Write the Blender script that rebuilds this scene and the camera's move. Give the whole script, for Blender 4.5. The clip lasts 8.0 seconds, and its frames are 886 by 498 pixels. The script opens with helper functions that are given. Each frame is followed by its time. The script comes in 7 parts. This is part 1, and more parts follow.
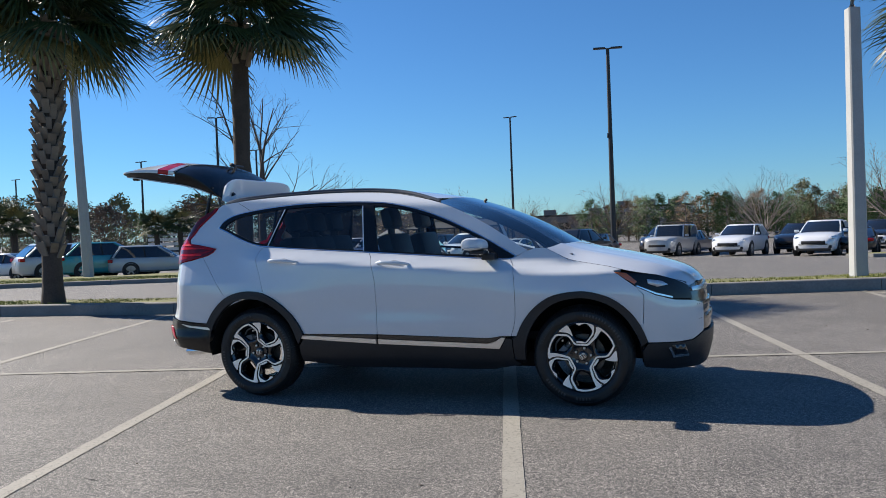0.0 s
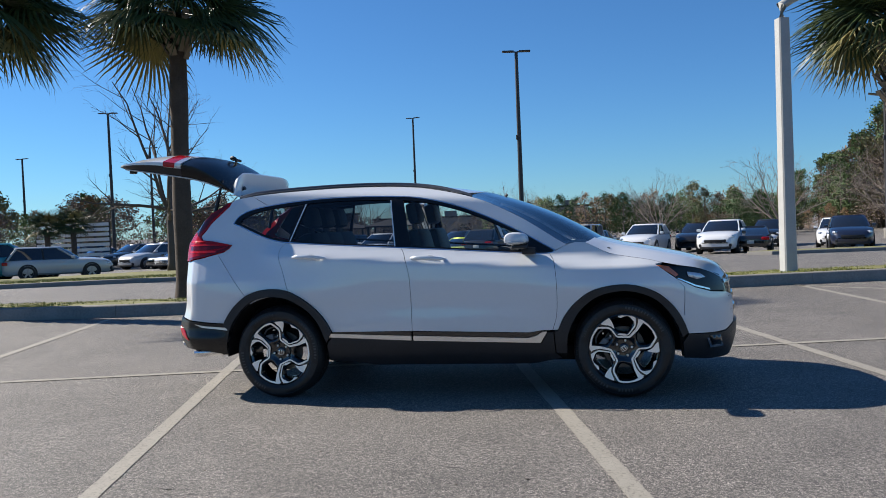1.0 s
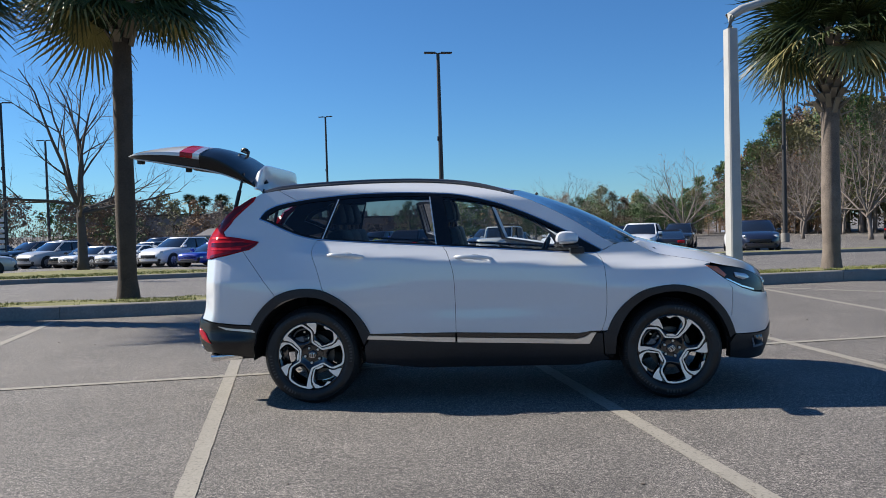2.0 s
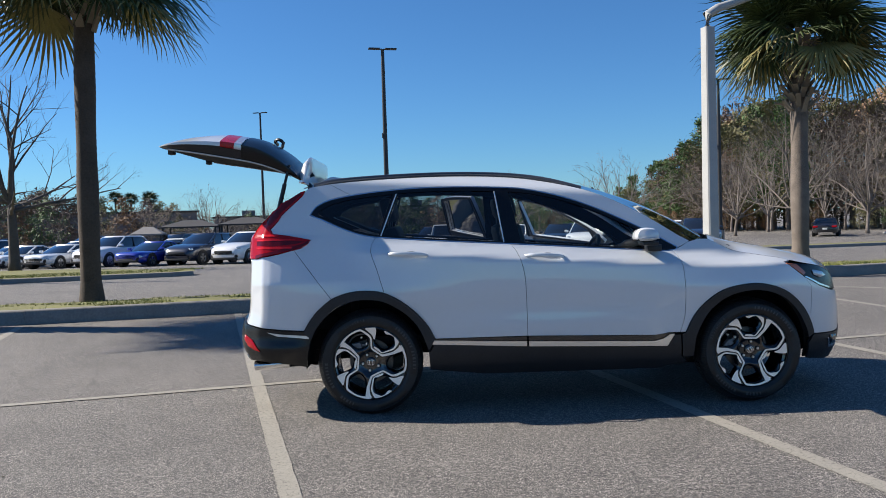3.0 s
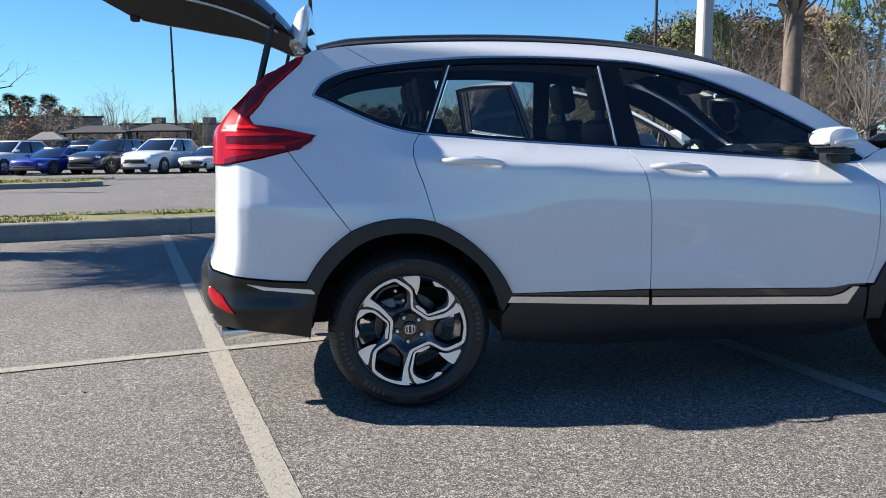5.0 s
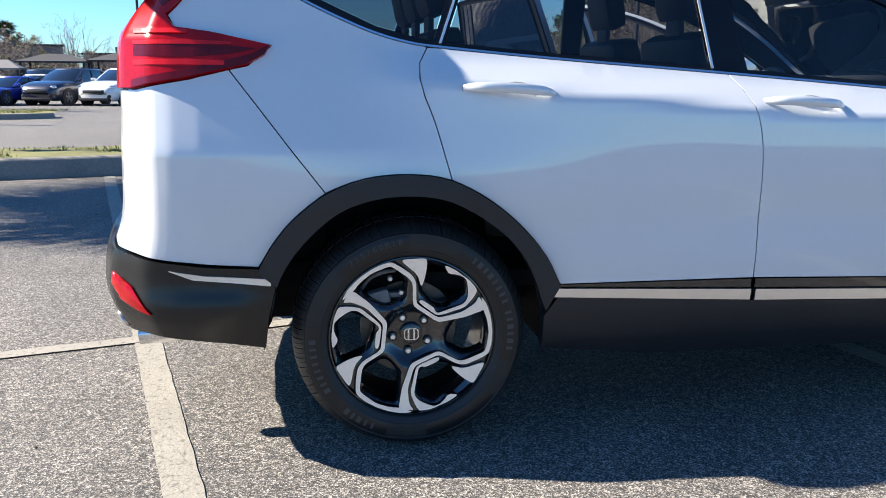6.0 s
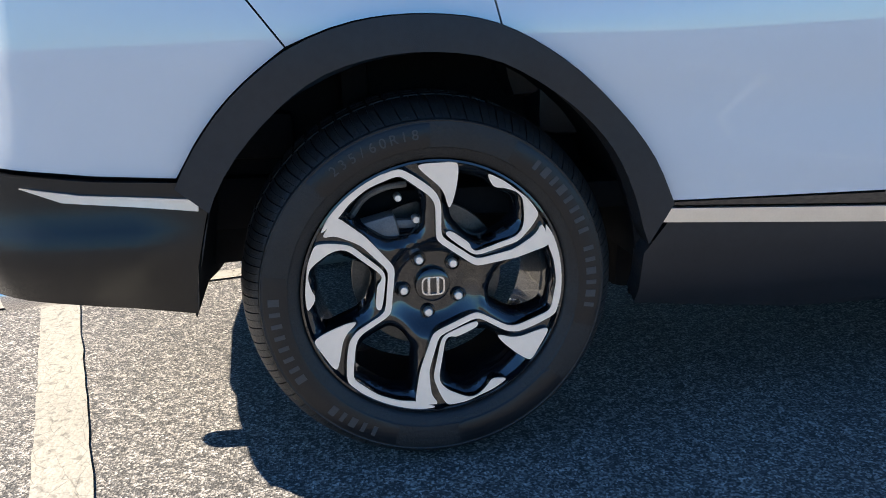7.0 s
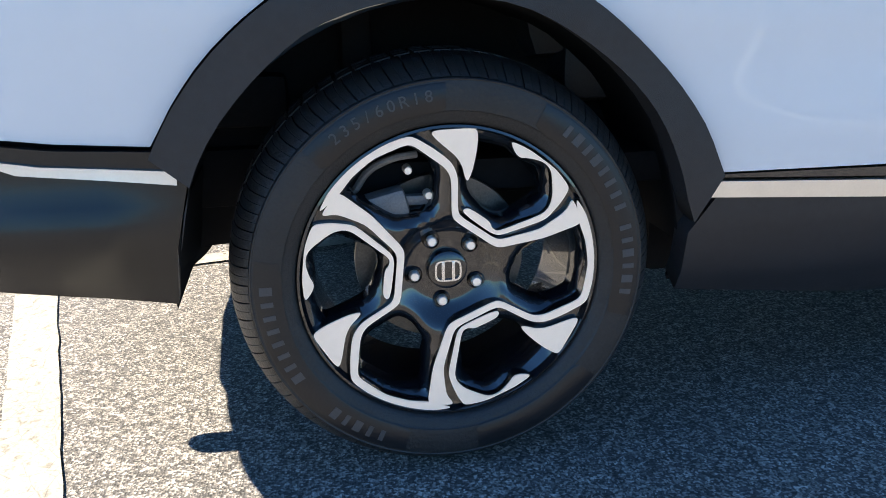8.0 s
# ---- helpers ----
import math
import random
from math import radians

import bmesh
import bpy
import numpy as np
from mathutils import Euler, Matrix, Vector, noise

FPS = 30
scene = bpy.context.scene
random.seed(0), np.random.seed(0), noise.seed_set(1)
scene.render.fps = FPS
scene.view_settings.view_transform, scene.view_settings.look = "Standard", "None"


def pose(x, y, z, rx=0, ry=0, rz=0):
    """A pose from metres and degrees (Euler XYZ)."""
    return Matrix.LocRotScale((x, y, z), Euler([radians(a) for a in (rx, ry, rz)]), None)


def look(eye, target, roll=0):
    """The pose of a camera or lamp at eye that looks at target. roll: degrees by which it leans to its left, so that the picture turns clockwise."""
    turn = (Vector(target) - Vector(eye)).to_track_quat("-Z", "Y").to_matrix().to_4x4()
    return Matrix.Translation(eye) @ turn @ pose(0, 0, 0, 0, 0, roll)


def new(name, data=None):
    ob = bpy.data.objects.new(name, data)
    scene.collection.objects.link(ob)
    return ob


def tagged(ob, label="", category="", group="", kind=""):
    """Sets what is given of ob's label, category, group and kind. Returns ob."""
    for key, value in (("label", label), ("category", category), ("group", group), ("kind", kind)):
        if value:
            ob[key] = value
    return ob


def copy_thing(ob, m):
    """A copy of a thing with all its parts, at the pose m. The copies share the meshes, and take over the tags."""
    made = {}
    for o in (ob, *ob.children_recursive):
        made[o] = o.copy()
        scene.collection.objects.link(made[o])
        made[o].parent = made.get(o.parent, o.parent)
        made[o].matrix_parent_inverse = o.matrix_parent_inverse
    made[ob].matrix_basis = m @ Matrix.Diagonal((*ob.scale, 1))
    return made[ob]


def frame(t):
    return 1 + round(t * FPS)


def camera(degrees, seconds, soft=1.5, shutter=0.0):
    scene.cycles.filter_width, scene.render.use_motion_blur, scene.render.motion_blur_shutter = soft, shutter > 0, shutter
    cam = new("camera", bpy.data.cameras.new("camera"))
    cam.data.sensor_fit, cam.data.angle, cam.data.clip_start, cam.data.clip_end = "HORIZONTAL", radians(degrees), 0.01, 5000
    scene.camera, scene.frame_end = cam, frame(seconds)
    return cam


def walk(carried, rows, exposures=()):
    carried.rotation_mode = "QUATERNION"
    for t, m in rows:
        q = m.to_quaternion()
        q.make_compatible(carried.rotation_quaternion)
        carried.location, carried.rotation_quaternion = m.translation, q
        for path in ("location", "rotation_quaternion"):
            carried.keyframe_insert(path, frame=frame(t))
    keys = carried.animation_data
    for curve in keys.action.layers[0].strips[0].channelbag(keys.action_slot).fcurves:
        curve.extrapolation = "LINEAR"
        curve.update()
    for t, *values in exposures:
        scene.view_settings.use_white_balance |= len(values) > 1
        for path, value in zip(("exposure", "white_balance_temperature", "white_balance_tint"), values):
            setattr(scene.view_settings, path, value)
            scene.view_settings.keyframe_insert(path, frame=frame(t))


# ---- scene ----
from mathutils import geometry

# ---- camera ----
cam = camera(58.4, 8.0, soft=0.9)
PATH = [
    (0, (3.511, -5.684, 1.313), (2.886, -3.785, 1.264), -2.2),
    (0.5, (2.99, -5.802, 1.318), (2.519, -3.86, 1.263), -2.3),
    (1, (2.456, -5.893, 1.307), (2.086, -3.928, 1.25), -2.3),
    (1.5, (1.93, -5.884, 1.297), (1.664, -3.902, 1.241), -2.1),
    (1.7, (1.716, -5.871, 1.311), (1.499, -3.884, 1.252), -1.9),
    (2.8, (0.583, -5.569, 1.326), (0.621, -3.57, 1.259), -1.6),
    (3, (0.406, -5.463, 1.333), (0.449, -3.465, 1.261), -1.7),
    (3.5, (0.017, -5.115, 1.307), (0.13, -3.121, 1.21), -1.5),
    (4, (-0.191, -4.611, 1.268), (-0.023, -2.624, 1.117), -1.1),
    (4.5, (-0.276, -4.039, 1.25), (-0.074, -2.061, 1.031), -0.7),
    (4.7, (-0.274, -3.79, 1.24), (-0.060, -1.816, 0.996), -0.7),
    (5.8, (-0.280, -2.514, 1.209), (0.029, -0.583, 0.789), 0.4),
    (6, (-0.271, -2.296, 1.165), (0.035, -0.37, 0.72), 0.4),
    (6.5, (-0.251, -1.788, 1.044), (0.07, 0.105, 0.483), 0.1),
    (7, (-0.231, -1.41, 0.876), (0.099, 0.476, 0.296), -0.5),
    (7.5, (-0.230, -1.255, 0.832), (0.103, 0.612, 0.203), -0.6),
    (8, (-0.233, -1.226, 0.819), (0.103, 0.644, 0.194), -0.6),
]
walk(cam, [(t, look(eye, target, roll)) for t, eye, target, roll in PATH],
     exposures=[(0, 0.92, 6500, 10), (3.0, 0.97, 6500, 10), (4.0, 1.12, 6500, 10), (4.5, 1.20, 6500, 10), (6, 1.74, 6600, 10), (6.5, 1.83, 6700, 10), (7, 1.98, 6850, 10), (8, 2.44, 7100, 10)])

# ---- world and sun ----
SUN_TO = Vector((-1.262, 0.311, 1.0)).normalized()
world = bpy.data.worlds.new("sky")
scene.world = world
world.use_nodes = True
wn = world.node_tree.nodes
wl = world.node_tree.links
sky = wn.new("ShaderNodeTexSky")
sky.sky_type = "NISHITA"
sky.sun_disc = False
sky.sun_elevation = math.asin(SUN_TO.z)
sky.sun_rotation = math.atan2(SUN_TO.x, SUN_TO.y)
sky.air_density, sky.dust_density, sky.ozone_density = 1.0, 0.0, 6.0
tint = wn.new("ShaderNodeVectorMath")
tint.operation = "MULTIPLY"
tint.inputs[1].default_value = (0.62, 1.0, 1.29)
wl.new(sky.outputs[0], tint.inputs[0])
wl.new(tint.outputs[0], wn["Background"].inputs[0])
wn["Background"].inputs[1].default_value = 0.048
sun_data = bpy.data.lights.new("sun", "SUN")
sun_data.energy, sun_data.angle, sun_data.color = 4.4, radians(0.53), (1.0, 0.93, 0.83)
sun = new("sun", sun_data)
sun.matrix_world = look(SUN_TO * 60, (0, 0, 0))


# ---- materials ----
def mat(name, color, rough=0.5, metal=0.0, vary=0.12, scale=8.0, bump=0.0, bump_scale=60.0, coat=0.0, spec=0.5, island=0.0, rand=0.0):
    """A principled material whose colour drifts at two scales, with fine relief."""
    m = bpy.data.materials.new(name)
    m.use_nodes = True
    n, l = m.node_tree.nodes, m.node_tree.links
    p = n["Principled BSDF"]
    p.inputs["Roughness"].default_value = rough
    p.inputs["Metallic"].default_value = metal
    p.inputs["Coat Weight"].default_value = coat
    p.inputs["Coat Roughness"].default_value = 0.03
    p.inputs["Specular IOR Level"].default_value = spec
    co = n.new("ShaderNodeTexCoord")
    big = n.new("ShaderNodeTexNoise")
    big.inputs["Scale"].default_value = scale
    big.inputs["Detail"].default_value = 6
    l.new(co.outputs["Object"], big.inputs["Vector"])
    small = n.new("ShaderNodeTexNoise")
    small.inputs["Scale"].default_value = scale * 13
    small.inputs["Detail"].default_value = 3
    l.new(co.outputs["Object"], small.inputs["Vector"])
    add = n.new("ShaderNodeMath")
    add.operation = "ADD"
    l.new(big.outputs[0], add.inputs[0])
    l.new(small.outputs[0], add.inputs[1])
    top = add
    if island or rand:
        g = n.new("ShaderNodeNewGeometry") if island else n.new("ShaderNodeObjectInfo")
        mul = n.new("ShaderNodeMath")
        mul.operation = "MULTIPLY_ADD"
        l.new(g.outputs["Random Per Island" if island else "Random"], mul.inputs[0])
        mul.inputs[1].default_value = island or rand
        l.new(add.outputs[0], mul.inputs[2])
        top = mul
    ramp = n.new("ShaderNodeMapRange")
    ramp.inputs["From Min"].default_value, ramp.inputs["From Max"].default_value = 0.6, 1.4 + (island or rand)
    ramp.inputs["To Min"].default_value, ramp.inputs["To Max"].default_value = 1 - vary, 1 + vary
    l.new(top.outputs[0], ramp.inputs[0])
    mix = n.new("ShaderNodeVectorMath")
    mix.operation = "SCALE"
    mix.inputs[0].default_value = color[:3]
    l.new(ramp.outputs[0], mix.inputs["Scale"])
    l.new(mix.outputs[0], p.inputs["Base Color"])
    if bump:
        bn = n.new("ShaderNodeTexNoise")
        bn.inputs["Scale"].default_value = bump_scale
        bn.inputs["Detail"].default_value = 5
        l.new(co.outputs["Object"], bn.inputs["Vector"])
        b = n.new("ShaderNodeBump")
        b.inputs["Strength"].default_value = bump
        b.inputs["Distance"].default_value = 0.01
        l.new(bn.outputs[0], b.inputs["Height"])
        l.new(b.outputs[0], p.inputs["Normal"])
    return m


def glass(name, tint, gloss=1.0):
    """Thin tinted pane: clear tint below, mirror gloss by angle."""
    m = bpy.data.materials.new(name)
    m.use_nodes = True
    n, l = m.node_tree.nodes, m.node_tree.links
    n.remove(n["Principled BSDF"])
    tr = n.new("ShaderNodeBsdfTransparent")
    tr.inputs[0].default_value = (*tint, 1)
    gl = n.new("ShaderNodeBsdfGlossy")
    gl.inputs["Roughness"].default_value = 0.02
    fr = n.new("ShaderNodeFresnel")
    fr.inputs[0].default_value = 1.52
    mul = n.new("ShaderNodeMath")
    mul.operation = "MULTIPLY"
    mul.inputs[1].default_value = gloss
    mul.use_clamp = True
    l.new(fr.outputs[0], mul.inputs[0])
    mx = n.new("ShaderNodeMixShader")
    l.new(mul.outputs[0], mx.inputs[0])
    l.new(tr.outputs[0], mx.inputs[1])
    l.new(gl.outputs[0], mx.inputs[2])
    l.new(mx.outputs[0], n["Material Output"].inputs[0])
    return m


M_PAINT = mat("white_pearl_paint", (0.645, 0.662, 0.675), 0.30, 0.0, 0.012, 3, coat=1.0)
M_PAINT.node_tree.nodes["Principled BSDF"].inputs["Coat IOR"].default_value = 1.85
M_PAINT.node_tree.nodes["Principled BSDF"].inputs["Coat Roughness"].default_value = 0.025
M_TRIM = mat("black_plastic_trim", (0.016, 0.017, 0.020), 0.42, 0.0, 0.25, 5, bump=0.12, bump_scale=700, spec=0.42)
M_SATIN = mat("satin_bumper_plastic", (0.007, 0.0073, 0.008), 0.26, 0.0, 0.25, 5, bump=0.03, bump_scale=700, spec=0.5)
M_GLOSSBLACK = mat("gloss_black", (0.006, 0.007, 0.009), 0.25, 0.0, 0.2, 9, coat=1.0, spec=0.3)
M_GLOSSBLACK.node_tree.nodes["Principled BSDF"].inputs["Coat IOR"].default_value = 1.62
M_PIANO = mat("black_window_trim", (0.006, 0.0065, 0.008), 0.25, 0.0, 0.1, 5, spec=0.35)
M_DARK = mat("dark_inner", (0.010, 0.010, 0.011), 0.8, 0.0, 0.3, 6, spec=0.2)
M_CHROME = mat("chrome", (0.78, 0.78, 0.8), 0.22, 1.0, 0.03, 20)
M_ALU = mat("machined_alloy", (0.95, 0.895, 0.84), 0.42, 0.8, 0.04, 60)
M_TYRE = mat("tyre_rubber", (0.016, 0.0158, 0.016), 0.5, 0.0, 0.35, 14, bump=0.2, bump_scale=180, spec=0.42)
M_TYREBAND = mat("smooth_tyre_rubber", (0.010, 0.010, 0.011), 0.34, 0.0, 0.3, 14, bump=0.06, bump_scale=180, spec=0.4)
M_TYRETXT = mat("tyre_lettering", (0.042, 0.043, 0.046), 0.5, 0.0, 0.2, 30)
M_BRAKE = mat("brake_iron", (0.10, 0.095, 0.09), 0.40, 0.8, 0.4, 25)
M_CALIPER = mat("grey_cast_caliper", (0.17, 0.165, 0.165), 0.5, 0.3, 0.3, 25, bump=0.2, bump_scale=200)
M_RED = mat("red_lamp_lens", (0.36, 0.002, 0.005), 0.16, 0.0, 0.35, 14, coat=0.25, spec=0.25)
M_DARKRED = mat("dark_red_lens", (0.11, 0.002, 0.004), 0.14, 0.0, 0.4, 20, coat=0.3, spec=0.3)
M_BRIGHTRED = mat("bright_red_lens", (0.62, 0.012, 0.018), 0.2, 0.0, 0.3, 30, coat=0.25, spec=0.25)
M_STRIP = mat("satin_bright_strip", (0.80, 0.775, 0.74), 0.36, 1.0, 0.04, 20)
M_CLEARLAMP = mat("clear_lamp_lens", (0.55, 0.57, 0.6), 0.1, 0.4, 0.3, 25, coat=1.0)
M_AMBER = mat("amber_lens", (0.5, 0.12, 0.03), 0.12, 0.0, 0.15, 30, coat=1.0)
M_TINT = glass("privacy_glass", (0.34, 0.36, 0.38), 1.2)
M_CLEAR = glass("clear_car_glass", (0.80, 0.85, 0.83), 1.2)
M_SEAT = mat("dark_leather", (0.03, 0.03, 0.032), 0.5, 0.0, 0.2, 10, bump=0.2, bump_scale=200)
M_LINING = mat("light_headlining", (0.42, 0.41, 0.39), 0.9, 0.0, 0.08, 10)
M_RAIL = mat("roof_rail_paint", (0.10, 0.105, 0.115), 0.35, 0.6, 0.1, 10)


# ---- small mesh tools ----
def part(name, bm, material, parent, label="", smooth=True):
    """Link a bmesh or mesh as one object under a thing or a part."""
    if isinstance(bm, bmesh.types.BMesh):
        me = bpy.data.meshes.new(name)
        bmesh.ops.recalc_face_normals(bm, faces=bm.faces)
        bm.to_mesh(me)
        bm.free()
        if smooth:
            me.shade_smooth()
            me.set_sharp_from_angle(angle=radians(38))
    else:
        me = bm
    if material and not me.materials:
        me.materials.append(material)
    ob = new(name, me)
    if parent:
        ob.parent = parent
    if label:
        tagged(ob, label)
    return ob


def thing(name, m, label, category, group="", kind=""):
    ob = new(name)
    ob.empty_display_size = 0.2
    ob.matrix_world = m
    return tagged(ob, label, category, group, kind)


def box(bm, cx, cy, cz, sx, sy, sz, bevel=0.0, m=None):
    r = bmesh.ops.create_cube(bm, size=1.0)
    for v in r["verts"]:
        v.co = Vector((v.co.x * sx + cx, v.co.y * sy + cy, v.co.z * sz + cz))
    if bevel:
        es = list({e for v in r["verts"] for e in v.link_edges})
        out = bmesh.ops.bevel(bm, geom=es, offset=bevel, segments=2, affect="EDGES", profile=0.6)
        vs = list({v for f in out["faces"] for v in f.verts} | {v for v in r["verts"] if v.is_valid})
    else:
        vs = r["verts"]
    if m is not None:
        bmesh.ops.transform(bm, matrix=m, verts=vs)
    return bm


def bm_box(*a, **k):
    return box(bmesh.new(), *a, **k)


def tube(bm, pts, radii, sides=8, cap=True):
    """A tapered tube along pts."""
    rings = []
    up = Vector((0, 0, 1))
    n = len(pts)
    for i, p in enumerate(pts):
        d = (Vector(pts[min(i + 1, n - 1)]) - Vector(pts[max(i - 1, 0)]))
        d = d.normalized() if d.length else up
        a = d.cross(Vector((0, 0, 1)) if abs(d.z) < 0.9 else Vector((1, 0, 0))).normalized()
        b = d.cross(a)
        r = radii[i] if hasattr(radii, "__len__") else radii
        rings.append([bm.verts.new(Vector(p) + (a * math.cos(2 * math.pi * k / sides) + b * math.sin(2 * math.pi * k / sides)) * r) for k in range(sides)])
    for r0, r1 in zip(rings, rings[1:]):
        for k in range(sides):
            bm.faces.new((r0[k], r0[(k + 1) % sides], r1[(k + 1) % sides], r1[k]))
    if cap:
        bm.faces.new(rings[0][::-1])
        bm.faces.new(rings[-1])
    return bm


def lathe(bm, profile, sides=48, axis="y"):
    """Turn (radius, offset) pairs round the y axis."""
    rings = []
    for r, o in profile:
        rings.append([bm.verts.new((r * math.sin(2 * math.pi * k / sides), o, r * math.cos(2 * math.pi * k / sides))) for k in range(sides)])
    for r0, r1 in zip(rings, rings[1:]):
        for k in range(sides):
            bm.faces.new((r0[k], r0[(k + 1) % sides], r1[(k + 1) % sides], r1[k]))
    return bm


def loft(bm, rows, close=False):
    """A sheet through rows of points of one length."""
    vs = [[bm.verts.new(p) for p in row] for row in rows]
    for a, b in zip(vs, vs[1:]):
        for k in range(len(a) - (0 if close else 1)):
            k2 = (k + 1) % len(a)
            bm.faces.new((a[k], a[k2], b[k2], b[k]))
    return vs


def spline(pts, step=0.03, closed=False):
    """Catmull-Rom curve through pts, evenly stepped."""
    P = [np.array(p, float) for p in pts]
    out = []
    n = len(P)
    for i in range(n if closed else n - 1):
        p0, p1, p2, p3 = (P[(i - 1) % n] if closed or i else 2 * P[0] - P[1]), P[i], P[(i + 1) % n], (P[(i + 2) % n] if closed or i + 2 < n else 2 * P[-1] - P[-2])
        m = max(1, int(np.linalg.norm(p2 - p1) / step))
        for k in range(m):
            t = k / m
            out.append(tuple(0.5 * (2 * p1 + (p2 - p0) * t + (2 * p0 - 5 * p1 + 4 * p2 - p3) * t * t + (3 * p1 - p0 - 3 * p2 + p3) * t ** 3)))
    if not closed:
        out.append(tuple(P[-1]))
    return out


# ---- the ground: one sheet that falls gently past the verge ----
def gz(y):
    return -0.0235 * min(max(y - 11.0, 0.0), 32.0)


def asphalt(name, base, dark):
    m = bpy.data.materials.new(name)
    m.use_nodes = True
    n, l = m.node_tree.nodes, m.node_tree.links
    p = n["Principled BSDF"]
    p.inputs["Roughness"].default_value = 0.76
    p.inputs["Specular IOR Level"].default_value = 0.5
    co = n.new("ShaderNodeTexCoord")

    def noise_node(scale, detail):
        t = n.new("ShaderNodeTexNoise")
        t.inputs["Scale"].default_value, t.inputs["Detail"].default_value = scale, detail
        l.new(co.outputs["Object"], t.inputs["Vector"])
        return t
    vor = n.new("ShaderNodeTexVoronoi")
    vor.inputs["Scale"].default_value = 215
    l.new(co.outputs["Object"], vor.inputs["Vector"])
    patch, stain, grain, mottle = noise_node(0.45, 5), noise_node(2.3, 6), noise_node(150, 4), noise_node(38, 6)
    grit = n.new("ShaderNodeMix")
    grit.data_type = "RGBA"
    grit.inputs[6].default_value, grit.inputs[7].default_value = (*dark, 1), (*base, 1)
    sep = n.new("ShaderNodeSeparateColor")
    l.new(vor.outputs["Color"], sep.inputs[0])
    rr = n.new("ShaderNodeMapRange")
    rr.inputs["From Min"].default_value, rr.inputs["From Max"].default_value = 0.40, 0.98
    l.new(sep.outputs[0], rr.inputs[0])
    l.new(rr.outputs[0], grit.inputs[0])
    s = n.new("ShaderNodeMath")
    s.operation = "ADD"
    l.new(patch.outputs[0], s.inputs[0])
    l.new(stain.outputs[0], s.inputs[1])
    sc = n.new("ShaderNodeMapRange")
    sc.inputs["From Min"].default_value, sc.inputs["From Max"].default_value = 0.7, 1.3
    sc.inputs["To Min"].default_value, sc.inputs["To Max"].default_value = 0.78, 1.16
    l.new(s.outputs[0], sc.inputs[0])
    gr = n.new("ShaderNodeMapRange")
    gr.inputs["From Min"].default_value, gr.inputs["From Max"].default_value = 0.40, 0.60
    gr.inputs["To Min"].default_value, gr.inputs["To Max"].default_value = 0.64, 1.36
    l.new(grain.outputs[0], gr.inputs[0])
    mo = n.new("ShaderNodeMapRange")
    mo.inputs["From Min"].default_value, mo.inputs["From Max"].default_value = 0.38, 0.62
    mo.inputs["To Min"].default_value, mo.inputs["To Max"].default_value = 0.69, 1.31
    l.new(mottle.outputs[0], mo.inputs[0])
    worn = n.new("ShaderNodeMath")
    worn.operation = "MULTIPLY"
    l.new(sc.outputs[0], worn.inputs[0])
    l.new(mo.outputs[0], worn.inputs[1])
    both = n.new("ShaderNodeMath")
    both.operation = "MULTIPLY"
    l.new(worn.outputs[0], both.inputs[0])
    l.new(gr.outputs[0], both.inputs[1])
    mul = n.new("ShaderNodeVectorMath")
    mul.operation = "SCALE"
    l.new(grit.outputs[2], mul.inputs[0])
    l.new(both.outputs[0], mul.inputs["Scale"])
    l.new(mul.outputs[0], p.inputs["Base Color"])
    b = n.new("ShaderNodeBump")
    b.inputs["Strength"].default_value, b.inputs["Distance"].default_value = 0.45, 0.004
    l.new(vor.outputs["Distance"], b.inputs["Height"])
    l.new(b.outputs[0], p.inputs["Normal"])
    return m


M_ASPHALT = asphalt("worn_asphalt", (0.335, 0.305, 0.270), (0.054, 0.051, 0.048))
M_CONCRETE = mat("kerb_concrete", (0.21, 0.199, 0.18), 0.85, 0, 0.25, 2.5, bump=0.3, bump_scale=60)
M_GRASS = mat("winter_grass", (0.15, 0.145, 0.045), 0.9, 0, 0.45, 1.2, bump=0.6, bump_scale=40)
M_BLADE = mat("grass_blade", (0.17, 0.185, 0.04), 0.8, 0, 0.3, 3, island=0.9)

bm = bmesh.new()
ys = [-400, -30, -12, -6, -2, 2, 6, 9, 11, 14, 17, 20, 24, 28, 32, 36, 40, 43, 60, 120, 400, 1500]
xs = [-1500, -300, -100, -60, -40, -25, -15, -8, -3, 1, 5, 10, 18, 30, 50, 100, 300, 1500]
loft(bm, [[(x, y, gz(y)) for x in xs] for y in ys])
ground = part("ground", bm, M_ASPHALT, None)
tagged(ground, "worn grey asphalt of a parking lot with fine aggregate", "ground", kind="structure")



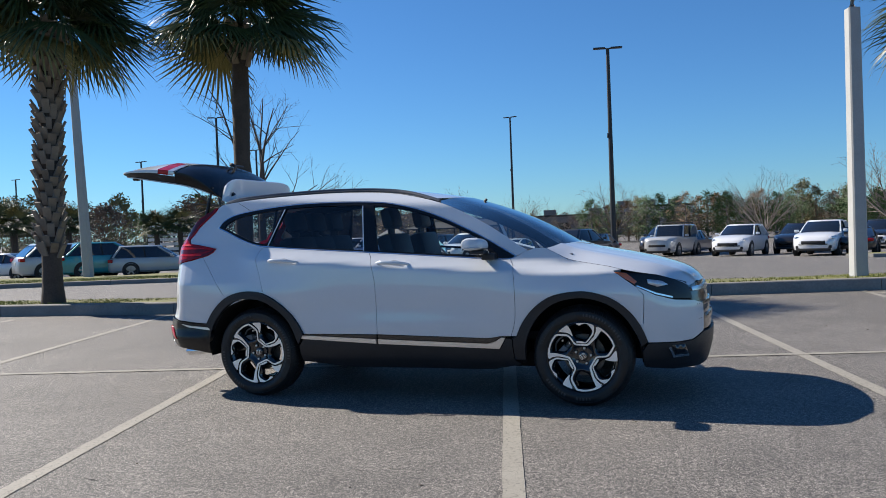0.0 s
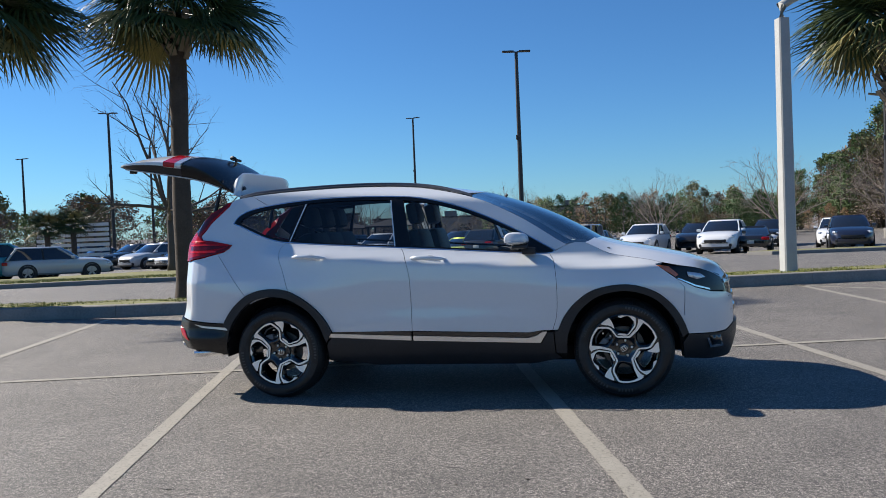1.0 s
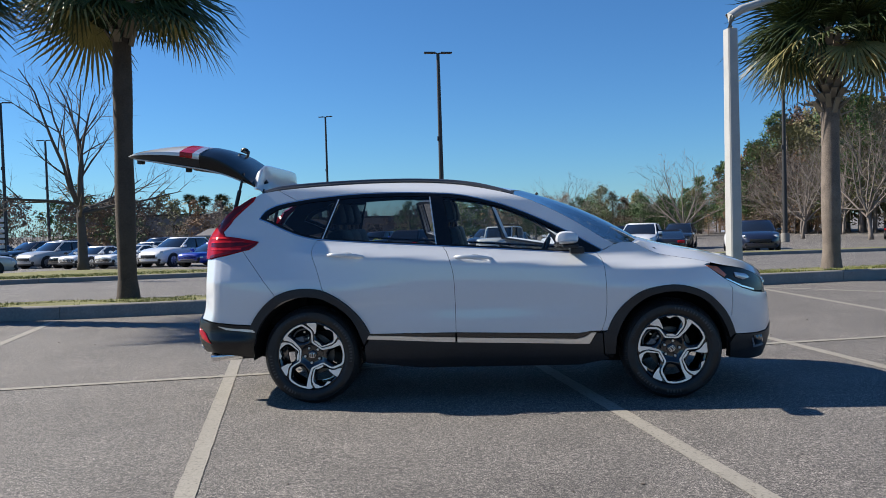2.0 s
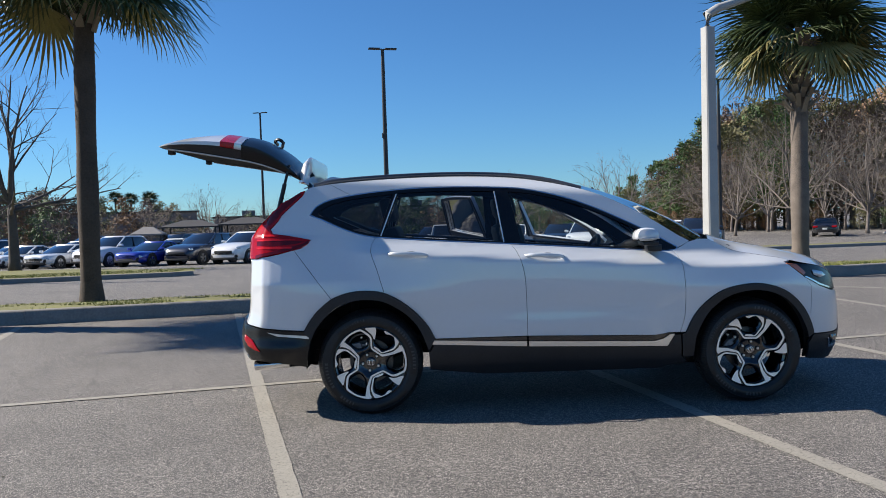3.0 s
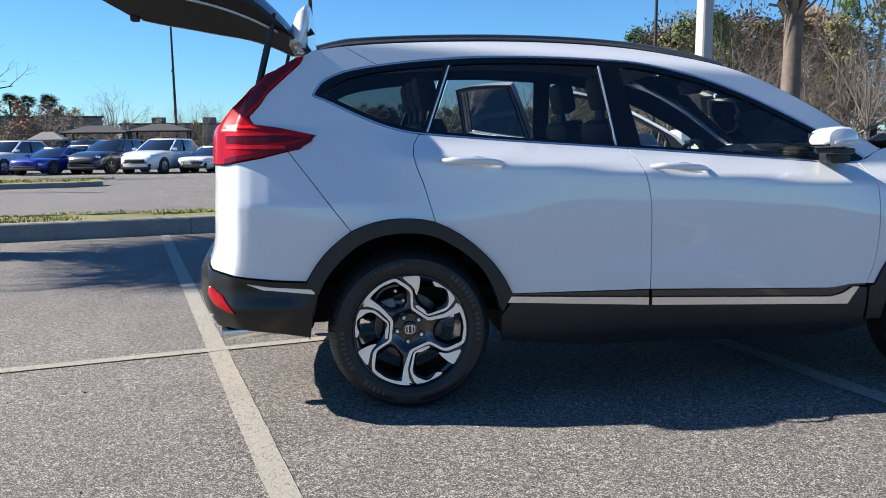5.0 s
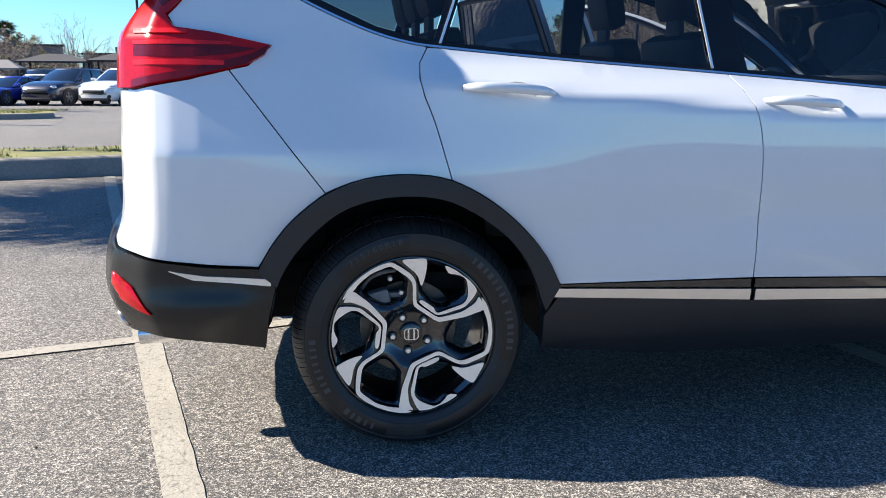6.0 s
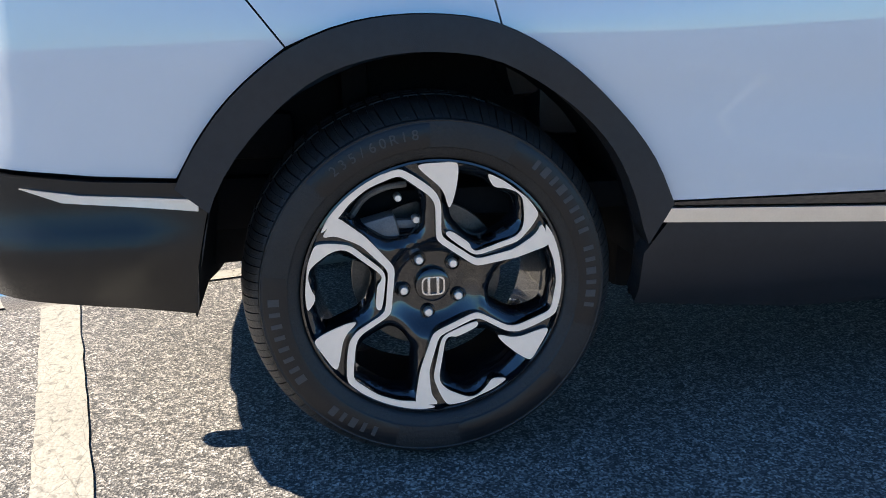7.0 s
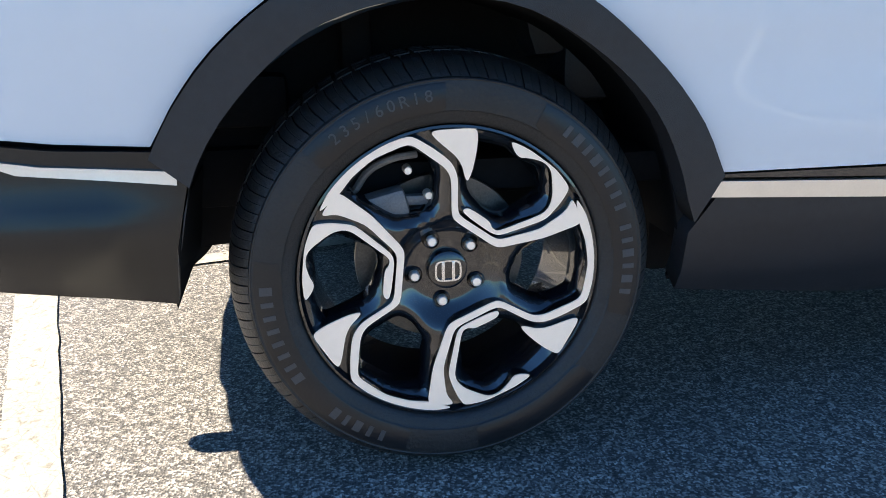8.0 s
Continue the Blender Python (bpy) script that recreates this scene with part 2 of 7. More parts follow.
def line_paint():
    m = mat("road_paint", (0.282, 0.262, 0.222), 0.75, 0, 0.12, 3, bump=0.3, bump_scale=90)
    n, l = m.node_tree.nodes, m.node_tree.links
    p = n["Principled BSDF"]
    co = n.new("ShaderNodeTexCoord")
    v = n.new("ShaderNodeTexVoronoi")
    v.feature = "DISTANCE_TO_EDGE"
    v.inputs["Scale"].default_value = 22
    l.new(co.outputs["Object"], v.inputs["Vector"])
    cr = n.new("ShaderNodeMapRange")
    cr.inputs["From Min"].default_value, cr.inputs["From Max"].default_value = 0.0, 0.022
    cr.inputs["To Min"].default_value, cr.inputs["To Max"].default_value = 0.55, 1.0
    l.new(v.outputs["Distance"], cr.inputs[0])
    w = n.new("ShaderNodeTexNoise")
    w.inputs["Scale"].default_value, w.inputs["Detail"].default_value = 45, 6
    l.new(co.outputs["Object"], w.inputs["Vector"])
    wr = n.new("ShaderNodeMapRange")
    wr.inputs["From Min"].default_value, wr.inputs["From Max"].default_value = 0.34, 0.42
    wr.inputs["To Min"].default_value = 0.6
    l.new(w.outputs[0], wr.inputs[0])
    m1 = n.new("ShaderNodeMath")
    m1.operation = "MULTIPLY"
    l.new(cr.outputs[0], m1.inputs[0])
    l.new(wr.outputs[0], m1.inputs[1])
    sc = n.new("ShaderNodeVectorMath")
    sc.operation = "SCALE"
    src = p.inputs["Base Color"].links[0].from_socket
    l.new(src, sc.inputs[0])
    l.new(m1.outputs[0], sc.inputs["Scale"])
    l.new(sc.outputs[0], p.inputs["Base Color"])
    return m


M_LINE = line_paint()


def stripe(p, q, width, label, up=0.004):
    """A painted line with slightly ragged edges, 4 mm over the ground."""
    p, q = Vector((*p, 0)), Vector((*q, 0))
    d = (q - p).normalized()
    s = Vector((-d.y, d.x, 0))
    k = max(2, int((q - p).length / 0.06))
    rows = []
    for i in range(k + 1):
        c = p + (q - p) * i / k
        e1, e2 = (noise.noise(c * 9 + Vector((j * 7, 0, 0))) * 0.006 for j in (1, 2))
        a, b = c + s * (width / 2 + e1), c - s * (width / 2 + e2)
        rows.append([(a.x, a.y, gz(a.y) + up), (b.x, b.y, gz(b.y) + up)])
    bm = bmesh.new()
    loft(bm, rows)
    ob = part("painted_line", bm, M_LINE, None, smooth=False)
    return tagged(ob, label, "road marking", "stall lines", "structure")


stripe((0.585, -4.9), (-2.50, 6.68), 0.108, "worn white stall line painted on asphalt")
stripe((3.34, -5.0), (0.37, 7.2), 0.115, "worn white stall line running under the car")
stripe((-3.0, -2.6), (-5.38, 5.9), 0.11, "worn white stall line painted on asphalt")
stripe((5.9, -4.6), (3.38, 7.0), 0.11, "worn white stall line beside the car")
stripe((-12.0, -1.55), (9.5, 3.75), 0.085, "thin white cross line over the stalls", 0.006)
stripe((6.03, 9.5), (6.9, 2.2), 0.11, "white stall line by the kerb")
stripe((6.05, 9.1), (9.0, 6.5), 0.11, "white slanting line by the kerb")
stripe((-8.2, 5.3), (-6.2, -2.0), 0.11, "worn white stall line painted on asphalt")


# ---- kerbs and verges ----
def kerb(name, pts, height, width, label):
    """An upright kerb along pts (x, y), with a rounded top edge, in lengths with joints."""
    P = [Vector((*p, 0)) for p in pts]
    root = thing(name, Matrix(), label, "kerb", kind="structure")
    prof = [(0, -0.1), (0.02, height - 0.03), (0.035, height - 0.008), (0.06, height), (width, height), (width, -0.1)]
    run = []
    for a, b in zip(P, P[1:]):
        k = max(1, round((b - a).length / 3.0))
        run += [a + (b - a) * i / k for i in range(k)]
    run.append(P[-1])
    for a, b in zip(run, run[1:]):
        d = (b - a).normalized()
        s = Vector((-d.y, d.x, 0))
        a2, b2 = a + d * 0.004, b - d * 0.004
        bm = bmesh.new()
        rows = [[c + s * o + Vector((0, 0, gz(c.y) + h)) for o, h in prof] for c in (a2, b2)]
        v = loft(bm, rows)
        bm.faces.new(v[0][::-1])
        bm.faces.new(v[1])
        part("kerb_stone", bm, M_CONCRETE, root)
    return root


KERB = [(-40, 1.6), (-14, 5.1), (-9, 5.75), (-5.43, 6.1), (-2.2, 6.8), (1.5, 7.95), (3.62, 8.7), (6.37, 9.42), (8.07, 9.85), (14, 11.4), (24, 14.0)]


def kerb_y(x):
    return float(np.interp(x, [p[0] for p in KERB], [p[1] for p in KERB]))


kerb("kerb_near", KERB, 0.21, 0.16, "grey concrete kerb along the parking stalls")


def patch(name, outline, height, material, label, kind="structure"):
    bm = bmesh.new()
    bm.faces.new([bm.verts.new((x, y, gz(y) + height)) for x, y in outline])
    bmesh.ops.triangulate(bm, faces=bm.faces)
    return tagged(part(name, bm, material, None, smooth=False), label, "verge", kind=kind)


off = Vector((-0.2625, 0.965, 0))
bm = bmesh.new()
rows = []
for i in range(201):
    f = i / 200
    x = -40 + 64 * f
    a = Vector((x, kerb_y(x), 0)) + off * 0.15
    b = a + off * 2.8
    row = []
    for j in range(9):
        c = a.lerp(b, j / 8)
        row.append((c.x, c.y, 0.195 - 0.15 * j / 8 + 0.02 * noise.noise(c * 1.7) + (0.02 if 0 < j < 8 else -0.02 if j == 8 else 0)))
    e = b + off * 0.05
    row.append((e.x, e.y, -0.05))
    rows.append(row)
loft(bm, rows)
tagged(part("verge", bm, M_GRASS, None), "narrow strip of dry winter grass behind the kerb", "grass", kind="structure")

ISL = [(-42, 7.2), (-30, 11.0), (-18.5, 14.5), (-15.6, 16.25), (-12.8, 17.9), (-7.7, 20.0), (-7.2, 20.6)]
kerb("kerb_island", ISL, 0.15, 0.16, "low concrete kerb of a planted island")
bm = bmesh.new()
rows = []
back = [(-46, 16.0), (-35, 18.5), (-19.8, 23.2), (-18.6, 30.4), (-14.0, 29.4), (-9.2, 23.6), (-7.6, 21.8)]
for (x0, y0), (x1, y1) in zip(ISL, back):
    y0 += 0.12
    rows.append([(x0 + (x1 - x0) * k / 6, y0 + (y1 - y0) * k / 6, gz(y0 + (y1 - y0) * k / 6) + (0.15 if k < 6 else -0.02) + 0.03 * math.sin(k / 6 * 3.14)) for k in range(7)])
loft(bm, rows)
tagged(part("island_grass", bm, M_GRASS, None), "grass island in the car park", "grass", kind="structure")
ISR = [(8.9, 29.6), (9.8, 29.0), (14.8, 30.3), (30, 34)]
kerb("kerb_island_far", ISR, 0.15, 0.16, "low concrete kerb of a far island")
bm = bmesh.new()
rows = []
for (x0, y0), (x1, y1) in zip(ISR, [(9.3, 30.6), (10.6, 31.9), (14.8, 33.2), (30, 37)]):
    rows.append([(x0 + (x1 - x0) * k / 4, y0 + 0.12 + (y1 - y0) * k / 4, gz(y0 + (y1 - y0) * k / 4) + (0.15 if k < 4 else -0.02)) for k in range(5)])
loft(bm, rows)
tagged(part("island_grass_far", bm, M_GRASS, None), "grass island in the far car park", "grass", kind="structure")


# ---- the white compact SUV ----
YC = 0.885           # the car's middle plane
R0, F0 = -0.60, 2.75  # where the sides begin to turn round the ends


def _soft(zs, ws, sigma):
    g = np.linspace(zs[0], zs[-1], 2000)
    w = np.interp(g, zs, ws)
    k = np.arange(-200, 201) * (g[1] - g[0])
    k = np.exp(-0.5 * (k / sigma) ** 2)
    pad = np.concatenate([np.full(200, w[0]) + (w[1] - w[0]) * np.arange(-200, 0), w, np.full(200, w[-1]) + (w[-1] - w[-2]) * np.arange(1, 201)])
    return g, np.convolve(pad, k / k.sum(), "valid")


SIDE = _soft([0.10, 0.2, 0.26, 0.34, 0.42, 0.50, 0.60, 0.75, 0.92, 1.02, 1.046, 1.058, 1.15, 1.25, 1.40, 1.53, 1.55, 1.57, 1.59, 1.613, 1.64, 1.72],
             [0.66, 0.77, 0.84, 0.890, 0.912, 0.920, 0.926, 0.928, 0.922, 0.917, 0.915, 0.909, 0.812, 0.778, 0.724, 0.674, 0.662, 0.641, 0.609, 0.560, 0.495, 0.36], 0.006)
REAR = _soft([0.1, 0.3, 0.42, 0.52, 0.62, 0.70, 0.78, 1.0, 1.1, 1.25, 1.4, 1.55, 1.62, 1.75],
             [-0.80, -0.87, -0.940, -0.990, -0.980, -0.930, -0.915, -0.905, -0.905, -0.90, -0.77, -0.60, -0.53, -0.45], 0.025)
FRONT = _soft([0.1, 0.25, 0.4, 0.55, 0.7, 0.8, 0.9, 1.0, 1.2], [3.44, 3.52, 3.56, 3.565, 3.55, 3.53, 3.49, 3.42, 3.2], 0.03)


def _round(n, L, W):
    th = np.linspace(0, math.pi / 2, 800)
    g, h = np.sin(th) ** (2 / n), np.cos(th) ** (2 / n)
    s = np.concatenate([[0], np.cumsum(np.hypot(np.diff(g * L), np.diff(h * W)))])
    return s / s[-1], g, h, s[-1]




def _facet(pts, L, W, sigma=0.010):
    """A corner of flat facets, its edges softened: pts are (share of the way back, share of the half width)."""
    P = np.array(pts, float) * (L, W)
    s = np.concatenate([[0], np.cumsum(np.linalg.norm(np.diff(P, axis=0), axis=1))])
    t = np.linspace(0, s[-1], 1600)
    k = np.exp(-0.5 * (np.arange(-120, 121) * t[1] / sigma) ** 2)
    g, h = (np.convolve(np.concatenate([np.full(120, c[0]), c, np.full(120, c[-1])]), k / k.sum(), "valid") for c in (np.interp(t, s, P[:, 0]), np.interp(t, s, P[:, 1])))
    g, h = np.maximum.accumulate(g / g.max()), np.minimum.accumulate(h / h[0])
    return t / s[-1], g - g[0], (h - h[-1]) / (1 - h[-1]), s[-1]


RT, RG, RH, RA = _facet([(0, 1), (0.25, 0.992), (0.42, 0.975), (0.72, 0.875), (0.80, 0.79), (0.92, 0.55), (1.0, 0.2), (1.0, 0)], 0.31, 0.90)
FT, FG, FH, FA = _round(2.35, 0.80, 0.90)


def skin(a, z):
    """The car's right flank: a runs along the side and on round both ends, z is the height. Places as an (n, 3) array."""
    a, z = np.asarray(a, float), np.asarray(z, float)
    x = np.clip(a, R0, F0)
    zb = 1.15 - 0.072 * (np.clip(x, -0.5, 2.6) - 1.04)
    zp = z + (1.15 - zb) * np.clip((z - 0.55) / 0.5, 0, 1)
    w = np.interp(zp, *SIDE)
    # the rear quarter leans in above the wheel, with no crease under the window
    lean = np.clip((0.14 - a) / 0.36, 0, 1)
    lean = lean * lean * (3 - 2 * lean)
    w0, w1 = (np.interp(h + (1.15 - zb) * min(1, (h - 0.55) / 0.5), *SIDE) for h in (0.93, 1.25))
    u = np.clip((z - 0.93) / 0.32, 0, 1)
    w = np.where((z > 0.93) & (z < 1.25), w * (1 - lean) + (w0 - (w0 - w1) * u ** 1.12) * lean, w)
    # haunches over the wheels and a gentle hollow low in the doors
    for cx, amp, cz, hz in ((0.02, 0.020, 0.84, 0.14), (2.62, 0.034, 0.82, 0.12)):
        w = w + amp * np.exp(-((a - cx) / 0.42) ** 2) * np.exp(-((z - cz) / hz) ** 2)
    w = w + 0.023 * np.exp(-((z - 0.475) / 0.058) ** 2) * np.clip((-0.36 - a) / 0.16, 0, 1)
    w = w - 0.010 * np.exp(-((a - 1.3) / 0.8) ** 2) * np.exp(-((z - 0.72) / 0.09) ** 2)
    w = w * (1 - 0.010 * ((x - 1.2) / 1.5) ** 2)
    px, pw = x.copy(), w.copy()
    t = np.clip((R0 - a) / RA, 0, 1)
    back = a < R0
    xe = np.interp(z, *REAR)
    px = np.where(back, R0 - (R0 - xe) * np.interp(t, RT, RG), px)
    pw = np.where(back, w * np.interp(t, RT, RH), pw)
    t = np.clip((a - F0) / FA, 0, 1)
    fr = a > F0
    xe = np.interp(z, *FRONT)
    px = np.where(fr, F0 + (xe - F0) * np.interp(t, FT, FG), px)
    pw = np.where(fr, w * np.interp(t, FT, FH), pw)
    return np.stack([px, YC - pw, z], -1)


def ax(x, z):
    """The way along the skin at which it reaches x."""
    if x < R0:
        return R0 - RA * float(np.interp((R0 - x) / (R0 - float(np.interp(z, *REAR))), RG, RT))
    if x > F0:
        return F0 + FA * float(np.interp((x - F0) / (float(np.interp(z, *FRONT)) - F0), FG, FT))
    return x


def aw(f, end):
    """The way along the skin at which the half width has fallen to the share f of the side's, at the rear (-1) or front (1)."""
    if end < 0:
        return R0 - RA * float(np.interp(-f, -RH, RT))
    return F0 + FA * float(np.interp(-f, -FH, FT))


def S(*pts):
    """(x, z) pairs into (a, z) pairs."""
    return [(ax(x, z), z) for x, z in pts]


def inside(pts, poly):
    x, y = pts[:, 0], pts[:, 1]
    r = np.zeros(len(pts), bool)
    P = np.array(poly)
    for (x0, y0), (x1, y1) in zip(P, np.roll(P, -1, 0)):
        c = (y0 > y) != (y1 > y)
        with np.errstate(divide="ignore", invalid="ignore"):
            r ^= c & (x < (x1 - x0) * (y - y0) / (y1 - y0) + x0)
    return r


def shrink(poly, d):
    """The outline moved inward by d."""
    P = np.array(poly, float)
    area = 0.5 * np.sum(P[:, 0] * np.roll(P[:, 1], -1) - np.roll(P[:, 0], -1) * P[:, 1])
    if area < 0:
        P = P[::-1]
    e = np.roll(P, -1, 0) - P
    e /= np.maximum(np.linalg.norm(e, axis=1, keepdims=True), 1e-9)
    n = np.stack([-e[:, 1], e[:, 0]], 1)
    m = n + np.roll(n, 1, 0)
    m /= np.maximum((m * m).sum(1, keepdims=True), 0.5) / 2
    return [tuple(p) for p in P + m * d]


def dense(poly, step):
    out = []
    n = len(poly)
    for i in range(n):
        p, q = np.array(poly[i]), np.array(poly[(i + 1) % n])
        k = max(1, int(np.linalg.norm(q - p) / step))
        out += [tuple(p + (q - p) * j / k) for j in range(k)]
    return out


def panel(outline, holes=(), res=0.035, gap=0.0017, lift=0.0, depth=0.02, pillow=0.0, edge=0.03, far=False):
    """A sheet of the skin within the outline, its edges folded inward by depth. pillow bulges it by that much, starting edge from its rim."""
    o = dense(shrink(outline, gap), res)
    hs = [dense(shrink(h, -gap), res) for h in holes]
    lo, hi = np.min(o, 0), np.max(o, 0)
    gx, gy = np.meshgrid(np.arange(lo[0] + res / 2, hi[0], res), np.arange(lo[1] + res / 2, hi[1], res))
    gp = np.stack([gx.ravel(), gy.ravel()], 1)
    rim = np.array(o + [p for h in hs for p in h])
    ok = inside(gp, o)
    for h in hs:
        ok &= ~inside(gp, h)
    gp = gp[ok]
    if len(gp):
        gp = gp[np.min(np.linalg.norm(gp[:, None] - rim[None], axis=2), axis=1) > res * 0.45]
    pts = np.concatenate([rim, gp]) if len(gp) else rim
    edges, k = [], 0
    for loop in (o, *hs):
        edges += [(k + i, k + (i + 1) % len(loop)) for i in range(len(loop))]
        k += len(loop)
    vs, es, fs, *_ = geometry.delaunay_2d_cdt([Vector(p) for p in pts], edges, [], 0, 1e-6)
    vs = np.array([tuple(v) for v in vs])
    fs = np.array([f for f in fs if len(f) == 3])
    c = vs[fs].mean(1)
    ok = inside(c, o)
    for h in hs:
        ok &= ~inside(c, h)
    fs = fs[ok]
    a = vs[fs[:, 1]] - vs[fs[:, 0]]
    b = vs[fs[:, 2]] - vs[fs[:, 0]]
    flip = a[:, 0] * b[:, 1] - a[:, 1] * b[:, 0] < 0
    fs[flip] = fs[flip][:, ::-1]
    P = skin(vs[:, 0], vs[:, 1])
    e = 0.004
    da = skin(vs[:, 0] + e, vs[:, 1]) - skin(vs[:, 0] - e, vs[:, 1])
    dz = skin(vs[:, 0], vs[:, 1] + e) - skin(vs[:, 0], vs[:, 1] - e)
    N = np.cross(da, dz)
    N /= np.maximum(np.linalg.norm(N, axis=1, keepdims=True), 1e-12)
    up = np.full(len(vs), lift)
    if pillow:
        dist = np.min(np.linalg.norm(vs[:, None] - rim[None], axis=2), axis=1)
        f = np.clip(dist / edge, 0, 1)
        up = up + pillow * np.sqrt(1 - (1 - f) ** 2)
    P = P + N * up[:, None]
    cnt = {}
    for f in fs:
        for i in range(3):
            q = (int(f[i]), int(f[(i + 1) % 3]))
            cnt[tuple(sorted(q))] = None if tuple(sorted(q)) in cnt else q
    border = [q for q in cnt.values() if q]
    ids = sorted({i for q in border for i in q})
    new_id = {i: len(P) + k for k, i in enumerate(ids)}
    low_id = {i: len(P) + len(ids) + k for k, i in enumerate(ids)}
    V = np.concatenate([P, P[ids], P[ids] - N[ids] * depth]) if ids else P
    F = [tuple(int(i) for i in f) for f in fs]
    F += [(new_id[i], low_id[i], low_id[j], new_id[j]) for i, j in border]
    if far:
        V = V * (1, -1, 1) + (0, 2 * YC, 0)
        F = [f[::-1] for f in F]
    me = bpy.data.meshes.new("panel")
    me.from_pydata(V.tolist(), [], F)
    me.shade_smooth()
    me.update()
    if not pillow:
        vn = [v.normal.copy() for v in me.vertices]
        s = np.array([1, -1, 1]) if far else 1
        for i in range(len(P)):
            vn[i] = Vector(N[i] * s)
        me.normals_split_custom_set_from_vertices(vn)
    return me


car = thing("compact_suv", Matrix(), "white pearl compact SUV with black cladding and its tailgate open", "car")

# outlines of the flank, as (x, z)
DLO_TOP = spline([(-0.405, 1.395), (-0.365, 1.455), (-0.27, 1.502), (-0.117, 1.532), (0.09, 1.556), (0.36, 1.573), (0.66, 1.574), (0.94, 1.563), (1.127, 1.545), (1.38, 1.486), (1.605, 1.404), (1.85, 1.288), (2.0, 1.208), (2.11, 1.143), (2.185, 1.098)], 0.03)
DLO_LOW = spline([(2.165, 1.078), (2.05, 1.073), (1.63, 1.105), (1.04, 1.150), (0.45, 1.192), (0.10, 1.222), (0.0, 1.235), (-0.10, 1.262), (-0.212, 1.308), (-0.325, 1.362)], 0.03)
DLO = DLO_TOP + DLO_LOW
SEAM_X = min((p[0] for p in DLO_TOP), key=lambda x: abs(x + 0.125))
ROOF_EDGE = spline([(-0.45, 1.585), (-0.3, 1.61), (-0.1, 1.628), (0.2, 1.643), (0.53, 1.652), (0.84, 1.647), (1.1, 1.627), (1.3, 1.592), (1.5, 1.543), (1.648, 1.492), (1.8, 1.422), (1.96, 1.335), (2.10, 1.245), (2.20, 1.178), (2.27, 1.138)], 0.04)
ARCH_R = spline([(-0.452, 0.590), (-0.413, 0.659), (-0.348, 0.739), (-0.251, 0.815), (-0.14, 0.857), (-0.015, 0.868), (0.105, 0.851), (0.224, 0.79), (0.33, 0.702), (0.405, 0.612), (0.452, 0.523)], 0.03)
ARCH_R_IN = spline([(-0.436, 0.365), (-0.421, 0.454), (-0.385, 0.572), (-0.318, 0.67), (-0.22, 0.758), (-0.123, 0.796), (-0.009, 0.807), (0.108, 0.788), (0.228, 0.72), (0.319, 0.631), (0.376, 0.522), (0.405, 0.41), (0.412, 0.32)], 0.03)
ARCH_F = spline([(2.19, 0.512), (2.235, 0.608), (2.316, 0.708), (2.439, 0.796), (2.59, 0.833), (2.739, 0.831), (2.895, 0.776), (3.01, 0.678), (3.08, 0.570), (3.118, 0.470)], 0.03)
ARCH_F_IN = spline([(2.245, 0.30), (2.25, 0.42), (2.285, 0.54), (2.36, 0.66), (2.47, 0.748), (2.60, 0.786), (2.735, 0.784), (2.87, 0.733), (2.965, 0.648), (3.03, 0.545), (3.07, 0.44), (3.085, 0.30)], 0.03)
SEAM_REAR = [(0.055, 1.224), (0.028, 1.180), (0.024, 1.135), (0.036, 1.085), (0.063, 1.015), (0.111, 0.849)]
SEAM_MID = [(1.002, 1.153), (1.030, 1.115), (1.052, 1.06), (1.080, 0.946), (1.089, 0.769), (1.090, 0.521)]
SEAM_FRONT = [(2.14, 1.076), (2.168, 1.03), (2.184, 0.936), (2.190, 0.77), (2.182, 0.62), (2.150, 0.512)]
SILL_TOP = 0.521


def cut(curve, x0, x1):
    return [p for p in curve if x0 < p[0] < x1]


low_rev = DLO_LOW[::-1]          # rising x
RD = S(*spline(SEAM_REAR[::-1], 0.03), *cut(low_rev, 0.06, 1.0), *spline(SEAM_MID, 0.03), (0.455, SILL_TOP), *[p for p in ARCH_R[::-1] if p[0] > 0.112])
FD = S(*spline(SEAM_MID[::-1], 0.03), *cut(low_rev, 1.005, 2.13), *spline(SEAM_FRONT, 0.03), (2.07, 0.512), (2.0, 0.497), (1.96, 0.497))
HOOD_EDGE = spline([(2.40, 1.150), (2.47, 1.115), (2.56, 1.068), (2.66, 1.043), (2.86, 1.008), (2.95, 0.985)], 0.03)
FENDER = S(*spline(SEAM_FRONT[::-1], 0.03), (2.20, 1.10), (2.25, 1.130), (2.33, 1.152), *HOOD_EDGE, (2.90, 0.975), (3.04, 0.868), (3.10, 0.80), (3.09, 0.60), *ARCH_F[::-1])
LAMP_R = [(-0.392, 1.224), (-0.50, 1.247), (-0.655, 1.272), (-0.676, 1.305), (-0.556, 1.442), (-0.455, 1.535), (-0.435, 1.57), (-0.47, 1.56), (-0.56, 1.505), (-0.66, 1.425), (-0.745, 1.345), (-0.80, 1.275)]
lamp_r = S(*LAMP_R) + [(aw(0.74, -1), 1.25), (aw(0.76, -1), 1.10)] + S((-0.775, 1.102), (-0.615, 1.133), (-0.458, 1.168), (-0.41, 1.195))
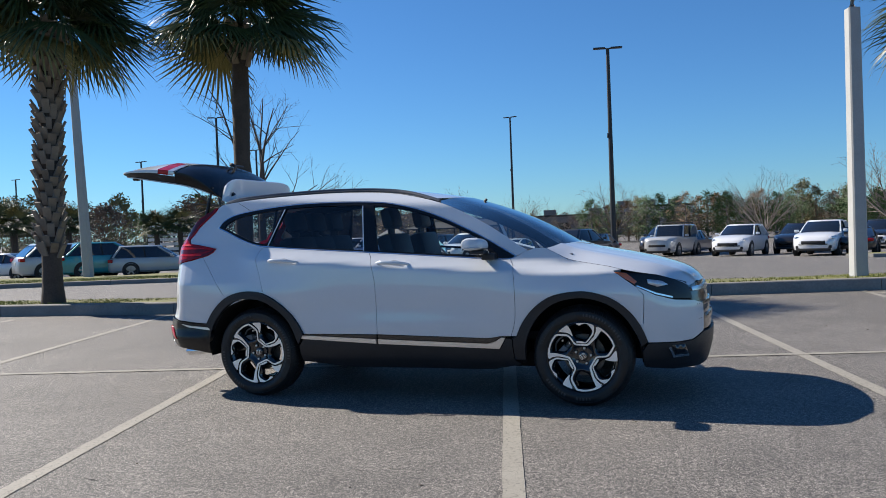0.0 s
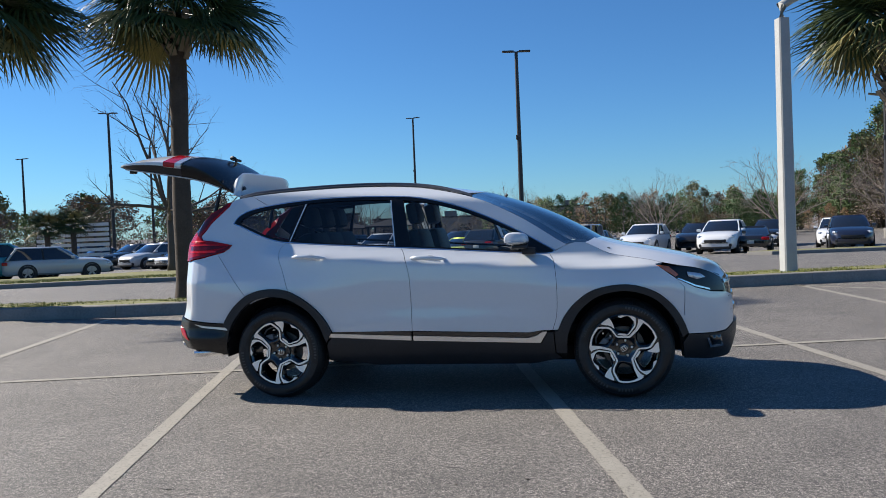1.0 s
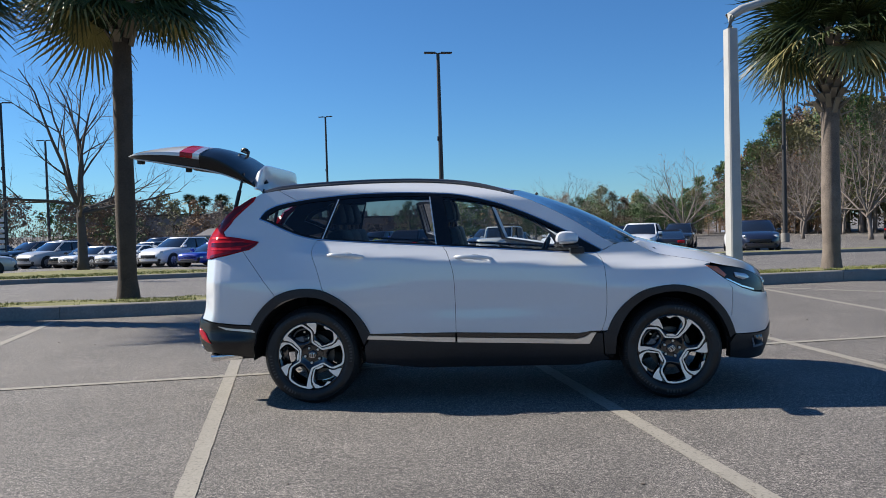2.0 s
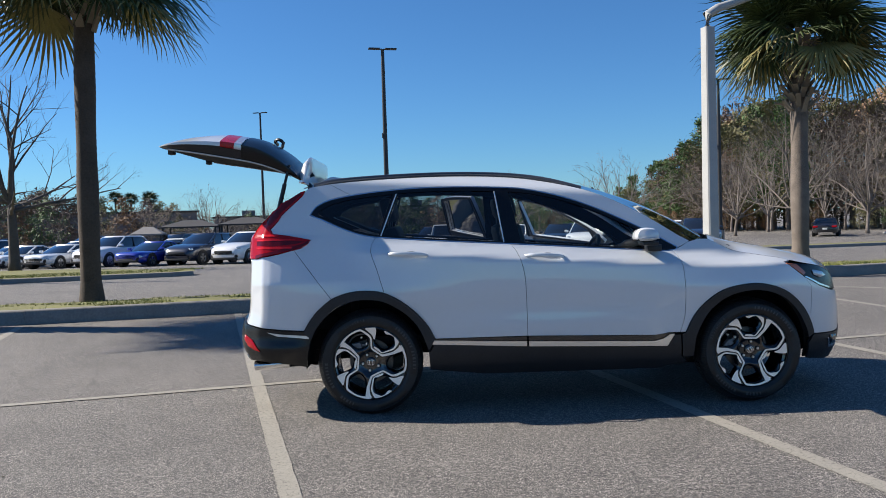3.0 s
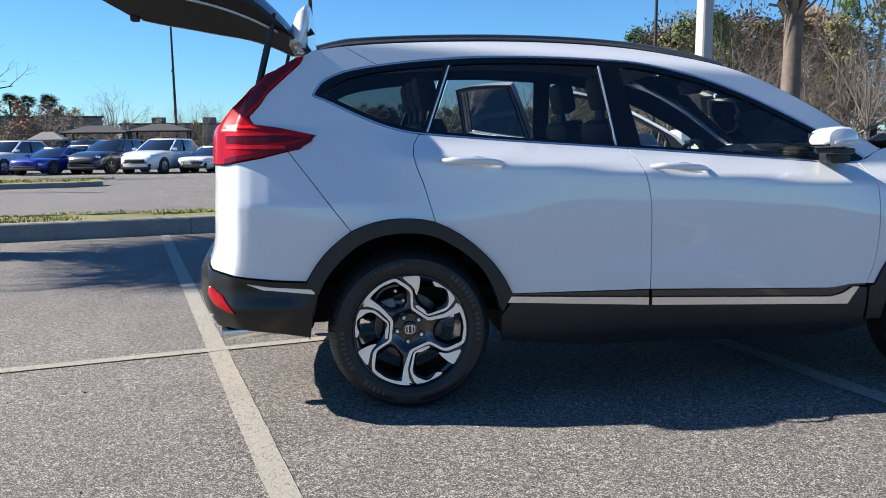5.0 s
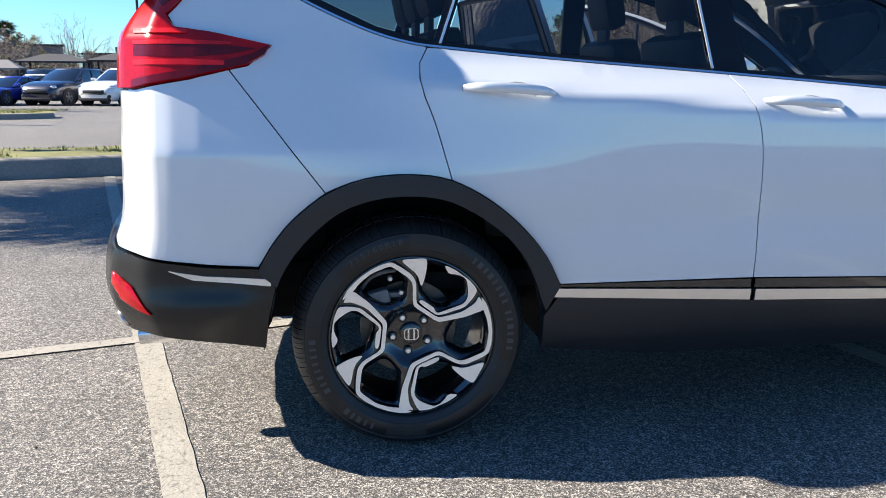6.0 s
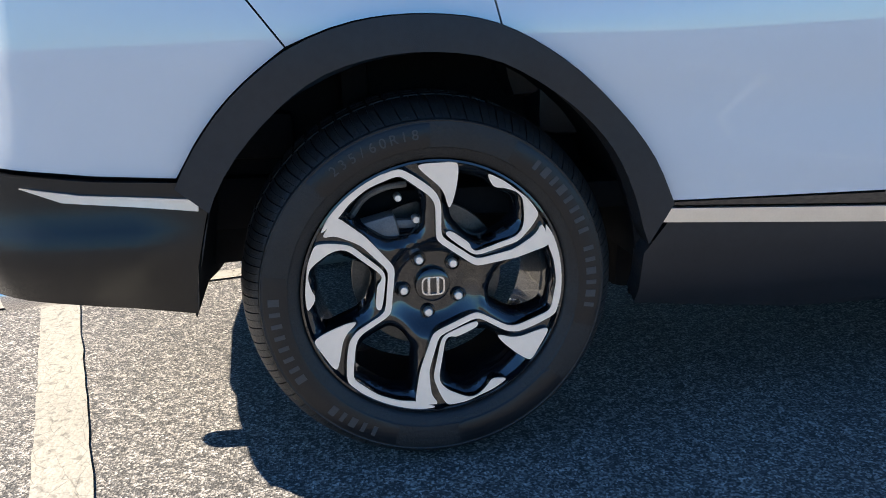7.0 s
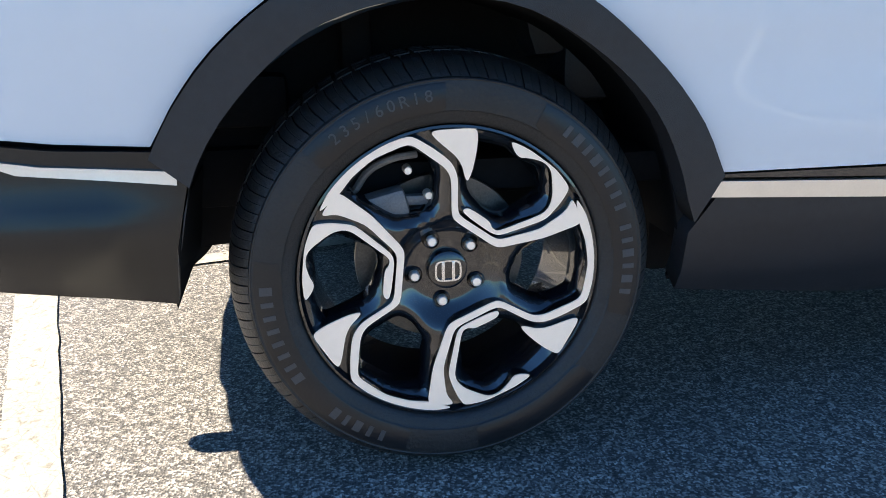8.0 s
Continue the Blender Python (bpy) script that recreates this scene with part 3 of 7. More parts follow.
QUARTER = S(*spline(SEAM_REAR, 0.03), *[p for p in ARCH_R[::-1] if -0.25 < p[0] < 0.112], (-0.252, 0.817), (-0.51, 1.157), (-0.458, 1.168), (-0.392, 1.224), (-0.50, 1.247), (-0.655, 1.272), (-0.676, 1.305), (-0.556, 1.442), (-0.455, 1.535), (-0.435, 1.572),
            *ROOF_EDGE[1:5], *[p for p in DLO_TOP[::-1] if p[0] <= SEAM_X], *[p for p in DLO_LOW[::-1] if p[0] < 0.05])
CANT = S(*[p for p in ROOF_EDGE if p[0] > ROOF_EDGE[4][0] - 0.01], (2.245, 1.125), (2.195, 1.10), *[p for p in DLO_TOP[::-1] if p[0] >= SEAM_X])
BUMP_W = S((-0.252, 0.817), *[p for p in ARCH_R[::-1] if -0.445 < p[0] < -0.254], (-0.447, 0.603), (-0.58, 0.612), (-0.70, 0.625)) + [(aw(0.90, -1), 0.645), (aw(0.72, -1), 0.675), (aw(0.66, -1), 0.68), (aw(0.66, -1), 1.02), (aw(0.74, -1), 1.098)] + S((-0.775, 1.100), (-0.615, 1.131), (-0.51, 1.157))
BUMP_B = S((-0.436, 0.352), (-0.425, 0.45), (-0.40, 0.545), (-0.378, 0.585), (-0.447, 0.601), (-0.58, 0.608), (-0.70, 0.620)) + [(aw(0.90, -1), 0.641), (aw(0.72, -1), 0.671), (aw(0.66, -1), 0.676), (aw(0.0, -1), 0.68), (aw(0.0, -1), 0.385), (aw(0.75, -1), 0.398)] + S((-0.74, 0.402), (-0.55, 0.374))
FRONT_W = S((3.102, 0.80), (3.04, 0.866), (3.18, 0.795), (3.30, 0.755)) + [(aw(0.60, 1), 0.735), (aw(0.45, 1), 0.70), (aw(0.5, 1), 0.50), (aw(0.66, 1), 0.455)] + S((3.32, 0.452), (3.122, 0.462), *[p for p in ARCH_F[::-1] if p[0] > 3.06], (3.092, 0.60))
FRONT_B = S((3.088, 0.28), (3.08, 0.40), (3.12, 0.458), (3.32, 0.448)) + [(aw(0.66, 1), 0.45), (aw(0.5, 1), 0.495), (aw(0.0, 1), 0.50), (aw(0.0, 1), 0.24), (aw(0.5, 1), 0.235), (aw(0.8, 1), 0.25)]
GRILLE = [(aw(0.60, 1), 0.73), (aw(0.45, 1), 0.695), (aw(0.5, 1), 0.505), (aw(0.0, 1), 0.505), (aw(0.0, 1), 0.86), (aw(0.62, 1), 0.86)]
LAMP_F = S((2.885, 0.978), (2.98, 0.968), (3.10, 0.952), (3.20, 0.935)) + [(aw(0.62, 1), 0.872), (aw(0.60, 1), 0.745)] + S((3.28, 0.765), (3.177, 0.80), (3.04, 0.870))
FLARE_R = S(*ARCH_R, (0.407, 0.44), *[p for p in ARCH_R_IN[::-1] if p[1] > 0.45], (-0.40, 0.545))
FLARE_F = S(*ARCH_F, (3.075, 0.44), *[p for p in ARCH_F_IN[::-1] if p[1] > 0.42], (2.25, 0.34), (2.17, 0.34), (2.16, 0.50))
ROCKER = S((0.412, 0.30), (0.405, 0.42), (0.45, 0.487), (1.05, 0.449), (1.98, 0.418), (2.065, 0.418), (2.11, 0.497), (2.155, 0.497), (2.165, 0.34), (2.21, 0.30), (2.0, 0.255), (0.8, 0.255))
STRIP_RD = S((0.412, 0.513), (0.75, 0.500), (1.083, 0.488), (1.083, 0.450), (0.75, 0.467), (0.412, 0.484))
STRIP_FD = S((1.097, 0.487), (1.97, 0.459), (2.03, 0.474), (2.075, 0.503), (2.11, 0.503), (2.06, 0.420), (1.97, 0.422), (1.097, 0.449))
BAND_RD = S((0.405, 0.521), (1.084, 0.519), (1.084, 0.490), (0.75, 0.502), (0.412, 0.515))
BAND_FD = S((1.096, 0.519), (1.96, 0.497), (2.03, 0.507), (2.09, 0.513), (2.15, 0.508), (2.11, 0.505), (2.072, 0.505), (2.03, 0.477), (1.97, 0.461), (1.096, 0.489))
STRIP_RB = S((-0.412, 0.571), (-0.60, 0.586), (-0.695, 0.600), (-0.63, 0.572), (-0.414, 0.548))

# side windows
top_z = lambda x: float(np.interp(x, [p[0] for p in DLO_TOP], [p[1] for p in DLO_TOP])) - 0.034
low_z = lambda x: float(np.interp(x, [p[0] for p in low_rev], [p[1] for p in low_rev])) + 0.022


def pane(x_low0, x_top0, x_low1, x_top1, tip_l=False, tip_r=False):
    top = [(x, top_z(x)) for x in np.linspace(x_top0, x_top1, 16)]
    low = [(x, low_z(x)) for x in np.linspace(x_low0, x_low1, 16)]
    return S(*top, *low[::-1])


PANE_Q = S((-0.345, 1.398), (-0.325, 1.43), (-0.25, 1.468), *[(x, top_z(x)) for x in np.linspace(-0.15, 0.178, 9)], (0.075, 1.246), (0.0, 1.262), (-0.09, 1.285), (-0.2, 1.335), (-0.3, 1.382))
PANE_RD = pane(0.112, 0.222, 0.950, 0.905)
PANE_FD = S(*[(x, top_z(x)) for x in np.linspace(1.005, 1.80, 18)], (1.93, 1.215), (1.975, 1.12), *[(x, low_z(x)) for x in np.linspace(1.93, 1.075, 14)])

DOORWAY = S(*[(x, top_z(x) + 0.018) for x in np.linspace(1.03, 2.0, 18)], (2.10, 1.105), (2.05, 1.085), *[(x, low_z(x) - 0.008) for x in np.linspace(2.0, 1.05, 14)])
left_door = new("front_door")
tagged(left_door, "white driver's door standing open")
left_door.parent = car
HINGE = Vector((2.15, 2 * YC - 0.02, 0))
left_door.matrix_basis = Matrix.Translation(HINGE) @ Matrix.Rotation(radians(-58), 4, "Z") @ Matrix.Translation(-HINGE)
left_rear = new("rear_door")
tagged(left_rear, "white rear passenger door standing open")
left_rear.parent = car
HINGE_R = Vector((1.085, 2 * YC - 0.02, 0))
left_rear.matrix_basis = Matrix.Translation(HINGE_R) @ Matrix.Rotation(radians(-70), 4, "Z") @ Matrix.Translation(-HINGE_R)
REAR_GAP = S(*[(x, top_z(x) + 0.018) for x in np.linspace(0.20, 0.92, 14)], (0.95, 1.165), *[(x, low_z(x) - 0.008) for x in np.linspace(0.93, 0.12, 12)])
for far in (False, True):
    ob = part("quarter_panel", panel(QUARTER, far=far, res=0.02), M_PAINT, car, "glossy white rear quarter panel")
    ob = part("roof_side", panel(CANT, far=far, res=0.016), M_PAINT, car)
    rd = part("door_skin" if far else "rear_door", panel(RD, far=far), M_PAINT, left_rear if far else car, "" if far else "glossy white rear door")
    rd = left_rear if far else rd
    fd = part("door_skin" if far else "front_door", panel(FD, far=far), M_PAINT, left_door if far else car, "" if far else "glossy white front door")
    part("front_fender", panel(FENDER, far=far), M_PAINT, car)
    part("rear_bumper_cover", panel(BUMP_W, far=far, res=0.016), M_PAINT, car, "white upper rear bumper corner")
    part("rear_bumper", panel(BUMP_B, lift=0.012, depth=0.026, far=far, res=0.022), M_SATIN, car, "black plastic lower rear bumper")
    part("front_bumper_cover", panel(FRONT_W, far=far), M_PAINT, car)
    part("front_bumper", panel(FRONT_B, lift=0.004, far=far), M_TRIM, car, "black plastic lower front bumper")
    part("grille", panel(GRILLE, lift=-0.015, far=far), M_GLOSSBLACK, car)
    lamp = part("tail_lamp", panel(lamp_r, lift=0.010, depth=0.05, far=far, res=0.02), M_RED, car, "red wraparound tail lamp")
    part("lamp_band", panel(S((-0.43, 1.212), (-0.52, 1.222), (-0.66, 1.225), (-0.77, 1.22), (-0.77, 1.19), (-0.62, 1.185), (-0.5, 1.195)), lift=0.0115, depth=0.006, far=far, res=0.02), M_DARKRED, lamp)
    for z0, z1, x1 in ((1.232, 1.222, -0.50), (1.180, 1.166, -0.52), (1.262, 1.250, -0.62)):
        part("light_guide", panel(S((x1, z0 - 0.002), (-0.62, z0 + 0.002), (-0.77, z0), (-0.77, z1), (-0.62, z1), (x1, z1)), lift=0.0125, depth=0.004, far=far, res=0.02, gap=0.0), M_BRIGHTRED, lamp)
    # dark red overlay: shade near the hinge, put into the upper arm's colour
    part("lamp_arm", panel(S((-0.560, 1.452), (-0.459, 1.545), (-0.475, 1.553), (-0.565, 1.492), (-0.64, 1.425), (-0.70, 1.365), (-0.685, 1.325)), lift=0.0115, depth=0.004, far=far, res=0.02, gap=0.0), M_DARKRED, lamp)
    part("lamp_rim", panel(S((-0.40, 1.222), (-0.45, 1.196), (-0.615, 1.155), (-0.775, 1.125), (-0.778, 1.104), (-0.615, 1.135), (-0.462, 1.170), (-0.41, 1.198)), lift=0.012, depth=0.006, far=far, res=0.02, gap=0.0), M_DARKRED, lamp)
    part("headlamp", panel(LAMP_F, lift=-0.006, far=far, res=0.02), M_PIANO, car, "dark headlamp with bright reflectors")
    part("wheel_arch_rear", panel(FLARE_R, lift=0.021, depth=0.06, far=far), M_TRIM, car, "matte black wheel arch cladding")
    part("wheel_arch_front", panel(FLARE_F, lift=0.012, depth=0.05, far=far), M_TRIM, car, "matte black wheel arch cladding")
    part("sill", panel(ROCKER, lift=0.006, depth=0.05, far=far), M_TRIM, car, "matte black sill cladding")
    part("sill_band", panel(BAND_RD, lift=0.003, far=far, gap=0.001), M_GLOSSBLACK, rd)
    own = left_door if far else fd
    part("sill_band", panel(BAND_FD, lift=0.003, far=far, gap=0.001), M_GLOSSBLACK, own)
    part("chrome_strip", panel(STRIP_RD, lift=0.012, far=far, gap=0.001, res=0.011), M_STRIP, rd, "bright chrome sill strip")
    part("chrome_strip", panel(STRIP_FD, lift=0.012, far=far, gap=0.001, res=0.011), M_STRIP, own, "bright chrome sill strip")
    part("chrome_strip", panel(STRIP_RB, lift=0.018, depth=0.014, far=far, gap=0.001, res=0.015), M_STRIP, car, "bright chrome bumper strip")
    part("window_surround", panel(S(*DLO), holes=[PANE_Q, PANE_RD if not far else REAR_GAP, PANE_FD if not far else DOORWAY], lift=-0.002, far=far, gap=0.002), M_PIANO, car, "gloss black window surround")
    part("quarter_window", panel(PANE_Q, lift=-0.006, depth=0.003, far=far), M_TINT, car, "dark privacy glass")
    part("window", panel(PANE_RD, lift=-0.008, depth=0.003, far=far), M_TINT, rd, "dark privacy glass")
    if not far:
        part("window", panel(PANE_FD, lift=-0.008, depth=0.003), M_CLEAR, own, "lightly tinted glass")
    part("window_trim", panel(S(*DLO), holes=[shrink(S(*DLO), 0.008)], lift=0.0, pillow=0.003, edge=0.005, far=far, gap=0.001, res=0.03), M_CHROME, car, "thin bright trim round the side windows")
    for (x0, z0), (x1, z1), on in (((0.206, 1.530), (0.094, 1.236), rd), ((0.904, 1.530), (0.953, 1.170), rd)):
        part("glass_channel", panel(S((x0 - 0.004, z0), (x0 + 0.004, z0), (x1 + 0.004, z1), (x1 - 0.004, z1)), lift=0.002, depth=0.004, far=far, gap=0.0), M_ALU, on, "thin bright window edge")

# inner shell: added dark sheet stands for the shade in the gaps, wheel housings, floor
SHELL = S((-0.45, 0.37), *ARCH_R_IN, (0.42, 0.28), (2.24, 0.28), *ARCH_F_IN, (3.09, 0.26)) + [(aw(0.5, 1), 0.26), (aw(0.0, 1), 0.26), (aw(0.0, 1), 0.85), (aw(0.5, 1), 0.85)] + S((3.0, 0.90), (2.38, 1.08), (2.1, 1.03), (1.04, 1.11), (0.05, 1.17), (-0.3, 1.20), (-0.62, 1.13)) + [(aw(0.70, -1), 1.05), (aw(0.70, -1), 0.70), (aw(0.0, -1), 0.70), (aw(0.0, -1), 0.42), (aw(0.7, -1), 0.43)]
for far in (False, True):
    part("inner_panel", panel(SHELL, lift=-0.035, depth=0.01, far=far, res=0.06), M_DARK, car)
    part("inner_pillar", panel(S(*ROOF_EDGE[1:], (2.19, 1.12), *DLO_TOP[::-1], *[p for p in DLO_LOW[::-1] if p[0] < 0.0][:6], (-0.45, 1.25), (-0.60, 1.38), (-0.48, 1.52)), holes=[shrink(S(*DLO), 0.012)], lift=-0.035, depth=0.01, far=far, res=0.06, gap=0.0), M_DARK, car)

# roof, windscreen, bonnet
def crown(x, z_edge, z_mid, n=13, inner=0.0, power=2.2):
    p = skin([ax(x, z_edge)], [z_edge])[0]
    w = YC - p[1] - inner
    return [(p[0], YC + w * s, z_mid - (z_mid - z_edge) * abs(s) ** power) for s in np.linspace(-1, 1, n)]


re_x, re_z = [p[0] for p in ROOF_EDGE], [p[1] for p in ROOF_EDGE]
rows = []
for x in np.linspace(-0.45, 1.42, 30):
    z = float(np.interp(x, re_x, re_z))
    r = crown(x, z, z + 0.035)
    bow = 0.22 * np.clip((x - 0.9) / 0.5, 0, 1) ** 1.3 - 0.06 * np.clip((-0.2 - x) / 0.25, 0, 1)
    rows.append([(px + bow * (1 - ((py - YC) / 0.65) ** 2), py, pz - 0.11 * max(bow, 0) * (1 - ((py - YC) / 0.65) ** 2)) for px, py, pz in r])
bm = bmesh.new()
loft(bm, rows)
roof = part("roof", bm, M_PAINT, car, "glossy white roof")
top_row = rows[-1]
ws = []
low = [(2.30 + 0.27 * (1 - abs(s) ** 2.4), YC + 0.735 * s, 1.135 + 0.02 * (1 - s * s)) for s in np.linspace(-1, 1, 13)]
nrow = 10
for i in range(nrow + 1):
    f = i / nrow
    row = []
    xe = 1.42 + (2.265 - 1.42) * f
    ze = float(np.interp(xe, re_x, re_z))
    pe = skin([ax(xe, ze)], [ze])[0]
    we = YC - pe[1]
    for k, s in enumerate(np.linspace(-1, 1, 13)):
        t, b = Vector(top_row[k]), Vector(low[k])
        mid = t.lerp(b, f) + Vector((0.02, 0, 0.035)) * math.sin(f * math.pi)
        e = Vector((pe[0], YC + s * we, pe[2]))
        m = abs(s) ** 6
        row.append(tuple(mid.lerp(e, m)))
    ws.append(row)
bm = bmesh.new()
loft(bm, ws)
part("windscreen", bm, glass("windscreen_glass", (0.62, 0.70, 0.69), 2.2), car, "raked windscreen")
rows = []
he_x, he_z = [p[0] for p in HOOD_EDGE] + [3.04, 3.20, 3.33, 3.40], [p[1] for p in HOOD_EDGE] + [0.965, 0.935, 0.885, 0.84]
for x in np.linspace(2.405, 3.40, 24):
    ze = float(np.interp(x, he_x, he_z))
    zc = float(np.interp(x, [2.4, 2.7, 2.91, 3.12, 3.29, 3.36, 3.40], [1.175, 1.128, 1.085, 1.035, 0.975, 0.925, 0.875]))
    p = skin([ax(x, ze)], [ze])[0]
    w = YC - p[1] - 0.007
    nose = 0.10 * np.clip((x - 2.8) / 0.53, 0, 1)
    cowl = 0.14 * np.clip((2.7 - x) / 0.3, 0, 1)
    row = []
    for s in np.linspace(-1, 1, 21):
        crease = 0.012 * math.exp(-((abs(s) - 0.72) / 0.07) ** 2)
        row.append((p[0] + (nose + cowl) * (1 - s * s), YC + w * s, zc - (zc - ze) * abs(s) ** 3.0 + crease - 0.14 * nose * (1 - s * s)))
    rows.append(row)
bm = bmesh.new()
loft(bm, rows)
part("bonnet", bm, M_PAINT, car, "glossy white bonnet")
bm = bmesh.new()
loft(bm, [[(x, y, z - 0.06) for x, y, z in (r[0], r[5], r[10], r[15], r[20])] for r in rows])
part("engine_bay", bm, M_DARK, car)
bm = bm_box(2.47, YC, 1.085, 0.24, 1.40, 0.03, 0.01)
part("cowl", bm, M_TRIM, car)
bm = bmesh.new()
for y0, d in ((0.42, 0.62), (1.02, 0.55)):
    tube(bm, [(2.50, y0, 1.12), (2.40, y0 + d * 0.5, 1.165), (2.38, y0 + d, 1.17)], 0.010, 6)
part("wiper", bm, M_TRIM, car)

# roof rails
for far in (False, True):
    s = -1 if far else 1
    pts = []
    for x in np.linspace(-0.38, 1.54, 30):
        z = float(np.interp(x, re_x, re_z))
        p = skin([x], [z])[0]
        lift = 0.013 * min(1, (x + 0.38) / 0.12, (1.54 - x) / 0.25)
        y = p[1] + 0.035
        pts.append((x, y if not far else 2 * YC - y, z + 0.006 + lift))
    bm = bmesh.new()
    tube(bm, pts, 0.0165, 8)
    part("roof_rail", bm, M_RAIL, car, "dark grey roof rail")

# underside and wheel housings
part("underbody", bm_box(1.42, YC, 0.30, 1.9, 1.25, 0.12, 0.02), M_DARK, car)
part("rear_floor_pan", bm_box(-0.18, YC, 0.47, 1.3, 1.1, 0.12, 0.02), M_DARK, car)
part("engine_tray", bm_box(2.85, YC, 0.36, 0.9, 1.0, 0.14, 0.02), M_DARK, car)
for cx in (0.0, 2.66):
    for far in (False, True):
        bm = bmesh.new()
        prof = []
        for k in range(27):
            a = math.radians(1 + 183 * k / 26)
            prof.append((cx + 0.447 * math.cos(a), 0.36 + 0.447 * math.sin(a)))
        rim = [float(skin([x], [z])[0][1]) + 0.009 for x, z in prof]
        rows = [[(x, yy if not far else 2 * YC - yy, z) for (x, z), yy in zip(prof, ys_)] for ys_ in (rim, [0.12] * len(prof), [0.36] * len(prof))]
        v = loft(bm, rows)
        bm.faces.new(v[2])
        part("wheel_housing", bm, M_DARK, car)

for far in (False, True):
    bm = bmesh.new()
    low = [(float(skin([-0.449], [0.36])[0][1]) + 0.009, 0.350), (0.03, 0.352), (0.12, 0.350), (0.28, 0.318), (0.45, 0.282), (0.64, 0.25)]
    loft(bm, [[(-0.449 + 0.03 * f, y if not far else 2 * YC - y, z0 + (0.50 - z0) * f) for y, z0 in low] for f in (0.0, 0.3, 0.65, 1.0)])
    part("splash_guard", bm, M_DARK, car)

# door shell of the open driver's door: inner lining, window frame and the black pillar behind it
part("door_lining", panel(FD, lift=-0.10, depth=0.01, far=True, res=0.06), M_TRIM, left_door, "dark inner door lining")
frame_out = S((1.004, 1.16), (1.006, top_z(1.006) + 0.028), *[(x, top_z(x) + 0.028) for x in np.linspace(1.1, 2.0, 10)], (2.10, 1.11), (2.06, 1.078))
part("window_frame", panel(frame_out, holes=[PANE_FD], lift=0.0, depth=0.03, far=True, gap=0.0), M_PAINT, left_door, "white door window frame")
part("rear_door_lining", panel(RD, lift=-0.08, depth=0.01, far=True, res=0.06), M_TRIM, left_rear, "dark inner door lining")
rear_out = S((0.05, 1.20), (0.175, top_z(0.175) + 0.028), *[(x, top_z(x) + 0.028) for x in np.linspace(0.25, 0.92, 10)], (0.955, top_z(0.95) + 0.028), (1.0, 1.16))
part("window_frame", panel(rear_out, holes=[PANE_RD], lift=0.0, depth=0.03, far=True, gap=0.0), M_PAINT, left_rear, "white door window frame")
part("frame_lining", panel(rear_out, holes=[PANE_RD], lift=-0.032, depth=0.01, far=True, gap=0.0), M_TRIM, left_rear)
part("frame_lining", panel(frame_out, holes=[PANE_FD], lift=-0.032, depth=0.01, far=True, gap=0.0), M_TRIM, left_door)
bm = bmesh.new()
loft(bm, [[(x, YC + s * 0.60, z) for s, x in ((-1, -0.64), (-0.94, -0.765), (-0.62, -0.825), (0, -0.845), (0.62, -0.825), (0.94, -0.765), (1, -0.64))] for z in (0.44, 0.40, 0.318, 0.300)])
loft(bm, [[(-0.50, YC + s * 0.60, 0.31), (x, YC + s * 0.60, 0.300)] for s, x in ((-1, -0.64), (-0.94, -0.765), (-0.62, -0.825), (0, -0.845), (0.62, -0.825), (0.94, -0.765), (1, -0.64))])
part("rear_valance", bm, M_DARK, car, "black lower valance under the bumper")
bm = bm_box(-0.72, YC, 0.66, 0.32, 1.12, 0.05, 0.015)
part("boot_sill", bm, M_TRIM, car)


# ---- wheels ----
RIBBON = [(-0.214, 0.121), (-0.198, 0.152), (-0.167, 0.189), (-0.123, 0.221), (-0.064, 0.24), (-0.03, 0.219), (0.002, 0.194), (0.013, 0.17), (0.013, 0.104), (0.081, 0.055), (0.154, 0.072), (0.196, 0.101), (0.206, 0.125),
          (0.226, 0.079), (0.16, 0.055), (0.08, 0.041), (0.003, 0.097), (0.002, 0.167), (-0.009, 0.185), (-0.065, 0.227), (-0.123, 0.205), (-0.158, 0.177), (-0.178, 0.151)]
WEDGE = [(-0.032, 0.242), (-0.021, 0.246), (0.037, 0.247), (0.045, 0.242), (0.044, 0.213), (0.037, 0.177), (0.029, 0.158), (0.024, 0.168), (0.02, 0.186), (0.009, 0.203), (-0.021, 0.229)]
HOOK = [(0.02, 0.11), (0.031, 0.115), (0.068, 0.088), (0.071, 0.077), (0.081, 0.07), (0.157, 0.097), (0.168, 0.109), (0.173, 0.128), (0.169, 0.171), (0.156, 0.186), (0.132, 0.194), (0.111, 0.195), (0.097, 0.225), (0.131, 0.208),
        (0.177, 0.173), (0.201, 0.142), (0.194, 0.127), (0.185, 0.113), (0.163, 0.087), (0.086, 0.063), (0.071, 0.067), (0.032, 0.097)]
BAY_WIDE = [(-0.166, 0.153), (-0.132, 0.19), (-0.066, 0.221), (-0.03, 0.193), (-0.02, 0.17), (-0.024, 0.114), (-0.047, 0.101), (-0.089, 0.1), (-0.133, 0.129)]
BAY_HOOK = [(0.042, 0.222), (0.098, 0.209), (0.118, 0.187), (0.157, 0.172), (0.163, 0.124), (0.099, 0.083), (0.07, 0.095), (0.039, 0.13), (0.032, 0.149)]


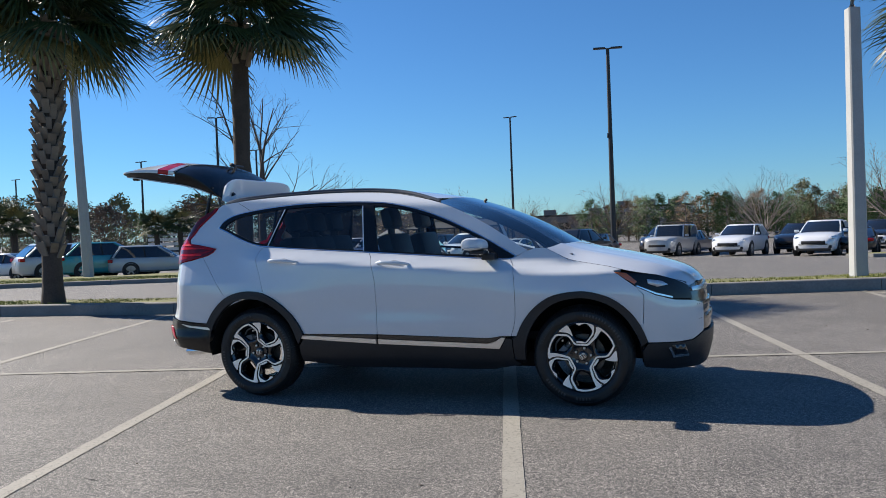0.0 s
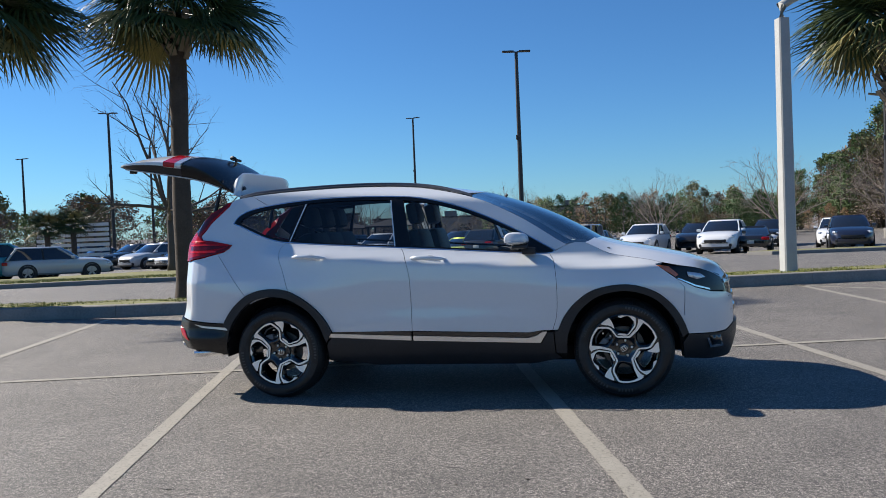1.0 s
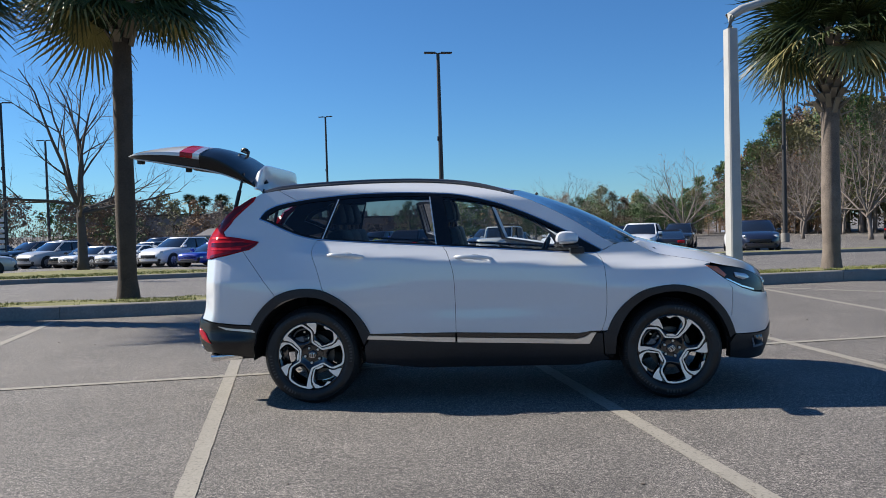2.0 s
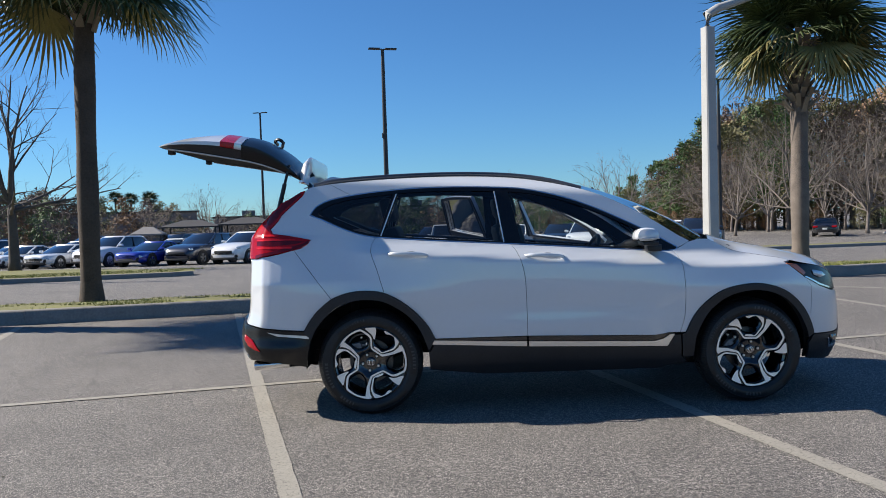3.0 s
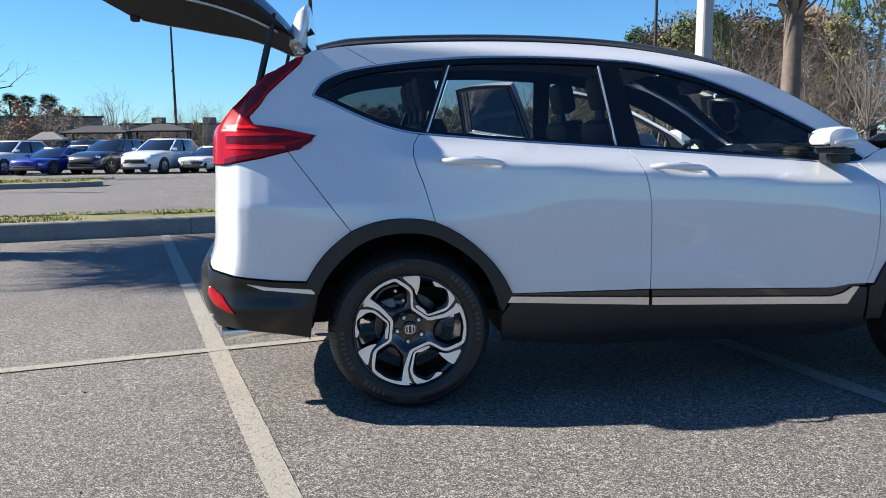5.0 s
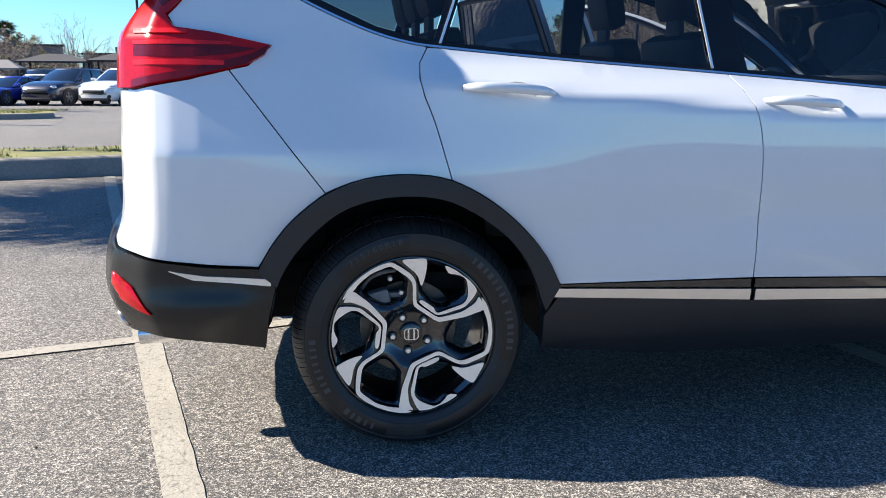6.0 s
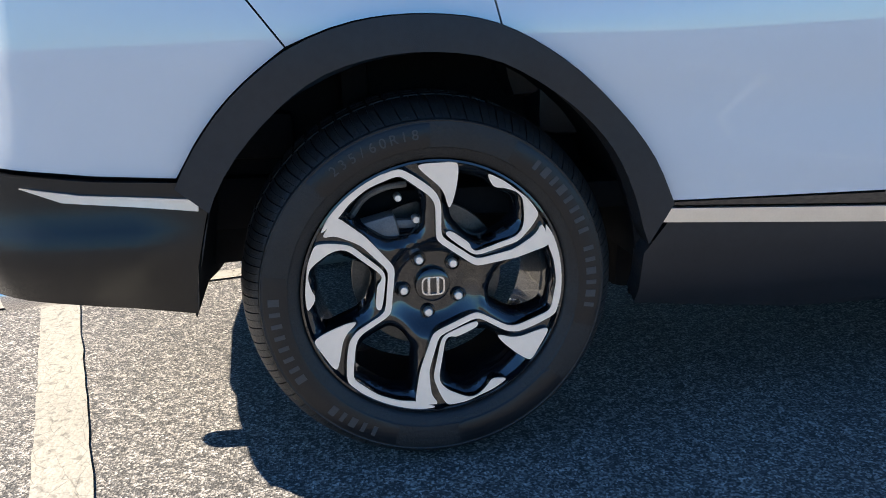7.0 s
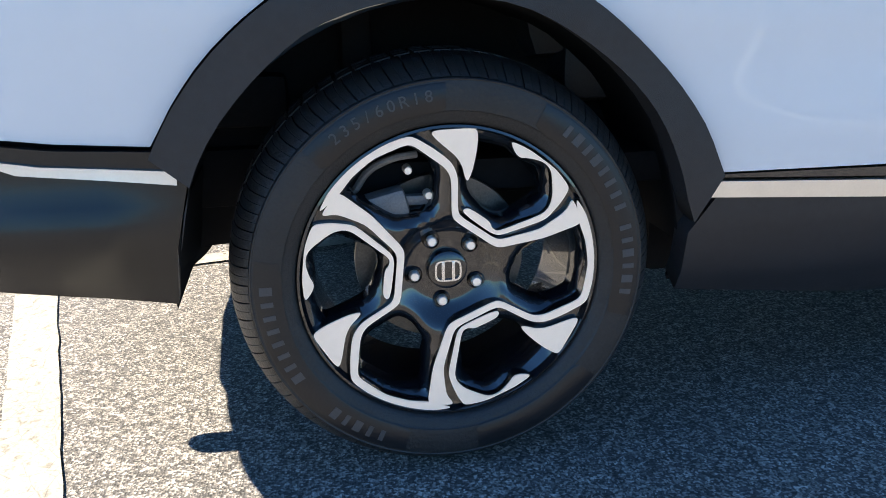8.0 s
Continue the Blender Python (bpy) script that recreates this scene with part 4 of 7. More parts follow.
def rounded(poly, cut=0.24):
    """The outline with its corners cut twice into soft bends."""
    for f in (cut, 0.25):
        out = []
        for (x0, z0), (x1, z1) in zip(poly, poly[1:] + poly[:1]):
            d = min(f, 0.007 / max(1e-6, math.hypot(x1 - x0, z1 - z0)))
            out += [(x0 + (x1 - x0) * d, z0 + (z1 - z0) * d), (x1 - (x1 - x0) * d, z1 - (z1 - z0) * d)]
        poly = out
    return poly


def turn2(poly, deg):
    c, s = math.cos(radians(deg)), math.sin(radians(deg))
    return [(x * c + z * s, -x * s + z * c) for x, z in poly]


def plate(outline, holes, y, depth, dish=0.0, res=0.02, soft_edge=0.0, sunk=0.0):
    """A flat or dished plate in the x-z plane facing -y, with holes right through and walls depth deep."""
    o = dense(outline, res)
    hs = [dense(h, res) for h in holes]
    lo, hi = np.min(o, 0), np.max(o, 0)
    gx, gy = np.meshgrid(np.arange(lo[0], hi[0], res), np.arange(lo[1], hi[1], res))
    gp = np.stack([gx.ravel(), gy.ravel()], 1)
    rim = np.array(o + [p for h in hs for p in h])
    gp = gp[np.min(np.linalg.norm(gp[:, None] - rim[None], axis=2), axis=1) > res * 0.5]
    pts = np.concatenate([rim, gp])
    edges, k = [], 0
    for loop in (o, *hs):
        edges += [(k + i, k + (i + 1) % len(loop)) for i in range(len(loop))]
        k += len(loop)
    vs, es, fs, *_ = geometry.delaunay_2d_cdt([Vector(p) for p in pts], edges, [], 0, 1e-6)
    vs = np.array([tuple(v) for v in vs])
    fs = np.array([f for f in fs if len(f) == 3])
    c = vs[fs].mean(1)
    ok = inside(c, o)
    for h in hs:
        ok &= ~inside(c, h)
    bm = bmesh.new()
    r = np.hypot(vs[:, 0], vs[:, 1])
    yy = y + dish * (1 - (r / 0.25) ** 2)
    k = np.clip((0.112 - r) / 0.055, 0, 1)
    yy = yy + sunk * k * k * (3 - 2 * k)
    if soft_edge:
        hr = np.array([p for h in hs for p in h])
        d = np.min(np.linalg.norm(vs[:, None] - hr[None], axis=2), axis=1)
        yy = yy + soft_edge * np.clip(1 - d / 0.022, 0, 1) ** 1.5
    V = [bm.verts.new((p[0], q, p[1])) for p, q in zip(vs, yy)]
    bm.verts.ensure_lookup_table()
    faces = [bm.faces.new([V[i] for i in f]) for f in fs[ok]]
    border = [e for e in bm.edges if len(e.link_faces) == 1]
    ret = bmesh.ops.extrude_edge_only(bm, edges=border)
    for v in ret["geom"]:
        if isinstance(v, bmesh.types.BMVert):
            v.co.y += depth
    loose = [v for v in bm.verts if not v.link_faces]
    bmesh.ops.delete(bm, geom=loose, context="VERTS")
    return bm


def text_mesh(body, size, depth):
    cu = bpy.data.curves.new("text", "FONT")
    cu.body, cu.size, cu.extrude, cu.align_x = body, size, depth, "CENTER"
    ob = bpy.data.objects.new("text", cu)
    scene.collection.objects.link(ob)
    me = bpy.data.meshes.new_from_object(ob.evaluated_get(bpy.context.evaluated_depsgraph_get()))
    bpy.data.objects.remove(ob)
    return me


def sidewall_text(body, radius, start, step, size):
    """Letters set round the tyre from the angle start (degrees clockwise from the top)."""
    bm = bmesh.new()
    for i, ch in enumerate(body):
        if ch == " ":
            continue
        me = text_mesh(ch, size, 0.001)
        t = bmesh.new()
        t.from_mesh(me)
        bmesh.ops.transform(t, matrix=Matrix.Rotation(radians(start + i * step), 4, "Y") @ Matrix.Translation((0, -0.0272, radius)) @ Matrix.Rotation(radians(90), 4, "X"), verts=t.verts)
        t.to_mesh(me)
        t.free()
        bm.from_mesh(me)
        bpy.data.meshes.remove(me)
    return bm


def build_wheel(root):
    """A wheel round the root's origin, its outer face near y = 0."""
    bm = bmesh.new()
    prof = [(0.250, 0.02), (0.2555, -0.004), (0.258, -0.012), (0.262, -0.016), (0.274, -0.021), (0.2775, -0.0225), (0.279, -0.0245), (0.290, -0.026), (0.318, -0.026), (0.3245, -0.0245), (0.3265, -0.0255), (0.328, -0.0245), (0.3295, -0.018), (0.3335, -0.0105), (0.342, 0.006), (0.350, 0.021), (0.356, 0.04),
            (0.358, 0.06), (0.359, 0.10), (0.358, 0.14), (0.354, 0.17), (0.345, 0.19), (0.30, 0.20), (0.255, 0.18)]
    lathe(bm, prof, 144)
    tyre = part("tyre", bm, M_TYRE, root, "black rubber tyre with raised sidewall letters")
    bm = bmesh.new()
    shoulder = [(0.330, -0.0195), (0.3335, -0.0165), (0.338, -0.012), (0.348, 0.002), (0.356, 0.016), (0.360, 0.03), (0.3635, 0.050), (0.356, 0.050)]
    pitch = 2 * math.pi / 70
    for k in range(70):
        rows = []
        for f, d in ((0.0, 0.0028), (0.02, 0.0), (0.46, 0.0), (0.475, 0.0007), (0.495, 0.0007), (0.51, 0.0), (0.93, 0.0), (0.95, 0.0028)):
            row = []
            for r, y in shoulder:
                a = pitch * (k + f) - 0.9 * (r - 0.33) + 0.3 * max(0, y)
                row.append(((r - d) * math.sin(a), y + d * 0.8 * (r < 0.357), (r - d) * math.cos(a)))
            rows.append(row)
        loft(bm, rows)
        m = Matrix.Rotation(pitch * k, 4, "Y")
        for o in (0.074, 0.108, 0.146):
            box(bm, 0, o, 0.359, 0.026, 0.028, 0.011, 0, m)
    tagged(part("tread", bm, M_TYRE, tyre), kind="stuff")
    part("size_lettering", sidewall_text("235/60R18", 0.295, -37, 3.75, 0.026), M_TYRETXT, tyre, smooth=False)
    bm = bmesh.new()
    for a0, a1 in ((38, 72), (76, 100), (205, 226), (240, 272)):
        k = a0
        while k < a1:
            box(bm, 0, -0.0268, 0.303, 0.0085 if int(k) % 3 else 0.014, 0.0012, 0.020, 0, Matrix.Rotation(radians(k), 4, "Y"))
            k += 4.4
    tagged(part("raised_lettering", bm, M_TYRETXT, tyre, smooth=False), kind="stuff")
    for a0, a1 in ((28, 106), (-46, -2), (196, 280), (128, 172)):
        bm = bmesh.new()
        rows = []
        for k in range(19):
            a = radians(a0 + (a1 - a0) * k / 18)
            e = 0.006 if 0 < k < 18 else 0.0
            rows.append([(r * math.sin(a), y, r * math.cos(a)) for r, y in ((0.283 - e, -0.0255), (0.285 - e, -0.0268), (0.320, -0.0268), (0.322, -0.0255))])
        loft(bm, rows)
        part("sidewall_band", bm, M_TYREBAND, tyre)
    bm = bmesh.new()
    lathe(bm, [(0.250, 0.010), (0.2555, -0.004), (0.254, -0.009), (0.250, -0.010), (0.2475, -0.004), (0.238, 0.040), (0.222, 0.10), (0.222, 0.19)], 96)
    rim = part("rim", bm, M_GLOSSBLACK, root, "gloss black alloy rim with machined bright faces")
    circle = [(0.249 * math.sin(2 * math.pi * k / 90), 0.249 * math.cos(2 * math.pi * k / 90)) for k in range(90)]
    holes = [turn2(rounded(b), d) for d in (0, 120, 240) for b in (BAY_WIDE, BAY_HOOK)]
    bm = plate(circle, holes, 0.004, 0.040, 0.012, 0.0075, 0.020, 0.026)
    part("spoke_face", bm, M_GLOSSBLACK, rim)
    for name, poly, lift in (("machined_ribbon", RIBBON, -0.008), ("machined_wedge", WEDGE, -0.007), ("machined_hook", HOOK, -0.006)):
        for d in (0, 120, 240):
            p = turn2(rounded(poly), d)
            part(name, plate(p, [], lift, 0.0022, 0.012, res=0.03), M_ALU, rim)
            part("spoke_rib", plate(shrink(p, -0.0008), [], lift + 0.002, 0.024, 0.012, res=0.03), M_GLOSSBLACK, rim)
    bm = bmesh.new()
    lathe(bm, [(0.0, -0.004), (0.028, -0.005), (0.033, -0.002), (0.035, 0.004), (0.036, 0.02)], 40)
    cap = part("hub_cap", bm, M_GLOSSBLACK, rim, "round black centre cap with a chrome emblem")
    cap.location = (0, 0.029, 0)
    ring = [(0.023 * math.copysign(abs(math.sin(a)) ** 0.5, math.sin(a)), 0.019 * math.copysign(abs(math.cos(a)) ** 0.5, math.cos(a))) for a in np.linspace(0, 2 * math.pi, 33)[:-1]]
    hole = [(x * 0.86, z * 0.86) for x, z in ring]
    part("emblem", plate(ring, [hole], -0.0075, 0.004, res=0.01), M_CHROME, cap)
    for s in (-1, 1):
        bm = bm_box(s * 0.0088, -0.006, 0, 0.0056, 0.004, 0.034, 0.001)
        part("emblem_bar", bm, M_CHROME, cap)
    for k in range(5):
        a = radians(-27 + 72 * k)
        bm = bmesh.new()
        lathe(bm, [(0.0, -0.004), (0.007, -0.004), (0.0092, -0.001), (0.0095, 0.014)], 12)
        nut = part("wheel_nut", bm, M_ALU, rim)
        nut.location = (0.0575 * math.sin(a), 0.031, 0.0575 * math.cos(a))
        bm = bmesh.new()
        lathe(bm, [(0.0135, -0.0015), (0.015, 0.004), (0.011, 0.004), (0.011, 0.0)], 16)
        seat = part("nut_seat", bm, M_GLOSSBLACK, rim)
        seat.location = (0.0575 * math.sin(a), 0.035, 0.0575 * math.cos(a))
    bm = bmesh.new()
    lathe(bm, [(0.0, 0.085), (0.06, 0.085), (0.065, 0.10), (0.152, 0.10), (0.153, 0.112), (0.0, 0.112)], 56)
    part("brake_disc", bm, M_BRAKE, root, "scuffed iron brake disc")
    bm = bmesh.new()
    box(bm, -0.080, 0.062, 0.130, 0.095, 0.05, 0.055, 0.014, Matrix.Rotation(radians(-14), 4, "Y"))
    box(bm, -0.030, 0.068, 0.150, 0.022, 0.03, 0.085, 0.009, Matrix.Rotation(radians(14), 4, "Y"))
    box(bm, -0.055, 0.064, 0.118, 0.060, 0.02, 0.018, 0.006)
    caliper = part("brake_caliper", bm, M_CALIPER, root, "grey brake caliper")
    for x, z in ((-0.062, 0.172), (-0.028, 0.128)):
        bm = bmesh.new()
        lathe(bm, [(0.0, -0.012), (0.006, -0.012), (0.0075, -0.009), (0.008, 0.01)], 10)
        bolt = part("caliper_bolt", bm, M_ALU, caliper)
        bolt.location = (x, 0.055, z)
    bm = bmesh.new()
    tube(bm, spline([(-0.150, 0.07, 0.135), (-0.125, 0.06, 0.172), (-0.085, 0.055, 0.192), (-0.045, 0.06, 0.196)], 0.01), 0.0065, 8)
    part("caliper_bracket", bm, M_CALIPER, caliper)


wheel = new("wheel")
tagged(wheel, "tyre on a black and silver alloy wheel")
wheel.parent = car
wheel.location = (0, 0, 0.362)
build_wheel(wheel)


def second_wheel(loc, turn, spin):
    made = {}
    for o in (wheel, *wheel.children_recursive):
        made[o] = o.copy()
        scene.collection.objects.link(made[o])
        made[o].parent = made.get(o.parent, o.parent)
    made[wheel].matrix_basis = Matrix.Translation(loc) @ Matrix.Rotation(turn, 4, "Z") @ Matrix.Rotation(radians(spin), 4, "Y")


second_wheel((2.66, 0.004, 0.362), radians(0), -34)
second_wheel((0, 2 * YC, 0.362), math.pi, 20)
second_wheel((2.66, 2 * YC, 0.362), math.pi, 75)

# ---- door handles, mirrors, badges, antenna ----
for far in (False, True):
    for door_x, z0, owner in ((0.278, 1.104, "r"), (1.222, 1.066, "f")):
        p = skin([door_x], [z0])[0]
        s = -1 if not far else 1
        yb = p[1] if not far else 2 * YC - p[1]
        bm = bmesh.new()
        pts = spline([(door_x - 0.135, yb - s * 0.004, z0 + 0.006), (door_x - 0.09, yb + s * 0.030, z0 + 0.010), (door_x, yb + s * 0.042, z0 + 0.008), (door_x + 0.09, yb + s * 0.034, z0 + 0.000), (door_x + 0.140, yb - s * 0.004, z0 - 0.008)], 0.02)
        rows = []
        for q in pts:
            f = 1 - abs((q[0] - door_x) / 0.14) ** 4 * 0.5
            rows.append([(q[0], q[1] + s * 0.009 * math.cos(a), q[2] + 0.0155 * f * math.sin(a)) for a in np.linspace(0, 2 * math.pi, 11)[:-1]])
        loft(bm, rows, close=True)
        home = (left_door if owner == "f" else left_rear) if far else car
        part("door_handle", bm, M_PAINT, home, "white pull handle")
        bm = bmesh.new()
        cup = [bm.verts.new((door_x + 0.02 + 0.062 * math.cos(a), yb + s * 0.0035, z0 - 0.009 + 0.034 * math.sin(a))) for a in np.linspace(0, 2 * math.pi, 25)[:-1]]
        mid = bm.verts.new((door_x + 0.02, yb - s * 0.016, z0))
        for k in range(24):
            bm.faces.new((cup[k], cup[(k + 1) % 24], mid))
        part("handle_cup", bm, M_PAINT, home)
    s = 1 if far else -1
    base = 2 * YC if far else 0.0
    yy = lambda y: 2 * YC - y if far else y
    bm = bmesh.new()
    rows = []
    for f in np.linspace(0, 1, 14):
        y = 0.035 - 0.215 * f
        r = (1 - (2 * f - 1) ** 6) ** 0.5 if 0 < f < 1 else 0.12
        cz, cx = 1.176 + 0.012 * f, 1.915 - 0.02 * f
        ring = []
        for a in np.linspace(0, 2 * math.pi, 17)[:-1]:
            ca, sa = math.cos(a), math.sin(a)
            hx = 0.088 if ca > 0 else 0.078
            ring.append((cx + hx * r * math.copysign(abs(ca) ** 0.8, ca), yy(y), cz + (0.060 if sa > 0 else 0.034) * r * math.copysign(abs(sa) ** 0.75, sa)))
        rows.append(ring)
    v = loft(bm, rows, close=True)
    bm.faces.new(v[0])
    bm.faces.new(v[-1])
    mirror = part("wing_mirror", bm, M_PAINT, left_door if far else car, "white wing mirror housing with black foot")
    bm = bm_box(1.935, yy(-0.05), 1.135, 0.11, 0.15, 0.026, 0.010)
    box(bm, 1.99, yy(0.03), 1.10, 0.10, 0.10, 0.05, 0.012)
    part("mirror_foot", bm, M_TRIM, mirror)
    bm = bm_box(1.842, yy(-0.075), 1.185, 0.012, 0.16, 0.06, 0.005)
    part("mirror_glass", bm, M_GLOSSBLACK, mirror)
    bm = bm_box(1.915, yy(-0.176), 1.172, 0.12, 0.012, 0.010, 0.003)
    part("turn_signal", bm, M_CLEARLAMP, mirror)

bm = bmesh.new()
rows = [[(-0.42 + 0.19 * f - 0.0 * k, YC + (k - 2) * 0.014 * (0.6 + f), 1.655 + (0.05 if k == 2 else 0.025 if k in (1, 3) else 0) * math.sin(min(1, f * 1.3) * 2.2)) for k in range(5)] for f in np.linspace(0, 1, 8)]
loft(bm, rows)
part("antenna_fin", bm, M_PAINT, car, "small white shark-fin antenna")

# headlamp and fog lamp details, grille bars
for far in (False, True):
    part("indicator", panel(S((2.905, 0.968), (2.99, 0.957), (3.06, 0.895), (3.04, 0.876)), lift=0.001, depth=0.004, far=far, res=0.02), M_AMBER, car)
    part("lamp_reflector", panel(S((3.12, 0.912), (3.22, 0.893), (3.265, 0.862), (3.19, 0.85), (3.13, 0.875)), lift=0.001, depth=0.004, pillow=0.006, far=far, res=0.02), M_CLEARLAMP, car)
    part("lamp_strip", panel(S((3.06, 0.868), (3.18, 0.812), (3.29, 0.778), (3.29, 0.766), (3.18, 0.800), (3.045, 0.866)), lift=0.004, depth=0.004, far=far, res=0.02, gap=0.0), M_CHROME, car)
    part("fog_lamp", panel(S((3.27, 0.435), (3.36, 0.430), (3.38, 0.36), (3.30, 0.355)), lift=0.008, depth=0.004, pillow=0.008, far=far, res=0.02), M_GLOSSBLACK, car)
    part("fog_trim", panel(S((3.25, 0.42), (3.265, 0.42), (3.285, 0.362), (3.38, 0.358), (3.38, 0.342), (3.275, 0.344)), lift=0.012, depth=0.006, far=far, res=0.02, gap=0.0), M_CHROME, car)
    for z, tall, material in ((0.60, 0.018, M_GLOSSBLACK), (0.70, 0.014, M_GLOSSBLACK), (0.815, 0.016, M_CHROME)):
        part("grille_bar", panel([(aw(0.58, 1), z + tall), (aw(0.0, 1), z + tall * 1.4), (aw(0.0, 1), z - tall * 1.4), (aw(0.58, 1), z - tall)], lift=-0.004, pillow=0.005, edge=0.012, far=far), material, car)
    part("rear_reflector", panel(S((-0.742, 0.472), (-0.80, 0.545), (-0.862, 0.582), (-0.868, 0.545), (-0.838, 0.502), (-0.79, 0.482)), lift=0.017, depth=0.012, pillow=0.004, edge=0.01, far=far, res=0.015), M_RED, car, "small red bumper reflector")
    part("rear_skid", panel([(aw(0.86, -1), 0.455), (aw(0.72, -1), 0.43), (aw(0.0, -1), 0.45), (aw(0.0, -1), 0.392), (aw(0.74, -1), 0.404), (aw(0.88, -1), 0.412)], lift=0.018, depth=0.026, far=far), M_STRIP, car, "silver lower bumper garnish")
for y in (0.255, 2 * YC - 0.255):
    bm = bmesh.new()
    tube(bm, [(-0.60, y, 0.340), (-0.85, y, 0.325)], 0.036, 16)
    part("exhaust_tip", bm, M_CHROME, car)
# ---- open tailgate ----
gate = new("tailgate")
tagged(gate, "raised tailgate with dark rear window and red lamps")
gate.parent = car
# outer skin side profile, hinge to tip, as (x, z), and its half width
G_OUT = spline([(-0.47, 1.70), (-0.55, 1.80), (-0.66, 1.905), (-0.79, 1.985), (-0.92, 2.015), (-1.09, 2.032), (-1.30, 2.013), (-1.485, 1.972)], 0.05)
G_IN = spline([(-0.44, 1.62), (-0.54, 1.68), (-0.68, 1.745), (-0.82, 1.79), (-1.00, 1.825), (-1.20, 1.862), (-1.38, 1.892), (-1.465, 1.908)], 0.05)
def gate_w(f):
    return float(np.interp(f, [0, 0.15, 0.45, 0.55, 0.8, 0.93, 1.0], [0.56, 0.60, 0.675, 0.71, 0.73, 0.70, 0.60]))


def resample(c, n):
    c = np.array(c)
    s = np.concatenate([[0], np.cumsum(np.linalg.norm(np.diff(c, axis=0), axis=1))])
    t = np.linspace(0, s[-1], n)
    return np.stack([np.interp(t, s, c[:, 0]), np.interp(t, s, c[:, 1])], 1)


go, gi = resample(G_OUT, 25), resample(G_IN, 25)


def gate_sheet(i0, i1, curve, s0, s1, dz=0.0, n=17, drop=0.10):
    rows = []
    for i in range(i0, i1 + 1):
        f = i / 24
        w = gate_w(f)
        rows.append([(curve[i][0], YC + w * s, curve[i][1] + dz - drop * (abs(s) ** 3) * (0.5 + 0.5 * math.sin(f * math.pi))) for s in np.linspace(s0, s1, n)])
    return rows


bm = bmesh.new()
loft(bm, gate_sheet(11, 24, go, -1, 1))
part("outer_panel", bm, M_PAINT, gate, "white lower tailgate skin seen edge on")
bm = bmesh.new()
loft(bm, gate_sheet(0, 11, go, -1, 1))
part("rear_window", bm, M_PIANO, gate, "dark rear window")
bm = bmesh.new()
loft(bm, gate_sheet(0, 24, gi, -0.95, 0.95, drop=0.0))
part("inner_trim", bm, M_DARK, gate, "black inner tailgate trim")
def gate_rim(i, s, lo):
    """A place on the gate's flank: lo 0 at the outer skin, 1 at the inner trim."""
    f = i / 24
    w = gate_w(f)
    o = np.array((go[i][0], YC + s * w, go[i][1] - 0.10 * (0.5 + 0.5 * math.sin(f * math.pi))))
    q = np.array((gi[i][0], YC + s * w * 0.95, gi[i][1]))
    return o + (q - o) * lo + np.array((0, s * 0.014 * math.sin(lo * math.pi), 0))


M_SEAL = mat("pale_seal", (0.5, 0.48, 0.45), 0.6, 0, 0.1, 10)
for s in (-1, 1):
    bm = bmesh.new()
    loft(bm, [[tuple(gate_rim(i, s, l)) for l in (0, 0.1, 0.2, 0.28)] for i in range(14, 25)])
    part("painted_edge", bm, M_PAINT, gate, "white edge of the tailgate")
    bm = bmesh.new()
    loft(bm, [[tuple(gate_rim(i, s, l)) for l in (0.28, 0.6, 1.0)] for i in range(14, 25)])
    part("gate_edge", bm, M_TRIM, gate)
    bm = bmesh.new()
    loft(bm, [[tuple(gate_rim(i, s, l)) for l in (0, 0.3, 0.6, 1.0)] for i in range(0, 12)])
    part("window_edge", bm, M_PIANO, gate)
    bm = bmesh.new()
    loft(bm, [[tuple(gate_rim(i, s, l)) for l in (0.36, 0.7, 1.0)] for i in range(11, 15)])
    part("gate_edge", bm, M_TRIM, gate)
    bm = bmesh.new()
    loft(bm, [[(gi[i][0], YC + s * gate_w(i / 24) * c, gi[i][1] - d) for c, d in ((0.962, -0.004), (0.965, 0.004), (0.958, 0.007), (0.945, 0.004))] for i in range(3, 24)])
    part("seal", bm, M_SEAL, gate)
    for name, material, i0, i1 in (("reversing_lamp", M_CLEARLAMP, 11, 12), ("gate_lamp", M_RED, 12, 14)):
        bm = bmesh.new()
        rows = []
        for i in range(i0, i1 + 1):
            f = i / 24
            w = gate_w(f)
            top = [(go[i][0], YC + s * w * c, go[i][1] + 0.006 - 0.10 * (abs(c) ** 3) * (0.5 + 0.5 * math.sin(f * math.pi))) for c in (0.62, 0.75, 0.88)]
            flank = [tuple(gate_rim(i, s, l) + np.array((0, s * 0.012, 0.006 * (1 - l)))) for l in (0.0, 0.18, 0.37)]
            rows.append(top + flank)
        loft(bm, rows)
        part(name, bm, material, gate, "red lamp on the tailgate" if name == "gate_lamp" else "clear reversing lamp")
    part("gate_catch", bm_box(-1.425, YC + s * 0.50, 1.893, 0.045, 0.06, 0.05, 0.01), M_TRIM, gate)
bm = bmesh.new()
rows = []
for f in np.linspace(-1, 1, 21):
    y = YC + 0.60 * f
    e = max(0.02, math.sqrt(max(0, 1 - abs(f) ** 9)))
    up = 0.0
    sec = [(-0.515, 1.64), (-0.50, 1.73), (-0.47, 1.80), (-0.43, 1.835), (-0.412, 1.825), (-0.41, 1.76), (-0.42, 1.69), (-0.43, 1.615)]
    rows.append([(-0.46 + (x + 0.46) * e, y, 1.64 + (z - 1.64) * e) for x, z in sec])
v = loft(bm, rows, close=True)
bm.faces.new(v[0])
bm.faces.new(v[-1])
part("spoiler", bm, M_PAINT, gate, "white roof spoiler tilted up")
